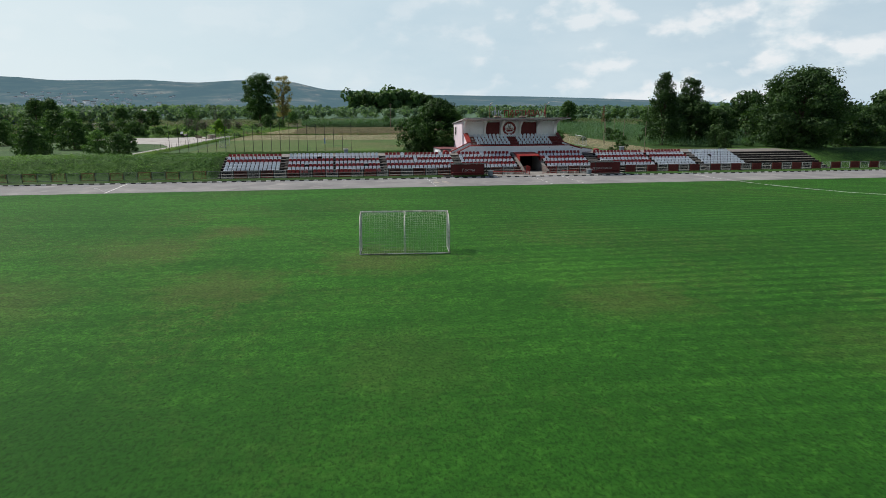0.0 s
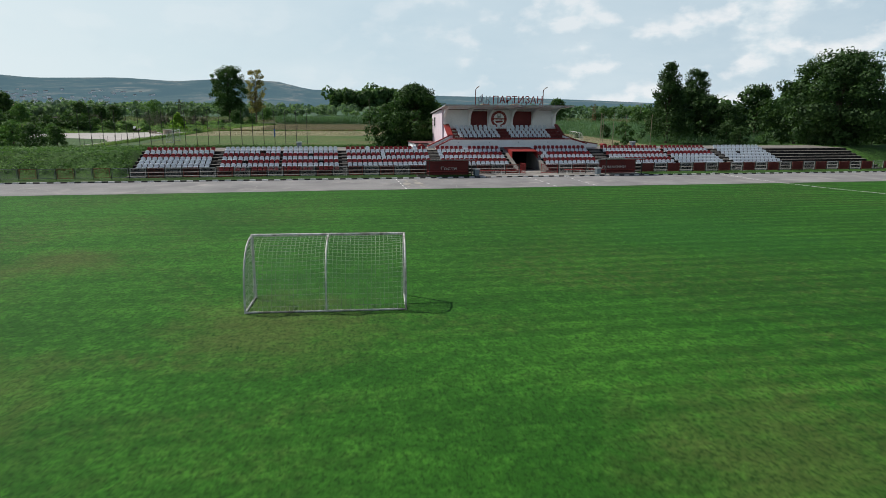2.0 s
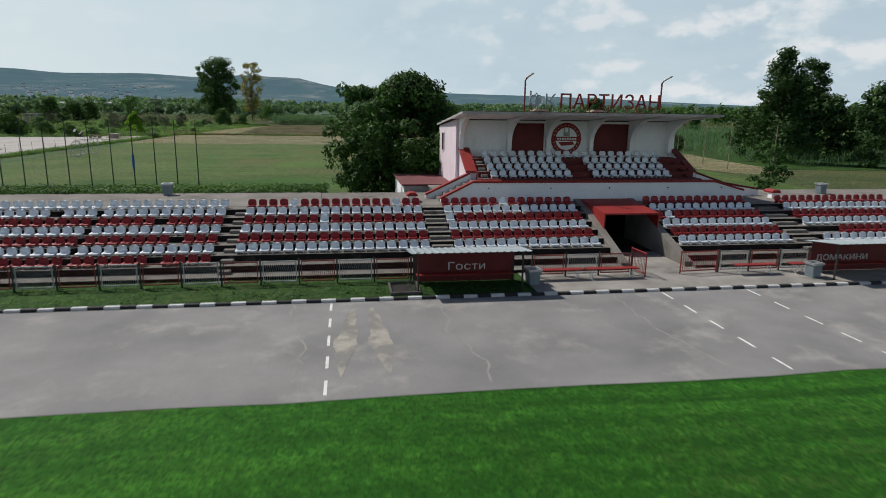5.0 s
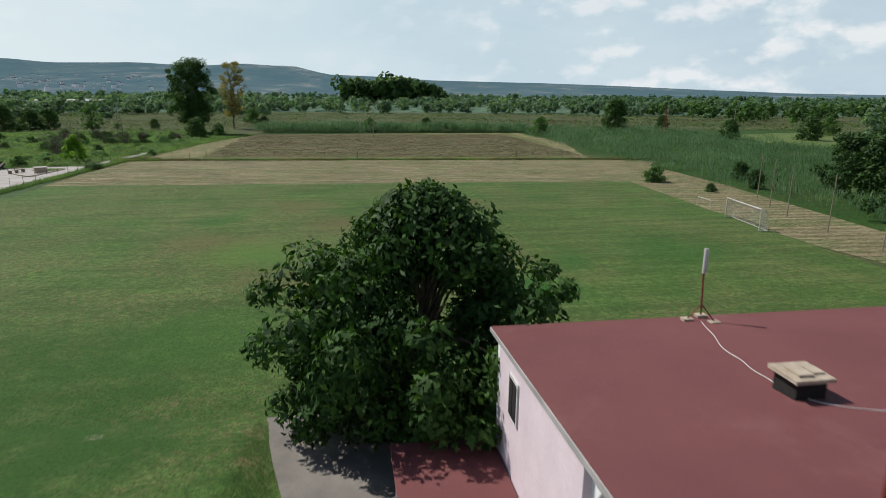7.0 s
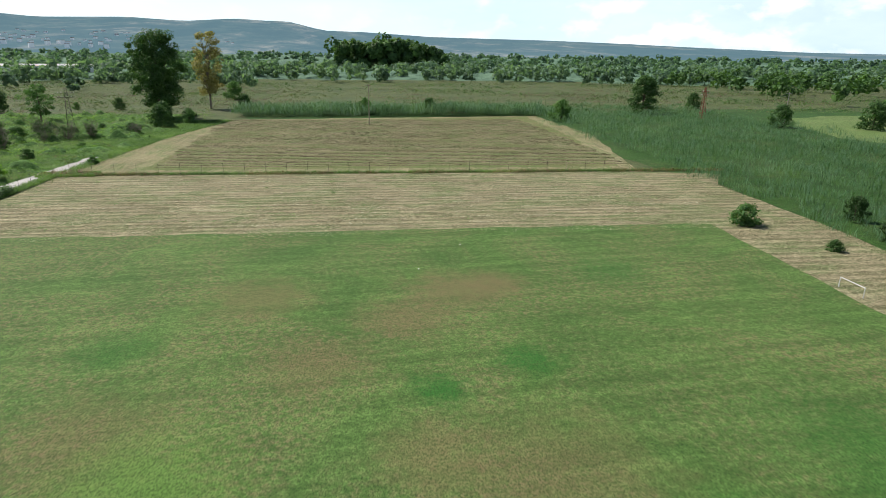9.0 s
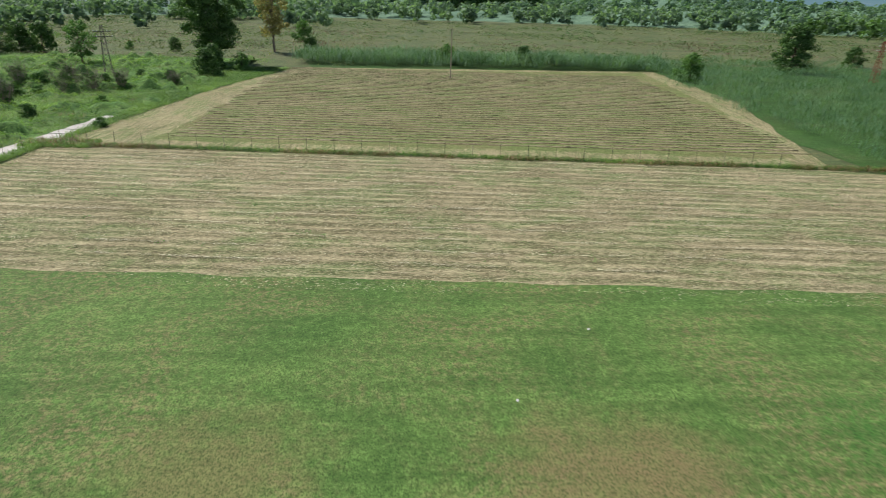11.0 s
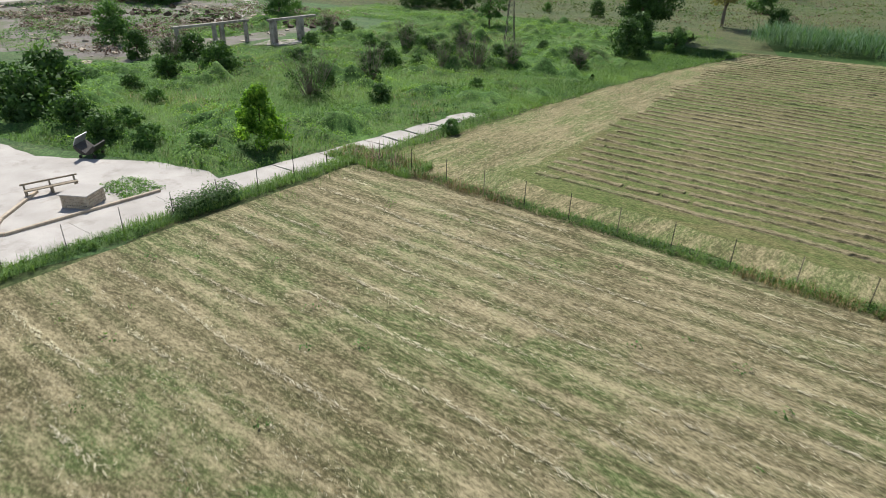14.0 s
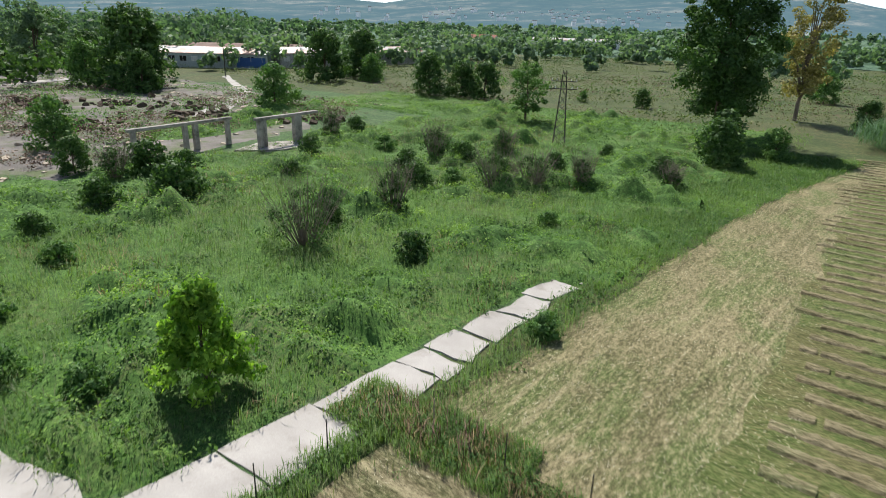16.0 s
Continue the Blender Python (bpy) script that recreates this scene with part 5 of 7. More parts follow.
# ---- goals ----
def goal(name, label, m, w, h, depth, hoops, mesh_step, mat, leg=0.0):
    root = thing(name, label, "goal", m)
    bm = bmesh.new()
    for x in (0, w):
        rod(bm, (x, 0, 0), (x, 0, h), 0.045)
    rod(bm, (-0.045, 0, h), (w + 0.045, 0, h), 0.045)
    part("front_frame", bm, mat, root)
    def curve(t):
        # from the crossbar back and down to the ground
        return (-depth * (1 - (1 - t) ** 2.2), h * (1 - t ** 2.0))
    for x in hoops:
        bm = bmesh.new()
        tube(bm, [(x, *curve(i / 10)) for i in range(11)], 0.03)
        part("hoop", bm, mat, root)
    bm = bmesh.new(); rod(bm, (0, -depth, 0.03), (w, -depth, 0.03), 0.03)
    for x in (0, w):
        rod(bm, (x, 0, 0.03), (x, -depth, 0.03), 0.03)
    part("ground_frame", bm, mat, root)
    # the net: thin crossed cords along the back and sides
    bm = bmesh.new()
    def cord(a, b, t=0.0055):
        a, b = Vector(a), Vector(b)
        d = (b - a).normalized(); s = d.orthogonal().normalized() * t; s2 = d.cross(s)
        for q in (s, s2):
            bm.faces.new([bm.verts.new(p) for p in (a - q, a + q, b + q, b - q)])
    n = int(w / mesh_step); r = 20
    sag = lambda x, t: 0.10 * math.sin(3.1416 * t) * abs(math.sin(3.1416 * x / (w / 2)))
    for i in range(n + 1):
        x = w * i / n
        for k in range(r):
            (ya, za), (yb, zb) = curve(k / r), curve((k + 1) / r)
            cord((x, ya + sag(x, k / r), za - sag(x, k / r)), (x, yb + sag(x, (k + 1) / r), zb - sag(x, (k + 1) / r)))
    for k in range(1, r):
        y, z = curve(k / r)
        for i in range(n):
            xa, xb = w * i / n, w * (i + 1) / n
            cord((xa, y + sag(xa, k / r), z - sag(xa, k / r)), (xb, y + sag(xb, k / r), z - sag(xb, k / r)))
    for x in (0, w):
        for k in range(1, 12):
            t = k / 12
            z = h * (1 - t ** 2.0)
            cord((x, 0, z), (x, curve(t)[0], z))
            y = -depth * k / 12
            tt = 1 - (1 - k / 12) ** (1 / 2.2)
            cord((x, y, 0.03), (x, y, h * (1 - tt ** 2.0)))
    part("net", bm, M["net"], root, "pale square-mesh net")
    return root


M["goal_white"] = surface("chipped_goal_paint", (0.42, 0.40, 0.38), (0.70, 0.68, 0.65), 4, 20, 0.6, 0.1, 0.4, 0.1, 0.002, (0.16, 0.12, 0.10), 1.6, (0.5, 0.62))
goal("small_goal", "portable white training goal with net on the pitch", pose(2.28, 35.35, 0.0, 0, 0, -5.2), 4.92, 2.12, 1.62, (0.0, 2.46, 4.92), 0.13, M["goal_white"])
goal("field_goal", "white football goal with net beside the hay", pose(52.4, 126.55, 0.0, 0, 0, 83.0), 6.7, 2.1, 0.8, (0.0, 6.7), 0.16, M["white"])
goal("field_goal", "old white goal at the far side of the training field", pose(-22.4, 141.2, 0.0, 0, 0, -88), 6.6, 2.1, 1.2, (0.0, 6.6), 0.35, M["white"])


root = thing("low_barrier", "low white steel frame standing by the training field", "frame", pose(55.0, 138.9, 0, 0, 0, 90))
for x in (0.0, 2.5):
    bm = bmesh.new(); rod(bm, (x, 0, 0), (x, 0, 0.85), 0.03); part("post", bm, M["white"], root)
bm = bmesh.new(); rod(bm, (-0.03, 0, 0.85), (2.53, 0, 0.85), 0.03); part("bar", bm, M["white"], root)


# ---- plants ----
def fence_x(y):
    """The wire fence between the road and the field, slightly aslant."""
    return -28.1 + 0.068 * (y - 173)


def road_edges(y):
    """Both edges of the concrete road at a given place along it."""
    if y < 186:
        return fence_x(y) - 3.5, fence_x(y) - 0.35
    k = [186, 197, 205, 214]
    return float(np.interp(y, k, [-30.7, -29.2, -28.2, -27.2])), float(np.interp(y, k, [-27.55, -26.3, -26.0, -25.7]))


def leaf_cloud(rng, centres, radii, per, size, flat=0.75, shell=0.55, wild=0.65, broad=0.24):
    """Leaves in clumps: corner points, four a leaf, and a soft normal for each leaf."""
    c = np.repeat(np.asarray(centres, float), per, axis=0)
    r = np.repeat(np.asarray(radii, float), per)
    k = len(c)
    d = rng.normal(size=(k, 3)); d /= np.linalg.norm(d, axis=1)[:, None]
    rad = (shell + (1 - shell) * rng.random(k)) * r
    p = c + d * rad[:, None] * np.array([1, 1, flat])
    nrm = d + rng.normal(size=(k, 3)) * wild + np.array([0, 0, 0.35])
    nrm /= np.linalg.norm(nrm, axis=1)[:, None]
    a = np.cross(nrm, rng.normal(size=(k, 3))); a /= np.linalg.norm(a, axis=1)[:, None]
    b = np.cross(nrm, a)
    s = (size * rng.uniform(0.6, 1.4, k))[:, None]
    soft = d * 0.8 + nrm * 0.55 + np.array([0, 0, 0.15])
    return np.stack([p - a * s * 0.5, p - b * s * broad, p + a * s * 0.5 - nrm * s * 0.14, p + b * s * broad], axis=1), soft


def leaf_mesh(name, quads, mat):
    """One mesh of four-cornered leaves; a pair of arrays brings their normals too."""
    quads, soft = quads if isinstance(quads, tuple) else (quads, None)
    q = np.asarray(quads).reshape(-1, 4, 3)
    k = len(q)
    me = bpy.data.meshes.new(name)
    me.vertices.add(4 * k); me.vertices.foreach_set("co", q.reshape(-1).astype(np.float32))
    me.loops.add(4 * k); me.loops.foreach_set("vertex_index", np.arange(4 * k, dtype=np.int32))
    me.polygons.add(k); me.polygons.foreach_set("loop_start", np.arange(0, 4 * k, 4, dtype=np.int32))
    me.materials.append(mat)
    me.update(calc_edges=True); me.validate()
    if soft is not None:
        soft = soft / np.linalg.norm(soft, axis=1)[:, None]
        me.shade_smooth()
        me.normals_split_custom_set_from_vertices(np.repeat(soft, 4, axis=0).tolist())
    return me


def crown_clumps(rng, h0, h1, w, n, lean=0.0, shape="round", fat=1.0):
    """Centres and sizes of the leaf clumps of a crown between two heights."""
    cs, rs = [], []
    while len(cs) < n:
        t = rng.random()
        half = {"nut": math.sin(math.pi * (0.22 + 0.76 * t)) ** 1.05, "round": math.sin(math.pi * (0.12 + 0.80 * t)) ** 0.7, "column": math.sin(math.pi * (0.15 + 0.75 * t)) ** 0.5 * 0.8, "cone": (1 - t) ** 0.8 + 0.1, "dome": math.cos(1.45 * t) ** 0.6 if t < 0.98 else 0.1}[shape] * w / 2
        a, r = rng.uniform(0, 2 * math.pi), half * math.sqrt(rng.uniform(0.15, 1.0)) * rng.uniform(0.6, 1.25)
        cs.append((r * math.cos(a) + lean * t, r * math.sin(a), h0 + (h1 - h0) * t)); rs.append(w * fat * rng.uniform(0.07, 0.15))
    return cs, rs


def tree_parts(seed, h, w, clear, clumps, per, leaf, mat, shape="round", trunk=0.16, bark=None, limbs=9, fat=1.0):
    rng = np.random.default_rng(seed)
    cs, rs = crown_clumps(rng, clear, h - w * 0.05, w, clumps, 0, shape, fat)
    crown = leaf_mesh("crown", leaf_cloud(rng, cs, rs, per, leaf), mat)
    bm = bmesh.new()
    tops = [Vector((0, 0, 0))]
    p, k = Vector((0, 0, -0.15)), 6
    for i in range(k):
        q = Vector((rng.normal() * 0.06 * h * 0.1, rng.normal() * 0.06 * h * 0.1, h * 0.8 * (i + 1) / k))
        rod(bm, p, q, trunk * (1 - 0.8 * i / k), trunk * (1 - 0.8 * (i + 1) / k), 7); p = q
    for i in range(limbs):
        c = Vector(cs[int(rng.integers(len(cs)))])
        a = Vector((0, 0, max(clear * 0.7, c.z * rng.uniform(0.35, 0.7))))
        m_ = a.lerp(c, 0.5) + Vector((0, 0, 0.06 * h))
        rod(bm, a, m_, trunk * 0.38, trunk * 0.22, 5); rod(bm, m_, c, trunk * 0.22, trunk * 0.06, 5)
    bmesh.ops.recalc_face_normals(bm, faces=bm.faces)
    tm = bpy.data.meshes.new("trunk"); bm.to_mesh(tm); bm.free(); tm.materials.append(bark or M["bark"])
    return tm, crown


def plant(name, label, category, parts_, m, group=""):
    root = thing(name, label, category, m, group)
    for nm, me in zip(("trunk", "crown"), parts_):
        o = new(nm, me); o.parent = root
    return root


plant("walnut_tree", "broad dark green walnut tree beside the grandstand", "tree", tree_parts(3, 9.4, 12.0, 0.7, 290, 160, 0.30, M["walnut_leaf"], "nut", 0.24, None, 30, 0.72), pose(16.3, 96.0, 0))
plant("tall_tree", "tall dark poplar at the corner of the field", "tree", tree_parts(5, 22.0, 14.5, 4.0, 170, 170, 0.50, M["tree_leaf"], "round", 0.5), pose(-31.5, 274, 0))
plant("yellow_tree", "tall thin tree with yellowing autumn leaves", "tree", tree_parts(7, 22.5, 10.5, 4.5, 95, 85, 0.48, M["yellow_leaf"], "column", 0.34, M["dry_twig"], 22), pose(-24.5, 303, 0))
plant("young_tree", "young bright green tree beside the concrete road", "tree", tree_parts(9, 4.9, 3.9, 0.7, 70, 80, 0.28, M["lime_leaf"], "cone", 0.07, None, 12, 1.25), pose(-33.6, 193.2, 0))
plant("meadow_tree", "light green tree standing in the meadow", "tree", tree_parts(11, 9.2, 7.0, 2.0, 70, 70, 0.36, M["weed"], "round", 0.2), pose(-57.7, 267, 0))
plant("broad_tree", "large broad dark green tree at the end of the stand", "tree", tree_parts(13, 12.6, 13.6, 1.2, 210, 150, 0.40, M["thicket_leaf"], "round", 0.45), pose(70.6, 85.5, 1.2))
plant("broad_tree", "large dark green tree behind the end of the stand", "tree", tree_parts(15, 7.5, 8, 1.0, 90, 80, 0.45, M["thicket_leaf"], "round", 0.3), pose(84, 90.0, 0.5))
poplar = tree_parts(17, 16.5, 8.0, 1.0, 130, 90, 0.40, M["thicket_leaf"], "column", 0.3, None, 9, 1.3)
poplar_b = tree_parts(18, 14.0, 8.0, 0.8, 120, 90, 0.42, M["thicket_leaf"], "cone", 0.3, None, 9, 1.35)
plant("poplar", "green poplar with rustling leaves behind the stand", "tree", poplar_b, pose(71.3, 128, 0, 0, 0, 40) @ Matrix.Scale(1.08, 4))
plant("poplar", "dark green poplar behind the stand", "tree", poplar, pose(83, 137, 0, 0, 0, 80) @ Matrix.Scale(0.9, 4))
plant("small_tree", "small young tree in the grass behind the stand", "tree", tree_parts(21, 4.6, 3.6, 1.0, 40, 50, 0.24, M["tree_leaf"], "round", 0.07), pose(44.9, 93.5, 0))
plant("field_tree", "single round dark tree among the reeds", "tree", tree_parts(23, 11.4, 10.5, 0.6, 100, 70, 0.55, M["tree_leaf"], "dome", 0.3), pose(108, 283, 0))
big_round = tree_parts(24, 9.0, 9.5, 0.2, 105, 60, 0.52, M["tree_leaf"], "dome", 0.25, None, 9, 1.05)
thicket_a = tree_parts(28, 9.0, 9.5, 0.2, 95, 56, 0.54, M["thicket_leaf"], "dome", 0.25, None, 9, 1.1)
thicket_b = tree_parts(31, 8.6, 8.0, 0.2, 90, 60, 0.46, M["thicket_leaf"], "round", 0.22, None, 9, 1.15)
round_a = tree_parts(25, 9.0, 9.5, 0.2, 76, 44, 0.72, M["tree_leaf"], "dome", 0.25, None, 9, 1.35)
round_b = tree_parts(26, 8.0, 8.0, 0.2, 72, 52, 0.54, M["weed"], "dome", 0.2, None, 9, 1.35)
round_c = tree_parts(27, 11.0, 8.5, 1.0, 60, 55, 0.6, M["willow_leaf"], "round", 0.25)
rnd = random.Random(40)
for x, y, s, kind in ((92, 118, 1.2, 0), (86, 130, 1.0, 1), (100, 140, 1.3, 0), (84, 152, 0.9, 0), (96, 158, 1.1, 2), (112, 128, 1.3, 0), (118, 150, 1.2, 1), (108, 108, 1.3, 0), (126, 112, 1.3, 2), (79, 120, 0.55, 1), (80, 145, 0.6, 1), (76, 112, 0.4, 1), (98, 100, 1.1, 0), (130, 165, 1.2, 0), (70, 152, 0.3, 1), (73, 160, 0.35, 0), (78, 145, 0.7, 1), (79, 140, 0.95, 0), (81, 137, 1.15, 0), (83, 134, 1.1, 0)):
    plant("roadside_tree", "leafy green tree in the thicket behind the stand", "tree", (thicket_a, thicket_b, round_c)[kind], pose(x, y, 0, 0, 0, rnd.uniform(0, 360)) @ Matrix.Scale(s * rnd.uniform(0.85, 1.1), 4), "thicket trees")
for x, y, s, kind in ((-34, 108, 0.42, 0), (-40, 116, 0.5, 1), (-46, 106, 0.55, 0), (-52, 120, 0.6, 0), (-58, 108, 0.5, 1), (-64, 118, 0.65, 0), (-50, 132, 0.55, 0), (-44, 140, 0.4, 1), (-70, 132, 0.7, 0), (-78, 116, 0.7, 0), (-38, 126, 0.35, 0), (-60, 140, 0.6, 1), (-84, 140, 0.8, 0), (-72, 150, 0.7, 0), (-92, 124, 0.8, 1), (-56, 152, 0.5, 0), (-98, 150, 0.9, 0), (-66, 164, 0.7, 0), (-80, 170, 0.7, 1), (-88, 160, 0.8, 0)):
    plant("meadow_bush", "dense dark green bush in the overgrown meadow", "bush", (big_round if s > 0.75 else round_a, round_b, round_c)[kind], pose(x, y, 0, 0, 0, rnd.uniform(0, 360)) @ Matrix.Scale(s * rnd.uniform(0.85, 1.15), 4), "meadow bushes")
for x, y, s, kind in ((-26.5, 254, 0.62, 0), (-22, 262, 0.5, 1), (-28, 262, 0.6, 0), (-87.5, 212, 0.75, 1), (-96.5, 251, 0.85, 1), (-140, 252, 1.6, 0), (-148, 246, 1.2, 1), (-131, 248, 0.9, 0), (-126, 292, 1.35, 0), (-126, 306, 1.3, 0), (-118, 300, 0.8, 1), (-90, 286, 0.85, 0), (-84, 289, 0.8, 0), (-79, 290, 0.75, 0), (-205, 262, 1.8, 0), (-190, 255, 1.5, 2), (-220, 272, 1.6, 0), (-178, 262, 1.2, 0), (-23, 338, 0.8, 1), (-62, 300, 0.3, 1), (-50, 300, 0.35, 0), (-45, 212, 0.22, 0), (-75, 208, 0.42, 0), (22, 284, 0.55, 1), (41, 285, 0.5, 0), (74, 262, 0.7, 1), (128, 246, 0.7, 0), (150, 240, 0.7, 0), (175, 262, 0.8, 1), (135, 300, 0.6, 0), (-14, 300, 0.5, 0)):
    plant("scrub_bush", "rounded green bush in the scrub", "bush", (big_round if s > 0.75 else round_a, round_b, round_c)[kind], pose(x, y, -0.05, 0, 0, rnd.uniform(0, 360)) @ Matrix.Scale(s * rnd.uniform(0.9, 1.1), 4), "scrub bushes")
small_bush = tree_parts(29, 1.9, 2.9, 0.0, 44, 46, 0.23, M["tree_leaf"], "dome", 0.05, None, 9, 1.35)
small_lime = tree_parts(30, 1.5, 2.5, 0.0, 40, 46, 0.21, M["weed"], "dome", 0.04, None, 9, 1.35)
for x, y, s, k in ((-36, 210, 1.0, 0), (-59.2, 208.7, 1.7, 0), (-61.5, 203.5, 1.3, 0), (-58.5, 197.4, 0.9, 0), (-47, 225, 1.2, 0), (-45, 228, 1.0, 1), (-52, 230, 1.1, 0), (-49, 236, 1.3, 0), (-40, 240, 1.0, 0), (-30, 244, 1.2, 0), (-55, 241, 1.1, 1), (-58, 220, 0.9, 0), (-66, 214, 1.3, 0), (-69.5, 212.5, 1.7, 0), (-52, 196, 1.0, 1), (-47, 190, 1.1, 1), (-44, 186.5, 1.2, 0), (-49, 187, 1.5, 0), (-55, 186, 2.3, 0), (-59, 190, 2.6, 0), (-63, 186, 2.2, 0), (-40.5, 188, 1.2, 1), (-37, 190, 0.9, 1), (-24.6, 206, 0.8, 1), (59.2, 160.2, 1.5, 1), (62, 150, 0.6, 0), (-32, 222, 0.8, 1), (-64, 228, 1.2, 0), (-60, 236, 1.2, 1), (-70, 242, 1.2, 0), (-38, 250, 0.8, 0)):
    plant("low_bush", "low leafy green bush among the weeds", "bush", (small_bush, small_lime)[k], pose(x, y, -0.03, 0, 0, rnd.uniform(0, 360)) @ Matrix.Scale(s, 4), "low bushes")


def dry_bush(seed, h, w):
    rng = np.random.default_rng(seed)
    bm = bmesh.new()
    for i in range(80):
        a, r = rng.uniform(0, 6.283), w * 0.5 * rng.random() ** 0.6
        p = Vector((0.2 * r * math.cos(a), 0.2 * r * math.sin(a), 0))
        q = Vector((r * math.cos(a), r * math.sin(a), h * rng.uniform(0.55, 1.0)))
        mid = p.lerp(q, 0.55) + Vector((rng.normal() * 0.1, rng.normal() * 0.1, 0.1))
        rod(bm, p, mid, 0.030, 0.018, 3); rod(bm, mid, q, 0.018, 0.006, 3)
        for k in range(4):
            t = mid.lerp(q, rng.random())
            rod(bm, t, t + Vector((rng.normal() * 0.3, rng.normal() * 0.3, rng.uniform(0.1, 0.5))), 0.010, 0.004, 3)
    me = bpy.data.meshes.new("trunk"); bm.to_mesh(me); bm.free(); me.materials.append(M["dry_twig"])
    cs, rs = crown_clumps(rng, 0.1, h * 0.72, w * 0.8, 46, 0, "dome")
    return me, leaf_mesh("crown", leaf_cloud(rng, cs, rs, 40, 0.2), M["tree_leaf"])


for x, y, h, w in ((-43.1, 207.6, 5.0, 4.4), (-43.4, 217.3, 4.2, 2.6), (-40.2, 228, 4.2, 3.8), (-34.6, 234.4, 3.6, 2.0), (-38, 231, 4.0, 3.4), (-52, 235, 4.6, 2.6), (-27.8, 240, 2.4, 2.0), (-68.5, 236, 4.2, 2.2), (-69.5, 209, 3.4, 2.6), (-48, 243, 3.4, 2.6)):
    plant("dry_bush", "half-dead bush with bare grey twigs and ivy", "bush", dry_bush(int(h * 10 + w), h * 1.1, w * 1.6), pose(x, y, -0.03), "dry bushes")


def tufts(name, label, area, count, size, mat, seed, keep=None, tall=0.5, blades=7, clump=1.0, upright=False, mound=0.0, crest=0.8, over=None, lean=0.45):
    """Many small leafy clumps, or tufts of arching blades, spread over an area; one object of stuff."""
    rng = np.random.default_rng(seed)
    (x0, x1), (y0, y1) = area
    p = np.column_stack([rng.uniform(x0, x1, count), rng.uniform(y0, y1, count)])
    if keep:
        p = p[np.array([keep(x, y) for x, y in p], bool)]
    k = len(p)
    s = size * rng.uniform(0.5, 1.5, k)
    z = np.zeros(k)
    if mound:
        z = mound * np.array([max(0.0, 0.25 + noise.noise((x * 0.33, y * 0.33, seed)) + 0.6 * noise.noise((x * 0.9, y * 0.9, seed))) for x, y in p])
    if over:
        z = z + np.array([over(x, y) for x, y in p])
    base, sz, zz = np.repeat(p, blades, axis=0), np.repeat(s, blades), np.repeat(z, blades)
    n = len(base)
    if upright:
        b = base + rng.normal(size=(n, 2)) * (sz * 0.35 * clump)[:, None]
        a = rng.uniform(0, 6.283, n)
        out = np.column_stack([np.cos(a), np.sin(a)])
        h = sz * tall * rng.uniform(0.5, 1.3, n)
        bend = (h * np.abs(rng.normal(size=n)) * lean)[:, None]
        wv = np.column_stack([-out[:, 1], out[:, 0], np.zeros(n)]) * (sz * rng.uniform(0.018, 0.042, n))[:, None]
        lo, hi = np.column_stack([b, zz - 0.05]), np.column_stack([b + out * bend, zz + h])
        mid = np.column_stack([b + out * bend * 0.35, zz + h * 0.62])
        q = (np.stack([lo, mid - wv, hi, mid + wv], axis=1), rng.normal(size=(n, 3)) * 0.28 + np.array([0, 0, 1.0]))
    else:
        d = rng.normal(size=(n, 3)); d[:, 2] = np.abs(d[:, 2]); d /= np.linalg.norm(d, axis=1)[:, None]
        c = np.column_stack([base, zz * rng.uniform(0.55 if mound and not over else 1.0, 1.0, n)]) + d * (sz * rng.uniform(0.6, 1.0, n) ** crest)[:, None] * np.array([clump, clump, tall])
        nrm = d * 0.9 + rng.normal(size=(n, 3)) * 0.5 + np.array([0, 0, 0.6])
        nrm /= np.linalg.norm(nrm, axis=1)[:, None]
        u = np.cross(nrm, rng.normal(size=(n, 3))); u /= np.linalg.norm(u, axis=1)[:, None]
        v = np.cross(nrm, u)
        r = (sz * rng.uniform(0.16, 0.38, n))[:, None]
        q = (np.stack([c - u * r * 0.6, c - v * r * 0.34, c + u * r * 0.6 - nrm * r * 0.15, c + v * r * 0.34], axis=1), d * 0.8 + nrm * 0.5 + np.array([0, 0, 0.3]))
    return tagged(new(name, leaf_mesh(name, q, mat)), label, "weeds", kind="stuff")


def in_meadow(x, y):
    if y < 213 and road_edges(y)[0] - 0.1 < x < road_edges(y)[1] + 0.1:
        return False
    if y < 188 and x > -54 and (y < 181.5 or y < 187.2 - 0.28 * max(0, -32.5 - x)):
        return False
    if x < -72 and 196 < y < 262 and noise.noise((x * 0.05, y * 0.05, 2)) > -0.25:
        return False
    return x < -24 - max(0, (y - 214)) * -0.08


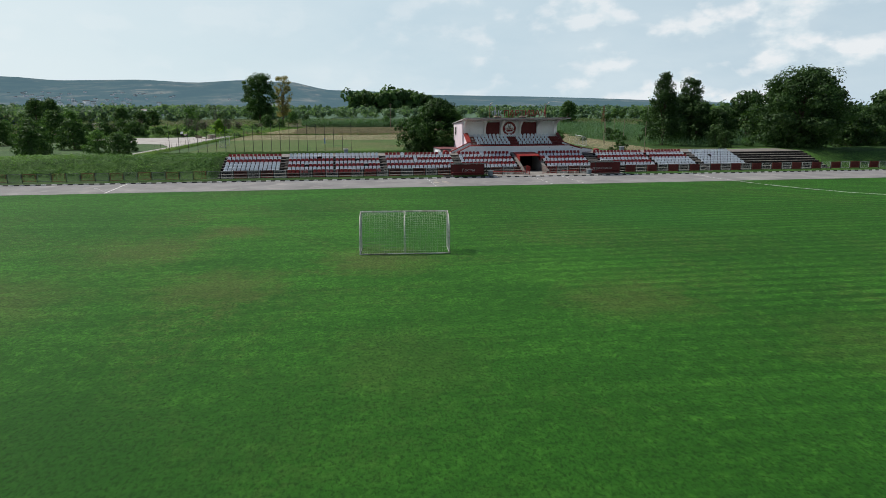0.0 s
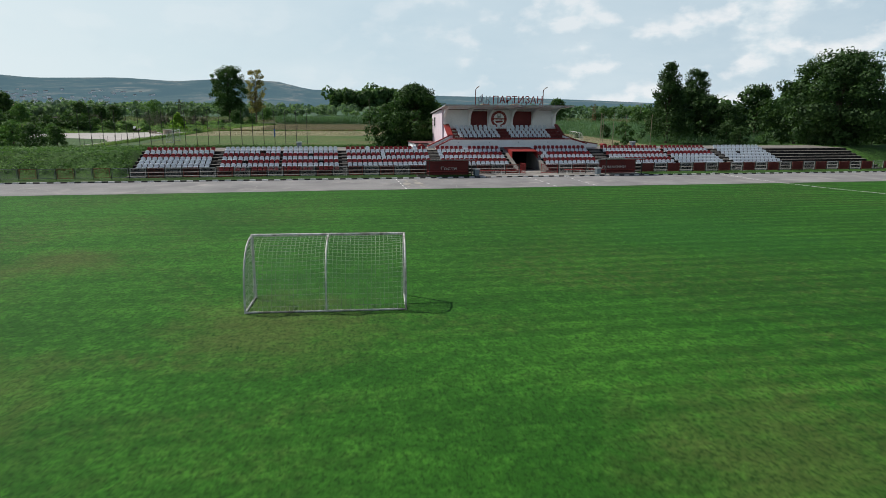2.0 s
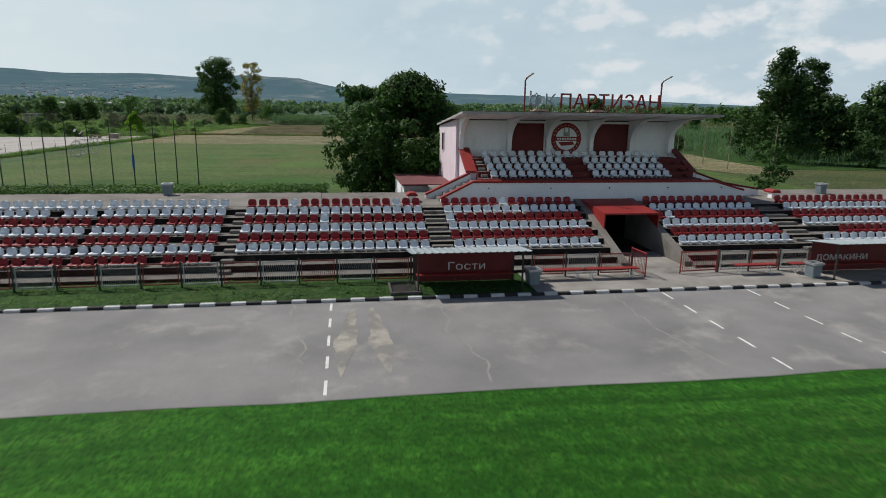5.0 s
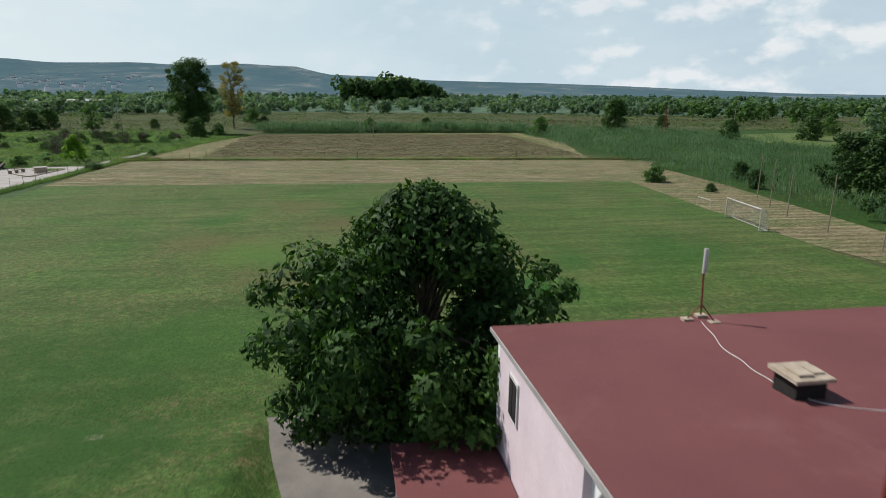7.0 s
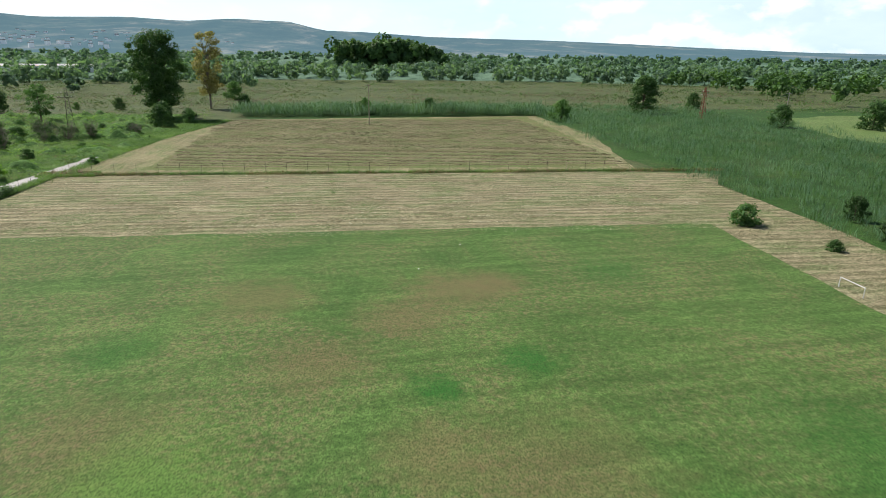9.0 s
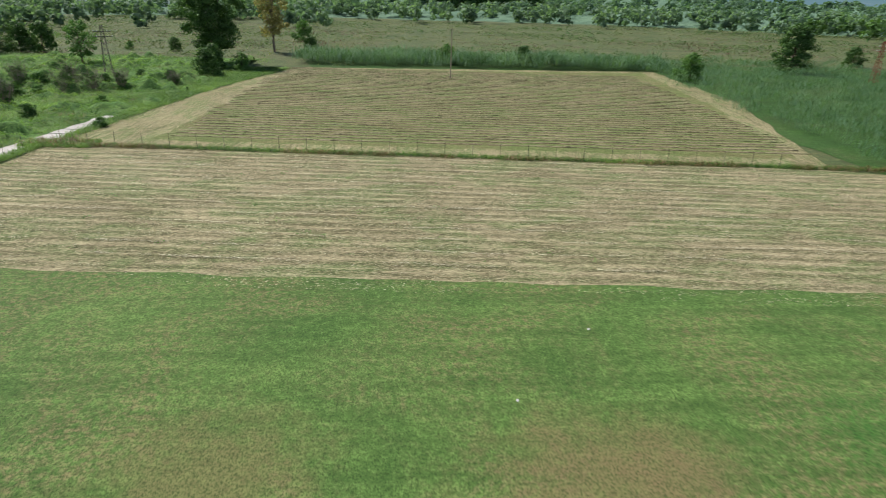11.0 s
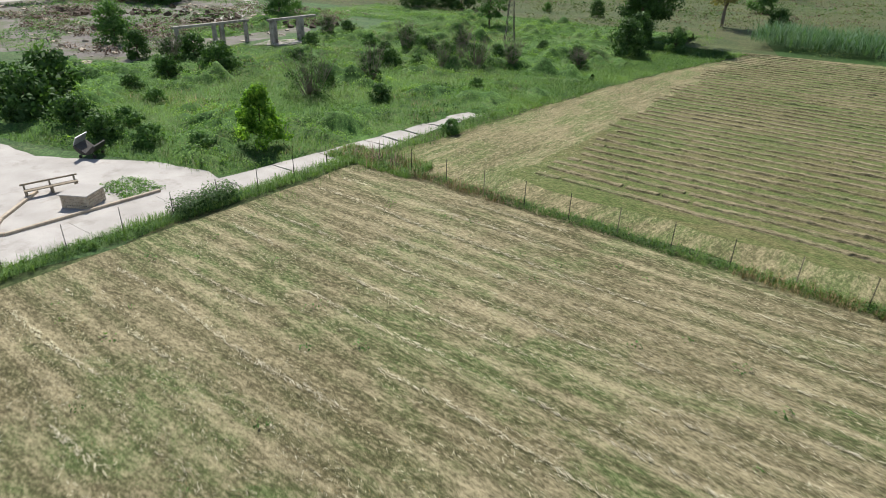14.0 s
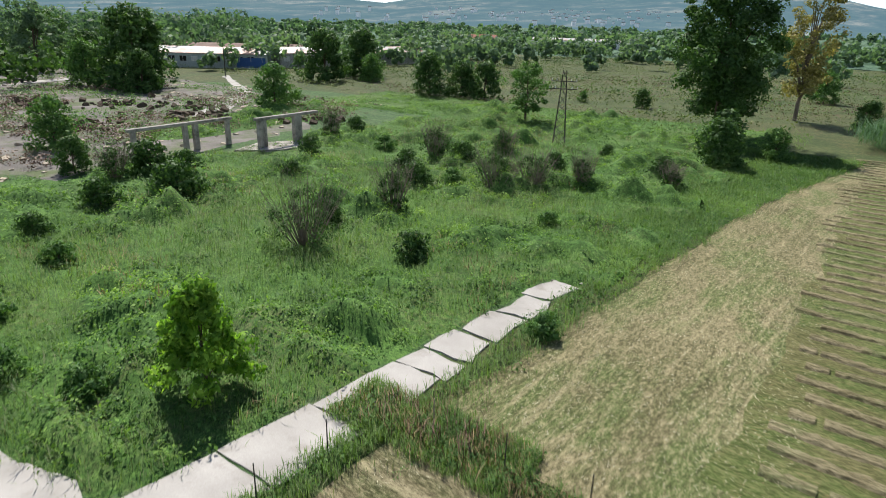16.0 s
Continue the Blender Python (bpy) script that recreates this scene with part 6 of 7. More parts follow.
def meadow_rise(x, y):
    """Height of the weed cover over the meadow: low mounds, higher in shrubby patches, nothing on the road."""
    if not in_meadow(x, y):
        return -0.10
    left, right = road_edges(min(y, 213))
    if y < 214 and x > right - 0.2:
        return -0.12
    gap = left - x if y < 213 else 3.0
    rank = min(1.0, max(0.0, 2.2 * noise.noise((x * 0.11, y * 0.16, 14)) + 0.25))
    h = 0.08 + 0.20 * max(0.0, noise.noise((x * 0.5, y * 0.5, 3)) + 0.2) + 2.0 * rank * max(0.0, 0.22 + noise.noise((x * 0.42, y * 0.55, 5))) + 0.12 * noise.noise((x * 1.9, y * 1.9, 8))
    edge = min(gap, -24 + 0.08 * max(0.0, y - 214) - x, 284 - y, y - 178)
    if y < 188:
        edge = min(edge, max(0.0, y - (187.2 - 0.28 * max(0.0, -32.5 - x))))
    if x < -70:
        edge = min(edge, 12 * max(0.0, -0.25 - noise.noise((x * 0.05, y * 0.05, 2))) + max(0.0, x + 74))
    return max(0.02, h) * min(1.0, max(0.0, edge * 0.4)) - 0.02


def meadow_cover():
    xs, ys = np.arange(-100, -23.6, 0.5), np.arange(178, 286, 0.5)
    vs = [(x, y, meadow_rise(x, y)) for x in xs for y in ys]
    k = len(ys)
    fs = [(i * k + j, (i + 1) * k + j, (i + 1) * k + j + 1, i * k + j + 1) for i in range(len(xs) - 1) for j in range(k - 1)]
    fs = [f for f in fs if max(vs[v][2] for v in f) > -0.1]
    tagged(ob_from("meadow_cover", vs, fs, M["weed_cover"], True), "dense uneven cover of green weeds and grass", "weeds", kind="stuff")


meadow_cover()
rank_at = lambda x, y: noise.noise((x * 0.11, y * 0.16, 14))
near_side = lambda x, y: y < 232 and x > -62
tufts("meadow_weeds", "leafy green weeds covering the meadow", ((-100, -24), (178, 285)), 11000, 0.42, M["weed"], 50, lambda x, y: in_meadow(x, y) and noise.noise((x * 0.09, y * 0.09, 7)) > -0.15, 0.8, 12, 1.0, over=meadow_rise)
tufts("leafy_weeds", "bright green leafy weeds in mounds", ((-95, -28), (184, 280)), 16000, 0.45, M["leafy"], 49, lambda x, y: in_meadow(x, y) and rank_at(x, y) > 0.0, 1.0, 14, 0.9, over=meadow_rise)
tufts("dark_weeds", "dark green creeping weeds in patches", ((-100, -28), (178, 280)), 11000, 0.42, M["tree_leaf"], 52, lambda x, y: in_meadow(x, y) and noise.noise((x * 0.19, y * 0.24, 4)) > 0.12, 0.9, 13, 1.0, over=meadow_rise)
tufts("meadow_grass", "tall arching green grass", ((-64, -24), (178, 240)), 19000, 0.36, M["grass_blade"], 51, lambda x, y: in_meadow(x, y) and near_side(x, y) and rank_at(x, y) < 0.10, 1.0, 8, 2.2, True, over=meadow_rise, lean=0.7)
tufts("rough_grass", "rough green grass farther in the meadow", ((-100, -20), (205, 285)), 12000, 0.42, M["grass_blade"], 45, lambda x, y: in_meadow(x, y) and not near_side(x, y), 0.8, 7, 1.6, True, over=meadow_rise, lean=0.8)
tufts("meadow_seedheads", "greyish seeding grasses in patches", ((-75, -24), (180, 262)), 7000, 0.36, M["weed_grey"], 48, lambda x, y: in_meadow(x, y) and noise.noise((x * 0.07, y * 0.07, 19)) > 0.05, 1.2, 7, 1.6, True, over=meadow_rise, lean=0.6)
tufts("meadow_dry", "brown dry stalks in patches of the meadow", ((-85, -26), (190, 275)), 9000, 0.36, M["dry_grass"], 44, lambda x, y: in_meadow(x, y) and noise.noise((x * 0.09, y * 0.13, 29)) > 0.28, 1.0, 6, 1.6, True, over=meadow_rise, lean=0.8)
hedge_y = lambda x: 196.3 - 0.052 * (x + 25)
strip = lambda x, y, w: abs(y - hedge_y(x)) < w + 0.35 * noise.noise((x * 0.2, 0, 1))
tufts("hedge_weeds", "weedy strip along the wire fence", ((-27, 76), (188, 199)), 34000, 0.27, M["bank_leaf"], 53, lambda x, y: strip(x, y, 0.4), 1.1, 11, 0.9)
tufts("hedge_grass", "tall green grass along the wire fence", ((-27, 76), (188, 199)), 26000, 0.25, M["grass_blade"], 43, lambda x, y: strip(x, y, 0.65), 1.2, 8, 1.0, True)
tufts("hedge_dry", "dry brown grass along the wire fence", ((-27, 76), (188, 199)), 20000, 0.34, M["dry_grass"], 54, lambda x, y: abs(y - hedge_y(x) + 0.35) < 0.6 and noise.noise((x * 0.15, y * 0.3, 33)) > -0.1, 1.1, 8, 1.0, True)
at_corner = lambda x, y, w: x < -20.5 and abs(y - 196.4) < w and (x + 24.5) ** 2 < 16
tufts("corner_weeds", "leafy weeds at the fence corner", ((-28.5, -20), (193, 200)), 1500, 0.32, M["bank_leaf"], 55, lambda x, y: at_corner(x, y, 1.2) and noise.noise((x * 0.6, y * 0.6, 2)) > -0.1, 0.9, 13, 1.0, False, 0.2)
tufts("corner_grass", "tall green grass at the fence corner", ((-28.5, -20), (193, 200)), 4200, 0.27, M["grass_blade"], 42, lambda x, y: at_corner(x, y, 1.6), 1.1, 9, 1.0, True)
tufts("corner_dry", "tall brown dry weeds at the fence corner", ((-28.5, -20), (193, 200)), 450, 0.36, M["dry_grass"], 56, lambda x, y: at_corner(x, y, 1.5) and noise.noise((x * 0.5, y * 0.5, 41)) > -0.05, 1.2, 8, 1.0, True)
tufts("corner_brush", "reddish-brown dead stalks at the fence corner", ((-27, -20), (194, 199)), 200, 0.36, M["dead_brush"], 41, lambda x, y: at_corner(x, y, 0.9) and x < -22.5, 2.0, 8, 1.0, True, lean=0.25)
by_road = lambda x, y, w: abs(x - fence_x(y) - 0.3) < w + 0.4 * noise.noise((0, y * 0.3, 2))
tufts("roadside_weeds", "green weeds along the road fence", ((-33.0, -25.2), (110, 197)), 22000, 0.30, M["weed"], 57, lambda x, y: by_road(x, y, 0.5), 1.0, 9)
tufts("roadside_grass", "rough grass along the road fence", ((-33.0, -25.2), (110, 197)), 24000, 0.32, M["grass_blade"], 40, lambda x, y: by_road(x, y, 0.75), 1.1, 8, 1.0, True)
tufts("roadside_bramble", "dark bramble on the road fence", ((-28.2, -26.6), (181.6, 185.6)), 520, 0.34, M["tree_leaf"], 58, None, 2.6, 14)
tufts("verge_weeds", "green weeds along the edge of the field", ((-28, -12), (205, 268)), 7000, 0.42, M["weed"], 59, lambda x, y: (y > 213 or x > road_edges(y)[1]) and -28 < x < (-25.6 + (y - 197) * 0.128 if y < 240 else -20.1 + (y - 240) * 0.25), 0.8, 8)
tufts("verge_grass", "rough grass along the edge of the field", ((-28, -12), (198, 268)), 14000, 0.4, M["grass_blade"], 39, lambda x, y: (y > 213 or x > road_edges(y)[1]) and -28 < x < (-25.2 + (y - 197) * 0.128 if y < 240 else -19.7 + (y - 240) * 0.25) + 0.7 * noise.noise((x * 0.4, y * 0.4, 6)), 0.9, 8, 1.2, True, lean=0.7)
in_reeds = lambda x, y: x > 67.5 + (1.5 if y > 195 else 0) + 3 * noise.noise((0, y * 0.1, 6)) and x - 66 < (y - 100) * 1.15 and x < (128 if y > 205 else 170)
reed_rise = lambda x, y: 1.5 * max(0.0, 0.3 + noise.noise((x * 0.14, y * 0.14, 24)) + 0.7 * noise.noise((x * 0.4, y * 0.4, 25)))
tufts("reed_bed", "dense blue-green reed bed", ((60, 170), (118, 300)), 16000, 0.9, M["reed"], 60, in_reeds, 1.0, 9, 1.7, True, over=reed_rise, lean=0.75)
tufts("far_reeds", "strip of reeds beyond the raked field", ((-14, 76), (277, 292)), 3800, 1.2, M["reed"], 61, lambda x, y: y > 274 + 0.06 * x + 2 * noise.noise((x * 0.1, 0, 3)), 1.5, 9, 1.6, True, over=reed_rise, lean=0.75)
tufts("heath_scrub", "brown and green scrub on the plain", ((-160, 260), (282, 470)), 13000, 1.2, M["weed_grey"], 62, lambda x, y: noise.noise((x * 0.03, y * 0.05, 8)) > -0.1 and not (-30 < x < -18 and y < 290), 0.6, 5, 1.0, False, 0.8)
tufts("heath_brown", "reddish-brown dead brush on the plain", ((-110, 200), (284, 400)), 9000, 0.9, M["dead_brush"], 47, lambda x, y: noise.noise((x * 0.022, y * 0.06, 28)) > 0.08 and not (-30 < x < -18 and y < 290), 0.6, 5, 1.3, False, 0.8)
tufts("heath_grass", "olive tall grass and low scrub behind the meadow", ((-190, 0), (262, 400)), 10000, 0.8, M["weed_grey"], 46, lambda x, y: noise.noise((x * 0.05, y * 0.08, 38)) > -0.25 and not (-32 < x < -8 and y < 300) and y > 272 - 0.05 * x, 0.7, 6, 1.3, False, 1.0, 0.5)
tufts("heath_green", "green scrub on the plain", ((-160, 260), (286, 470)), 14000, 1.4, M["tree_leaf"], 63, lambda x, y: noise.noise((x * 0.02, y * 0.045, 18)) > 0.1, 0.8, 5)
tufts("bank_weeds", "rank green weeds on the flat behind the walkway", ((-22, 12.9), (84.5, 91.5)), 7500, 0.33, M["bank_leaf"], 64, lambda x, y: y < 90 + 1.3 * noise.noise((x * 0.3, 0, 2)) and x < 12.3 - 0.22 * max(0.0, y - 86) + 0.5 * noise.noise((y * 0.8, 0, 5)), 0.7, 8)
tufts("strip_weeds", "rough grass and weeds between kerb and railing", ((-24, 18.4), (70.6, 73.2)), 4500, 0.18, M["bank_leaf"], 38, lambda x, y: noise.noise((x * 0.7, y * 0.9, 12)) > -0.12, 0.8, 7, 1.2)
tufts("field_tufts", "small green tufts in the mown hay", ((-24, 60), (165, 192)), 160, 0.3, M["weed"], 65, None, 0.6, 14)
tufts("berm_weeds", "rank green grass on the embankment", ((-60, -13), (75, 84)), 5500, 0.4, M["weed"], 66, None, 0.6, 7)
for nm in ("berm_weeds", "bank_weeds"):
    o = bpy.data.objects[nm].data
    co = np.empty(len(o.vertices) * 3, np.float32); o.vertices.foreach_get("co", co); co = co.reshape(-1, 3)
    co[:, 2] += np.repeat([bank_height(float(x), float(y)) for x, y in co[::4, :2]], 4)
    o.vertices.foreach_set("co", co.reshape(-1)); o.update()


def litter(name, label, area, count, mat, seed, keep, long=(0.25, 0.8), wide=(0.025, 0.06), turn=-2.4, spread=0.45):
    """Cut stalks lying about, mostly along the mower's way."""
    rng = np.random.default_rng(seed)
    (x0, x1), (y0, y1) = area
    p = np.column_stack([rng.uniform(x0, x1, count), rng.uniform(y0, y1, count)])
    p = p[np.array([keep(x, y) for x, y in p], bool)]
    n = len(p)
    a = np.radians(turn) + rng.normal(size=n) * spread
    u = np.column_stack([np.cos(a), np.sin(a), rng.normal(size=n) * 0.08]) * (rng.uniform(*long, n) / 2)[:, None]
    v = np.column_stack([-np.sin(a), np.cos(a), rng.normal(size=n) * 0.3]) * (rng.uniform(*wide, n) / 2)[:, None]
    c = np.column_stack([p, rng.uniform(0.01, 0.07, n)])
    q = np.stack([c - u, c - v, c + u, c + v], axis=1)
    return tagged(new(name, leaf_mesh(name, q, mat)), label, "straw", kind="stuff")


hay_line = lambda x, y: ((y + 0.042 * x + 0.5 * noise.noise((x * 0.12, y * 0.2, 6))) / 2.3) % 1.0 < 0.10 and noise.noise((x * 0.13, y * 0.6, 15)) > -0.05
in_hay = lambda x, y: 162.6 - 0.045 * (x + 26) < y < hedge_y(x) - 1.0 and noise.noise((x * 0.25, y * 1.3, 3)) + 0.5 * noise.noise((x * 0.06, y * 0.1, 5)) > -0.05
litter("straw_litter", "pale straw lying on the mown strip", ((-25, 60), (158, 196)), 56000, M["dry_pale"], 70, in_hay, (0.08, 0.32), (0.012, 0.03))
litter("straw_lines", "thin lines of pale straw left by mowing", ((-24, 60), (164, 194)), 160000, M["dry_pale"], 74, lambda x, y: hay_line(x, y) and y < hedge_y(x) - 1.2, (0.15, 0.5), (0.02, 0.045), -2.4, 0.35)
litter("brown_litter", "brown stalks lying on the mown strip", ((-25, 60), (158, 196)), 30000, M["dry_grass"], 71, lambda x, y: in_hay(x + 40, y + 3) and in_hay(x, y), (0.08, 0.32), (0.015, 0.035))
litter("verge_litter", "pale stalks on the verge of the raked field", ((-25, -6), (197, 270)), 16000, M["dry_pale"], 72, lambda x, y: -24.5 + 0.08 * (y - 197) < x < -13, (0.08, 0.3), (0.012, 0.03), 84, 0.5)
litter("row_litter", "hay strewn along the raked rows", ((-15, 64), (199, 272)), 20000, M["dry_grass"], 73, lambda x, y: True, (0.1, 0.35), (0.015, 0.035))


def far_woods(name, label, spots, mat, seed, leaf=1.3, per=30):
    rng = np.random.default_rng(seed)
    cs, rs = [], []
    for x, y, h in spots:
        for k in range(7):
            cs.append((x + rng.normal() * h * 0.22, y + rng.normal() * h * 0.22, h * rng.uniform(0.25, 0.85))); rs.append(h * rng.uniform(0.17, 0.30))
    return tagged(new(name, leaf_mesh(name, leaf_cloud(rng, cs, rs, per, leaf, 0.9, 0.7, 0.4, 0.32), mat)), label, "woods", kind="stuff")


rng = np.random.default_rng(77)
def belt(n, a0, a1, r0, r1, h0, h1, bias=1.0):
    out = []
    for _ in range(n):
        a, r = radians(rng.uniform(a0, a1)), r0 + (r1 - r0) * rng.random() ** bias
        out.append((13 + r * math.sin(a), 60 + r * math.cos(a), rng.uniform(h0, h1)))
    return out


far_woods("willow_belt", "belt of grey-green willows beyond the plain", [p for p in belt(620, -34, 52, 400, 580, 6, 11) if p[1] > 440], M["willow_leaf"], 78, 2.1, 14)
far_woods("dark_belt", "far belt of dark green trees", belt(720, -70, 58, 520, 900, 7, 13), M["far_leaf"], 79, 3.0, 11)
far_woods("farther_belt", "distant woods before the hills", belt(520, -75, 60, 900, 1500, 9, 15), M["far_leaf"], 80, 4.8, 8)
far_woods("tall_clump", "tall dark clump of trees standing above the belt", [(17 + 4 * i + rng.normal() * 2, 640 + rng.normal() * 12, rng.uniform(23, 31)) for i in range(15)] + [(82 + 4 * i, 650, rng.uniform(17, 23)) for i in range(5)], M["tree_leaf"], 81, 3.4, 100)
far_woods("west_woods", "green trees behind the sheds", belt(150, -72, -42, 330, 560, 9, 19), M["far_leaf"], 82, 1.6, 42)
far_woods("west_thicket", "thicket along the far side of the meadow", [(-150 - rng.random() * 110, 200 + rng.random() * 60, rng.uniform(5, 10)) for _ in range(50)] + [(-100 - rng.random() * 90, 110 + rng.random() * 60, rng.uniform(4, 8)) for _ in range(60)], M["tree_leaf"], 83, 1.0, 28)
far_woods("east_woods", "green thicket east of the field", [(120 + rng.random() * 160, 80 + rng.random() * 120, rng.uniform(6, 12)) for _ in range(110)] + [(190 + rng.random() * 200, 200 + rng.random() * 240, rng.uniform(6, 11)) for _ in range(130)], M["tree_leaf"], 84, 1.7, 18)
far_woods("mid_willows", "scattered light green willows", belt(60, -36, -6, 330, 420, 5, 9) + belt(170, -50, -24, 290, 430, 5, 10), M["willow_leaf"], 85, 1.6, 22)


def canopy():
    """The closed leafy roof of the far woods, under the single crowns."""
    vs, fs, cols = [], [], 300
    rads = [430 + 11 * i for i in range(34)] + [810 + 26 * i for i in range(28)]
    for i in range(cols):
        a = radians(-74 + 133 * i / (cols - 1))
        for r in rads:
            x, y = 13 + r * math.sin(a), 60 + r * math.cos(a)
            start = 440 if a > radians(-36) else 470
            h = 3.4 + 4.5 * noise.noise((x * 0.02, y * 0.02, 4)) + 4.0 * noise.noise((x * 0.07, y * 0.07, 6))
            rise = min(1.0, max(0.0, (y - start) / 40), (r - 430) / 60)
            vs.append((x, y, max(0.3, h) * rise * rise * (3 - 2 * rise) - 0.3))
    k = len(rads)
    for i in range(cols - 1):
        for j in range(k - 1):
            fs.append((i * k + j, (i + 1) * k + j, (i + 1) * k + j + 1, i * k + j + 1))
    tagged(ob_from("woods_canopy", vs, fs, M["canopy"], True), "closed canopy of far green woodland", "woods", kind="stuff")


canopy()


# ---- road and waste land ----
def road():
    root = tagged(new("road"), "narrow road of broken pale concrete slabs", kind="structure")
    rnd = random.Random(8)
    y = 100.0
    while y < 213:
        ln = rnd.uniform(3.2, 5.2) if y < 197 else rnd.uniform(1.5, 2.8)
        y1 = min(y + ln, 213.5)
        thin = max(0.0, (y - 190) / 22)
        j = 0.05 + 0.25 * thin
        (a0, b0), (a1, b1) = road_edges(y), road_edges(y1)
        pts = ragged([(a0 + rnd.uniform(-j, j), y + 0.05), (b0 + rnd.uniform(-j, j), y + 0.04), (b1 + rnd.uniform(-j, j), y1 - 0.04), (a1 + rnd.uniform(-j, j), y1 - 0.05)], 0.7, 0.06 + 0.2 * thin, int(y * 7))
        bm = bmesh.new(); prism(bm, pts, "z", -0.1, 0.02 + rnd.uniform(-0.008, 0.012))
        part("slab", bm, M["road"], root)
        y = y1 + (rnd.uniform(0.1, 0.45) if y > 197 else 0.02)


road()
sheet("yard", ragged([(-32.2, 120), (-28.7, 171), (-27.7, 186.5), (-31, 187), (-32.3, 187.3), (-36.5, 186.6), (-40.5, 184.2), (-44.7, 181.6), (-53, 181.3), (-62, 179), (-58, 160), (-38, 148), (-33, 135)], 1.2, 0.12, 21), 0.0, M["road"], "pale dusty concrete yard")
sheet("waste_ground", ragged([(-74, 206), (-78, 240), (-110, 262), (-190, 276), (-230, 250), (-210, 200), (-120, 190)], 3, 1.5, 22), -0.02, M["rubble_ground"], "stony waste ground with rubble")
for pts in ([(-98, 236), (-120, 262), (-150, 280), (-152, 283), (-116, 262), (-94, 238)],):
    sheet("dirt_track", ragged(pts, 2, 0.3, 23), -0.012, M["road"], "pale dirt track across the waste ground")


def rubble():
    rng2 = random.Random(61); bm = bmesh.new()
    for _ in range(1500):
        x, y = rng2.uniform(-170, -76), rng2.uniform(200, 268)
        if noise.noise((x * 0.08, y * 0.08, 12)) < -0.05:
            continue
        s = rng2.uniform(0.1, 0.45)
        box(bm, -s, s, -s * rng2.uniform(0.4, 1), s * 0.7, -0.1, s * rng2.uniform(0.3, 0.8), pose(x, y, -0.02, rng2.uniform(-20, 20), rng2.uniform(-20, 20), rng2.uniform(0, 360)))
    tagged(mesh_ob("rubble", bm, M["stone"]), "scattered pale rubble and rubbish", "rubble", kind="stuff")
    bm = bmesh.new()
    for _ in range(220):
        x, y = rng2.choice(((-95, 236), (-108, 242), (-118, 236), (-84, 244), (-100, 222), (-128, 226)))
        x += rng2.gauss(0, 4); y += rng2.gauss(0, 2.5); s = rng2.uniform(0.2, 0.6)
        box(bm, -s, s, -s * 0.7, s * 0.7, -0.1, s * rng2.uniform(0.6, 1.5), pose(x, y, -0.02, rng2.uniform(-30, 30), rng2.uniform(-30, 30), rng2.uniform(0, 360)))
    tagged(mesh_ob("spoil_heaps", bm, M["bark"]), "low heaps of brown spoil and broken brick", "rubble", kind="stuff")


rubble()
sheet("side_road", ragged([(-152, 212), (-156, 211), (-167, 250), (-172, 275), (-167, 276), (-162.5, 251)], 2, 0.2, 24), -0.008, M["road"], "pale road beside the waste ground")


def car():
    root = thing("parked_car", "small dark car parked on the pale road", "car", pose(-162.6, 240.2, 0, 0, 0, 15))
    bm = bmesh.new(); prism(bm, [(-2.0, 0.35), (-2.0, 0.8), (-1.2, 0.92), (1.3, 0.95), (1.95, 0.85), (2.0, 0.35)], "x", -0.82, 0.82); part("body", bm, M["black"], root, bevel=0.05)
    bm = bmesh.new(); prism(bm, [(-1.0, 0.92), (-0.45, 1.42), (0.75, 1.45), (1.35, 0.94)], "x", -0.72, 0.72); part("cabin", bm, M["dark_metal"], root, "dark glazed cabin", bevel=0.04)
    for x in (-0.78, 0.78):
        for y in (-1.25, 1.25):
            bm = bmesh.new(); rod(bm, (x - 0.1, y, 0.31), (x + 0.1, y, 0.31), 0.31, n=14); part("wheel", bm, M["dark"], root)


car()
tufts("waste_brush", "brown dead brushwood on the waste ground", ((-150, -78), (205, 262)), 7000, 0.7, M["dead_brush"], 67, lambda x, y: noise.noise((x * 0.06, y * 0.09, 21)) > 0.08, 0.8, 9, 1.0, False, 0.8)
tufts("waste_weeds", "green weeds creeping over the waste ground", ((-170, -76), (200, 266)), 6000, 0.75, M["weed"], 69, lambda x, y: noise.noise((x * 0.06, y * 0.09, 31)) > 0.0, 0.6, 9, 1.0, False, 0.6)


def ruin(x, y0, y1, top, posts, thick, lean):
    root = thing("ruined_frame", "remains of a concrete frame, beam on stained posts", "ruin", pose(x, 0, 0))
    bm = bmesh.new(); box(bm, -0.28, 0.28, y0, y1, top - 0.16, top + 0.16, Matrix.Translation((0, 0, 0)) @ Matrix.Shear("XZ", 4, (0, 0)))
    part("beam", bm, M["ruin"], root, bevel=0.04)
    for y, w in posts:
        bm = bmesh.new(); prism(bm, [(y - w, -0.1), (y + w, -0.1), (y + w * 0.9, top - 0.16), (y - w * 0.9, top - 0.16)], "x", -thick, thick)
        part("post", bm, M["ruin"], root, bevel=0.03)


ruin(-76.2, 214.2, 227.0, 3.0, ((214.8, 0.25), (220.8, 0.25), (222.1, 0.3), (226.4, 0.25)), 0.25, 0)
ruin(-70.6, 226.0, 235.5, 3.5, ((226.9, 0.55), (232.2, 0.6)), 0.3, 0)
bm = bmesh.new(); prism(bm, [(-71.5, 223.5), (-68, 227), (-67, 233), (-70.5, 233.5), (-73, 228)], "z", -0.1, 0.3)
tagged(mesh_ob("ruin_floor", bm, M["ruin"]), "broken concrete floor slab", "ruin")


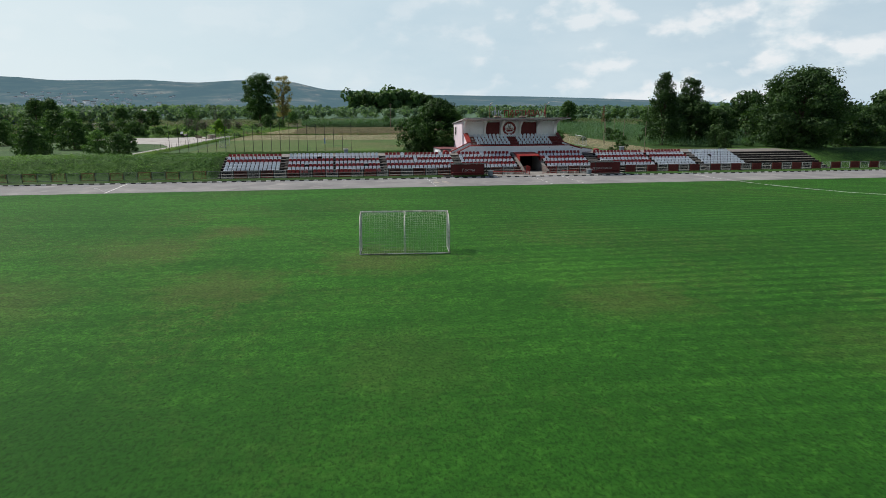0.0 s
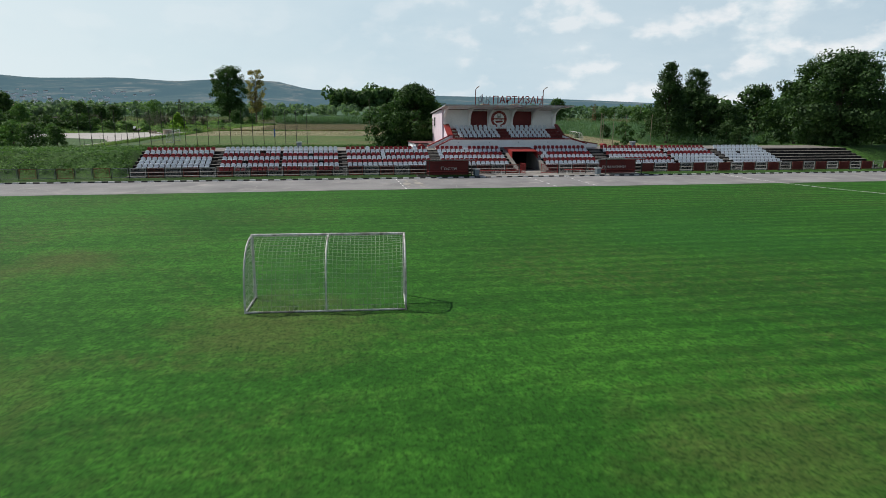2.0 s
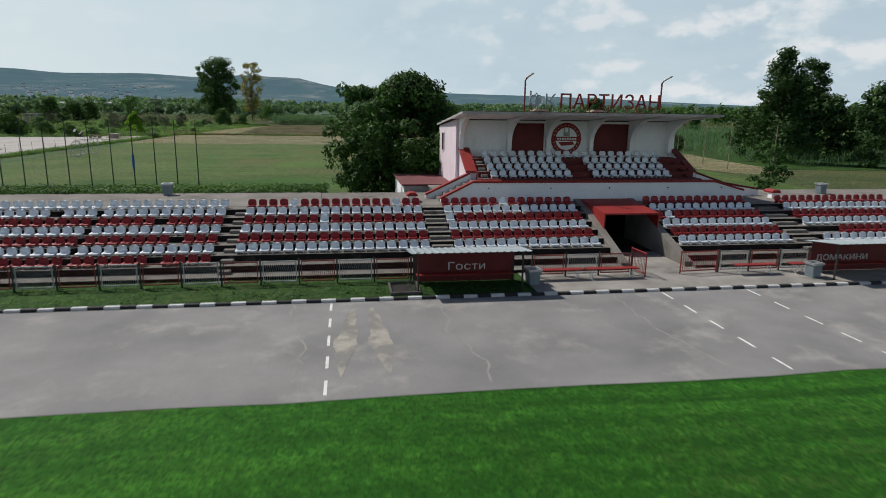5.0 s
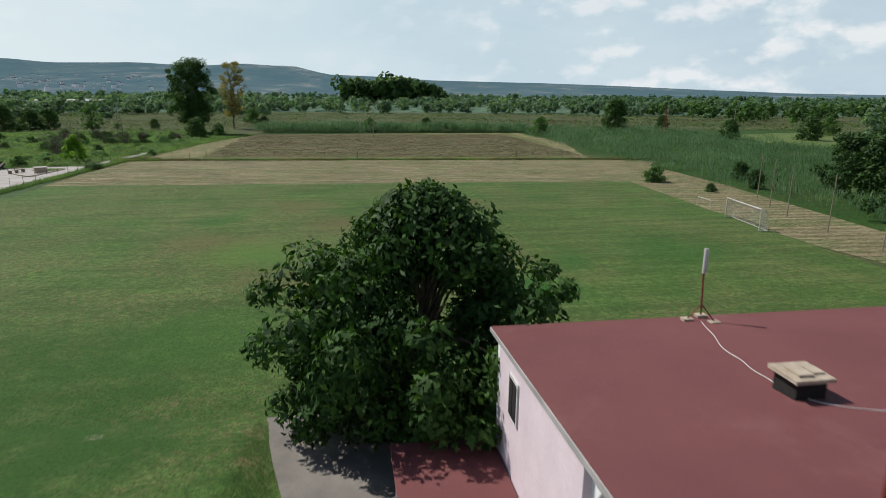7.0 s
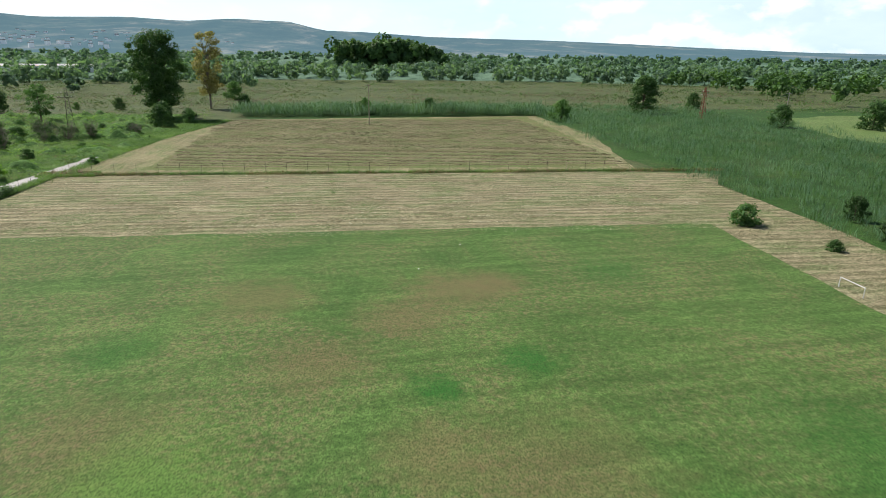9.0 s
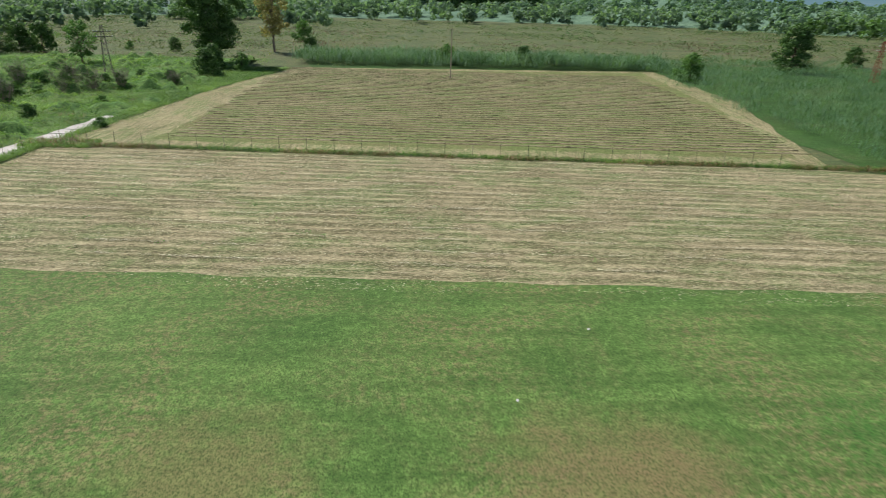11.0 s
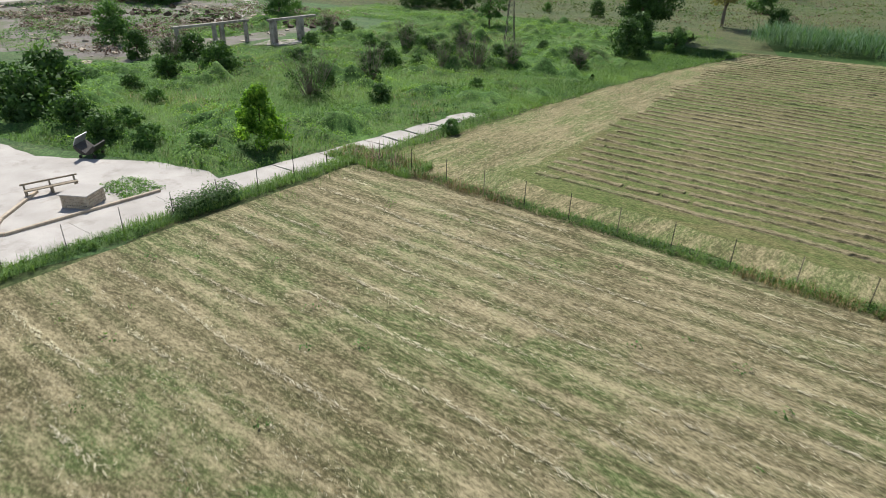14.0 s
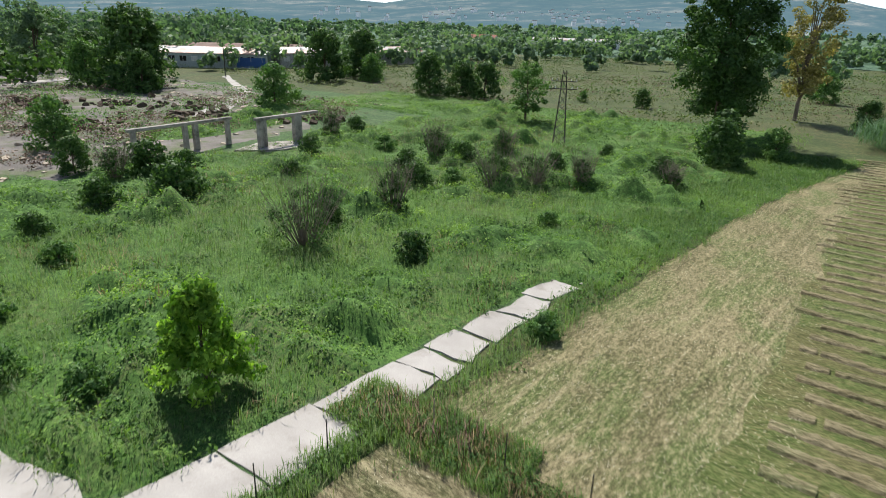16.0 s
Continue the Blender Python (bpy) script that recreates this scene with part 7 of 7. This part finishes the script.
def pylon(x, y, h, w, mat, label):
    root = thing("power_pylon", label, "pylon", pose(x, y, -0.05, 0, 0, 20))
    half = lambda z: w / 2 * (1 - 0.72 * z / h)
    for sx in (-1, 1):
        for sy in (-1, 1):
            bm = bmesh.new(); rod(bm, (sx * half(0), sy * half(0), 0), (sx * half(h), sy * half(h), h), 0.06, 0.04, 4); part("leg", bm, mat, root)
    bm = bmesh.new()
    zs = [h * (1 - (1 - i / 9) ** 1.0) for i in range(10)]
    for a, b in zip(zs, zs[1:]):
        for s in (-1, 1):
            rod(bm, (-half(a), s * half(a), a), (half(b), s * half(b), b), 0.025, n=3); rod(bm, (half(a), s * half(a), a), (-half(b), s * half(b), b), 0.025, n=3)
            rod(bm, (s * half(a), -half(a), a), (s * half(b), half(b), b), 0.025, n=3)
    part("lattice", bm, mat, root)
    for z, L in ((h * 0.86, 1.5), (h * 0.76, 1.7)):
        bm = bmesh.new(); box(bm, -L, L, -0.05, 0.05, z - 0.05, z + 0.05); part("cross_arm", bm, mat, root)
        for s in (-L, -L * 0.6, L * 0.6, L):
            bm = bmesh.new(); rod(bm, (s, 0, z + 0.05), (s, 0, z + 0.3), 0.06, 0.05, 6); part("insulator", bm, M["white"], root)


pylon(-45.9, 253.8, 9.2, 1.5, M["dark_metal"], "dark steel lattice power pylon in the meadow")
pylon(119, 267.8, 9.0, 1.3, M["rust"], "rusty lattice power pylon beyond the reeds")


def pole(name, label, x, y, z, h, r, mat, group, arm=False):
    root = thing(name, label, "pole", pose(x, y, z), group)
    bm = bmesh.new(); rod(bm, (0, 0, -0.2), (0.02 * h * 0.3, 0, h), r, r * 0.7); part("shaft", bm, mat, root)
    if arm:
        bm = bmesh.new(); box(bm, -0.8, 0.8, -0.05, 0.05, h - 0.4, h - 0.3); part("cross_arm", bm, mat, root)
    return root


pole("power_pole", "grey wooden pole in the raked field", 22, 258, 0, 9.9, 0.12, M["wood"], "power poles", True)
pole("power_pole", "grey concrete pole by the reeds", 129, 246, 0, 9.0, 0.12, M["ruin"], "power poles", True)
pole("power_pole", "dark pole by the sheds", -150, 281, 0, 8.0, 0.14, M["dark_metal"], "power poles")
for i in range(21):
    x = -21.03 + 1.19 * i
    y = 87.6
    pole("net_pole", "thin dark steel net pole behind the stand", x, y, bank_height(x, y) - 0.02, 4.0, 0.035, M["dark_metal"], "net poles")
bm = bmesh.new()
for k in range(7):
    box(bm, -0.05 - 0.01 * k % 0.03, 0.06, -0.06, 0.05, 1.3 + 0.12 * k, 1.43 + 0.12 * k, Matrix.Rotation(0.4 * k, 4, "Z"))
o = mesh_ob("rolled_net", bm, M["blue"], 0.01); o.location = (-0.80, 87.6, 1.75)
tagged(o, "bundle of blue cloth tied to a net pole", "net")
for x, y in ((57.3, 117.7), (58.6, 125.2), (60.0, 132.6), (62.4, 138.6), (65.0, 144.5), (59, 112)):
    pole("wooden_post", "tall weathered wooden net post", x, y, 0, 5.6, 0.06, M["wood"], "wooden posts")
for i in range(26):
    y = 119.5 + 2.95 * i
    pole("fence_post", "thin rusty steel fence post by the road", fence_x(y), y, 0, 1.5, 0.028, M["dark_metal"], "fence posts")
for i in range(27):
    x = -24.3 + 3.1 * i
    pole("fence_post", "thin grey fence post in the weedy strip", x, hedge_y(x), 0, 1.7, 0.03, M["dark_metal"] if i % 3 else M["wood"], "fence posts")


# ---- yard things ----
def well():
    root = thing("stone_well", "low square stone well on the yard", "well", pose(-33.4, 179.3, 0, 0, 0, 28))
    for turn in (0, 90, 180, 270):
        for r in range(4):
            for k in range(6):
                x = -0.85 + 0.285 * k + (0.12 if r % 2 else 0)
                bm = bmesh.new(); box(bm, x, min(x + 0.27, 0.85), 0.68, 0.86, 0.2 * r, 0.2 * r + 0.185)
                part("stone", bm, M["stone"], root, bevel=0.015).matrix_basis = Matrix.Rotation(radians(turn), 4, "Z")
    bm = bmesh.new(); box(bm, -0.92, 0.92, -0.92, 0.92, 0.8, 0.86); part("cover", bm, M["road"], root, "pale concrete cover")


well()
root = thing("wooden_bench", "low wooden bench with rail on the yard", "bench", pose(-36.6, 179.0, 0, 0, 0, 78))
bm = bmesh.new(); box(bm, -1.5, 1.5, -0.2, 0.2, 0.42, 0.48); part("seat", bm, M["wood"], root)
bm = bmesh.new(); box(bm, -1.6, 1.6, 0.35, 0.42, 0.7, 0.8); part("rail", bm, M["wood"], root)
for x in (-1.4, 0, 1.4):
    bm = bmesh.new(); box(bm, x - 0.06, x + 0.06, -0.15, 0.4, 0, 0.42); box(bm, x - 0.05, x + 0.05, 0.36, 0.42, 0.4, 0.8); part("leg", bm, M["wood"], root)
root = tagged(new("island_kerb"), "low pale kerb round the yard island", kind="structure")
ring = [(-31.6, 183.2), (-32.3, 174.4), (-32.9, 174.0), (-34.6, 175.2), (-37.4, 178.4)]
for (ax, ay), (bx, by) in zip(ring, ring[1:]):
    d = math.hypot(bx - ax, by - ay)
    bm = bmesh.new(); box(bm, 0, d, -0.1, 0.1, -0.05, 0.16, Matrix.Translation((ax, ay, 0)) @ Matrix.Rotation(math.atan2(by - ay, bx - ax), 4, "Z"))
    part("kerb_stone", bm, M["stone"], root, bevel=0.02)
tufts("island_grass", "grass growing on the yard island", ((-35.5, -32), (181.2, 183.6)), 260, 0.35, M["weed"], 68, None, 0.4, 9)


def skip():
    root = thing("metal_skip", "dark open-topped metal waste container on wheels", "container", pose(-41.7, 184.2, 0, 0, 0, 35))
    bm = bmesh.new()
    n = 10
    arc = [(0.75 * math.cos(math.pi + math.pi * i / n), 0.95 + 0.65 * math.sin(math.pi + math.pi * i / n)) for i in range(n + 1)]
    prism(bm, arc + [(0.68, 1.0), (0.0, 0.42), (-0.68, 1.0)], "y", -0.8, 0.8)
    part("body", bm, M["dark_metal"], root)
    bm = bmesh.new(); prism(bm, [(-0.76, 0.98), (-0.72, 0.98), (-0.45, 1.55), (-0.5, 1.58)], "y", -0.8, 0.8); part("lid", bm, M["metal"], root)
    for x in (-0.5, 0.5):
        for y in (-0.6, 0.6):
            bm = bmesh.new(); rod(bm, (x, y - 0.05, 0.12), (x, y + 0.05, 0.12), 0.12, n=10); rod(bm, (x, y, 0.12), (x * 0.7, y, 0.5), 0.03); part("wheel", bm, M["dark"], root)


skip()


for x, y, a in ((26.2, 156.5, 20), (21.3, 150.0, 65)):
    bm = bmesh.new(); prism(bm, [(-0.11, -0.05), (0.01, -0.08), (0.12, -0.02), (0.07, 0.07), (-0.06, 0.06)], "z", 0.0, 0.03)
    o = mesh_ob("paper_scrap", bm, M["panel_white"], 0.008); o.matrix_basis = pose(x, y, -0.012, 0, 0, a)
    tagged(o, "crumpled white scrap lying on the grass", "litter", "scraps on the field")


# ---- far buildings ----
def shed(name, label, x, y, turn, length, width, eave, ridge, wall, roof, bays, band=None):
    root = thing(name, label, "building", pose(x, y, 0, 0, 0, turn), "sheds")
    bm = bmesh.new(); prism(bm, [(-width / 2, -0.1), (width / 2, -0.1), (width / 2, eave), (0, ridge), (-width / 2, eave)], "x", 0, length); part("wall", bm, wall, root)
    for s in (-1, 1):
        bm = bmesh.new(); prism(bm, [(s * (width / 2 + 0.4), eave - 0.1), (0, ridge + 0.05), (0, ridge + 0.2), (s * (width / 2 + 0.4), eave + 0.05)], "x", -0.4, length + 0.4); part("roof", bm, roof, root)
    for i in range(bays):
        u = length * (i + 0.5) / bays
        w = part("window", (lambda b: (box(b, u - 0.9, u + 0.9, -width / 2 - 0.06, -width / 2 + 0.02, eave * 0.45, eave * 0.8), b)[1])(bmesh.new()), M["dark"] if i % 3 else M["white"], root)
        bm = bmesh.new(); box(bm, u - 0.05, u + 0.05, -width / 2 - 0.1, -width / 2 - 0.05, eave * 0.45, eave * 0.8); part("mullion", bm, M["white"], w)
    if band:
        bm = bmesh.new(); box(bm, length * 0.72, length * 0.98, -width / 2 - 0.08, -width / 2, 0.2, eave * 0.75); part("door", bm, band, root, "large coloured sheet door")


M["shed_roof"] = surface("shed_roof_sheet", (0.22, 0.22, 0.22), (0.33, 0.335, 0.335), 0.3, 5, 0.6, 0.1, 0.4, 0.1, 0.01, (0.30, 0.13, 0.08), 0.12, (0.5, 0.6))
shed("long_shed", "long low shed with rusty pale roof", -190, 289, 38, 32, 12, 4.0, 5.4, M["sheet"], M["shed_roof"], 10, M["blue"])
shed("long_shed", "white workshop shed with pale roof", -167, 311, 72, 28, 11, 4.2, 5.6, M["panel_white"], M["shed_roof"], 7, M["blue"])
shed("long_shed", "pale roofed shed half hidden by trees", -160, 341, 82, 36, 12, 4.0, 5.4, M["panel_white"], M["shed_roof"], 6)
shed("brick_shed", "long reddish building behind the sheds", -214, 300, 42, 62, 12, 4.4, 5.6, M["brick"], M["old_tiles"], 8)
shed("white_block", "white industrial block far off", -185, 520, 10, 50, 14, 6, 7, M["white_wall"], M["shed_roof"], 9)
shed("white_block", "pale building with red roof far off", -232, 500, 12, 30, 12, 5, 7.5, M["white_wall"], M["brick"], 6)


def village():
    rng2 = random.Random(91)
    for nm, mat, cnt in (("village_walls", M["white_wall"], 110),):
        bm, bm2 = bmesh.new(), bmesh.new()
        for _ in range(cnt):
            a, r = radians(rng2.choice((rng2.gauss(-20, 4), rng2.gauss(-29, 5), rng2.uniform(-45, -8)))), rng2.uniform(1900, 2700)
            t = (r - 1500) / 2000; h = 3500 * 0.040 * t ** 1.6 + 4
            s = rng2.uniform(3, 6)
            mm = pose(13 + r * math.sin(a), 60 + r * math.cos(a), h, 0, 0, rng2.uniform(0, 90))
            box(bm, -s, s, -s * 0.7, s * 0.7, -8, s * 1.2, mm)
            box(bm2, -s * 1.1, s * 1.1, -s * 0.8, s * 0.8, s * 1.2, s * 1.4, mm)
        tagged(mesh_ob("village_walls", bm, M["white_wall"]), "pale houses of a far village on the hillside", "village", kind="stuff")
        tagged(mesh_ob("village_roofs", bm2, M["old_tiles"]), "weathered roofs of the far village", "village", kind="stuff")


village()
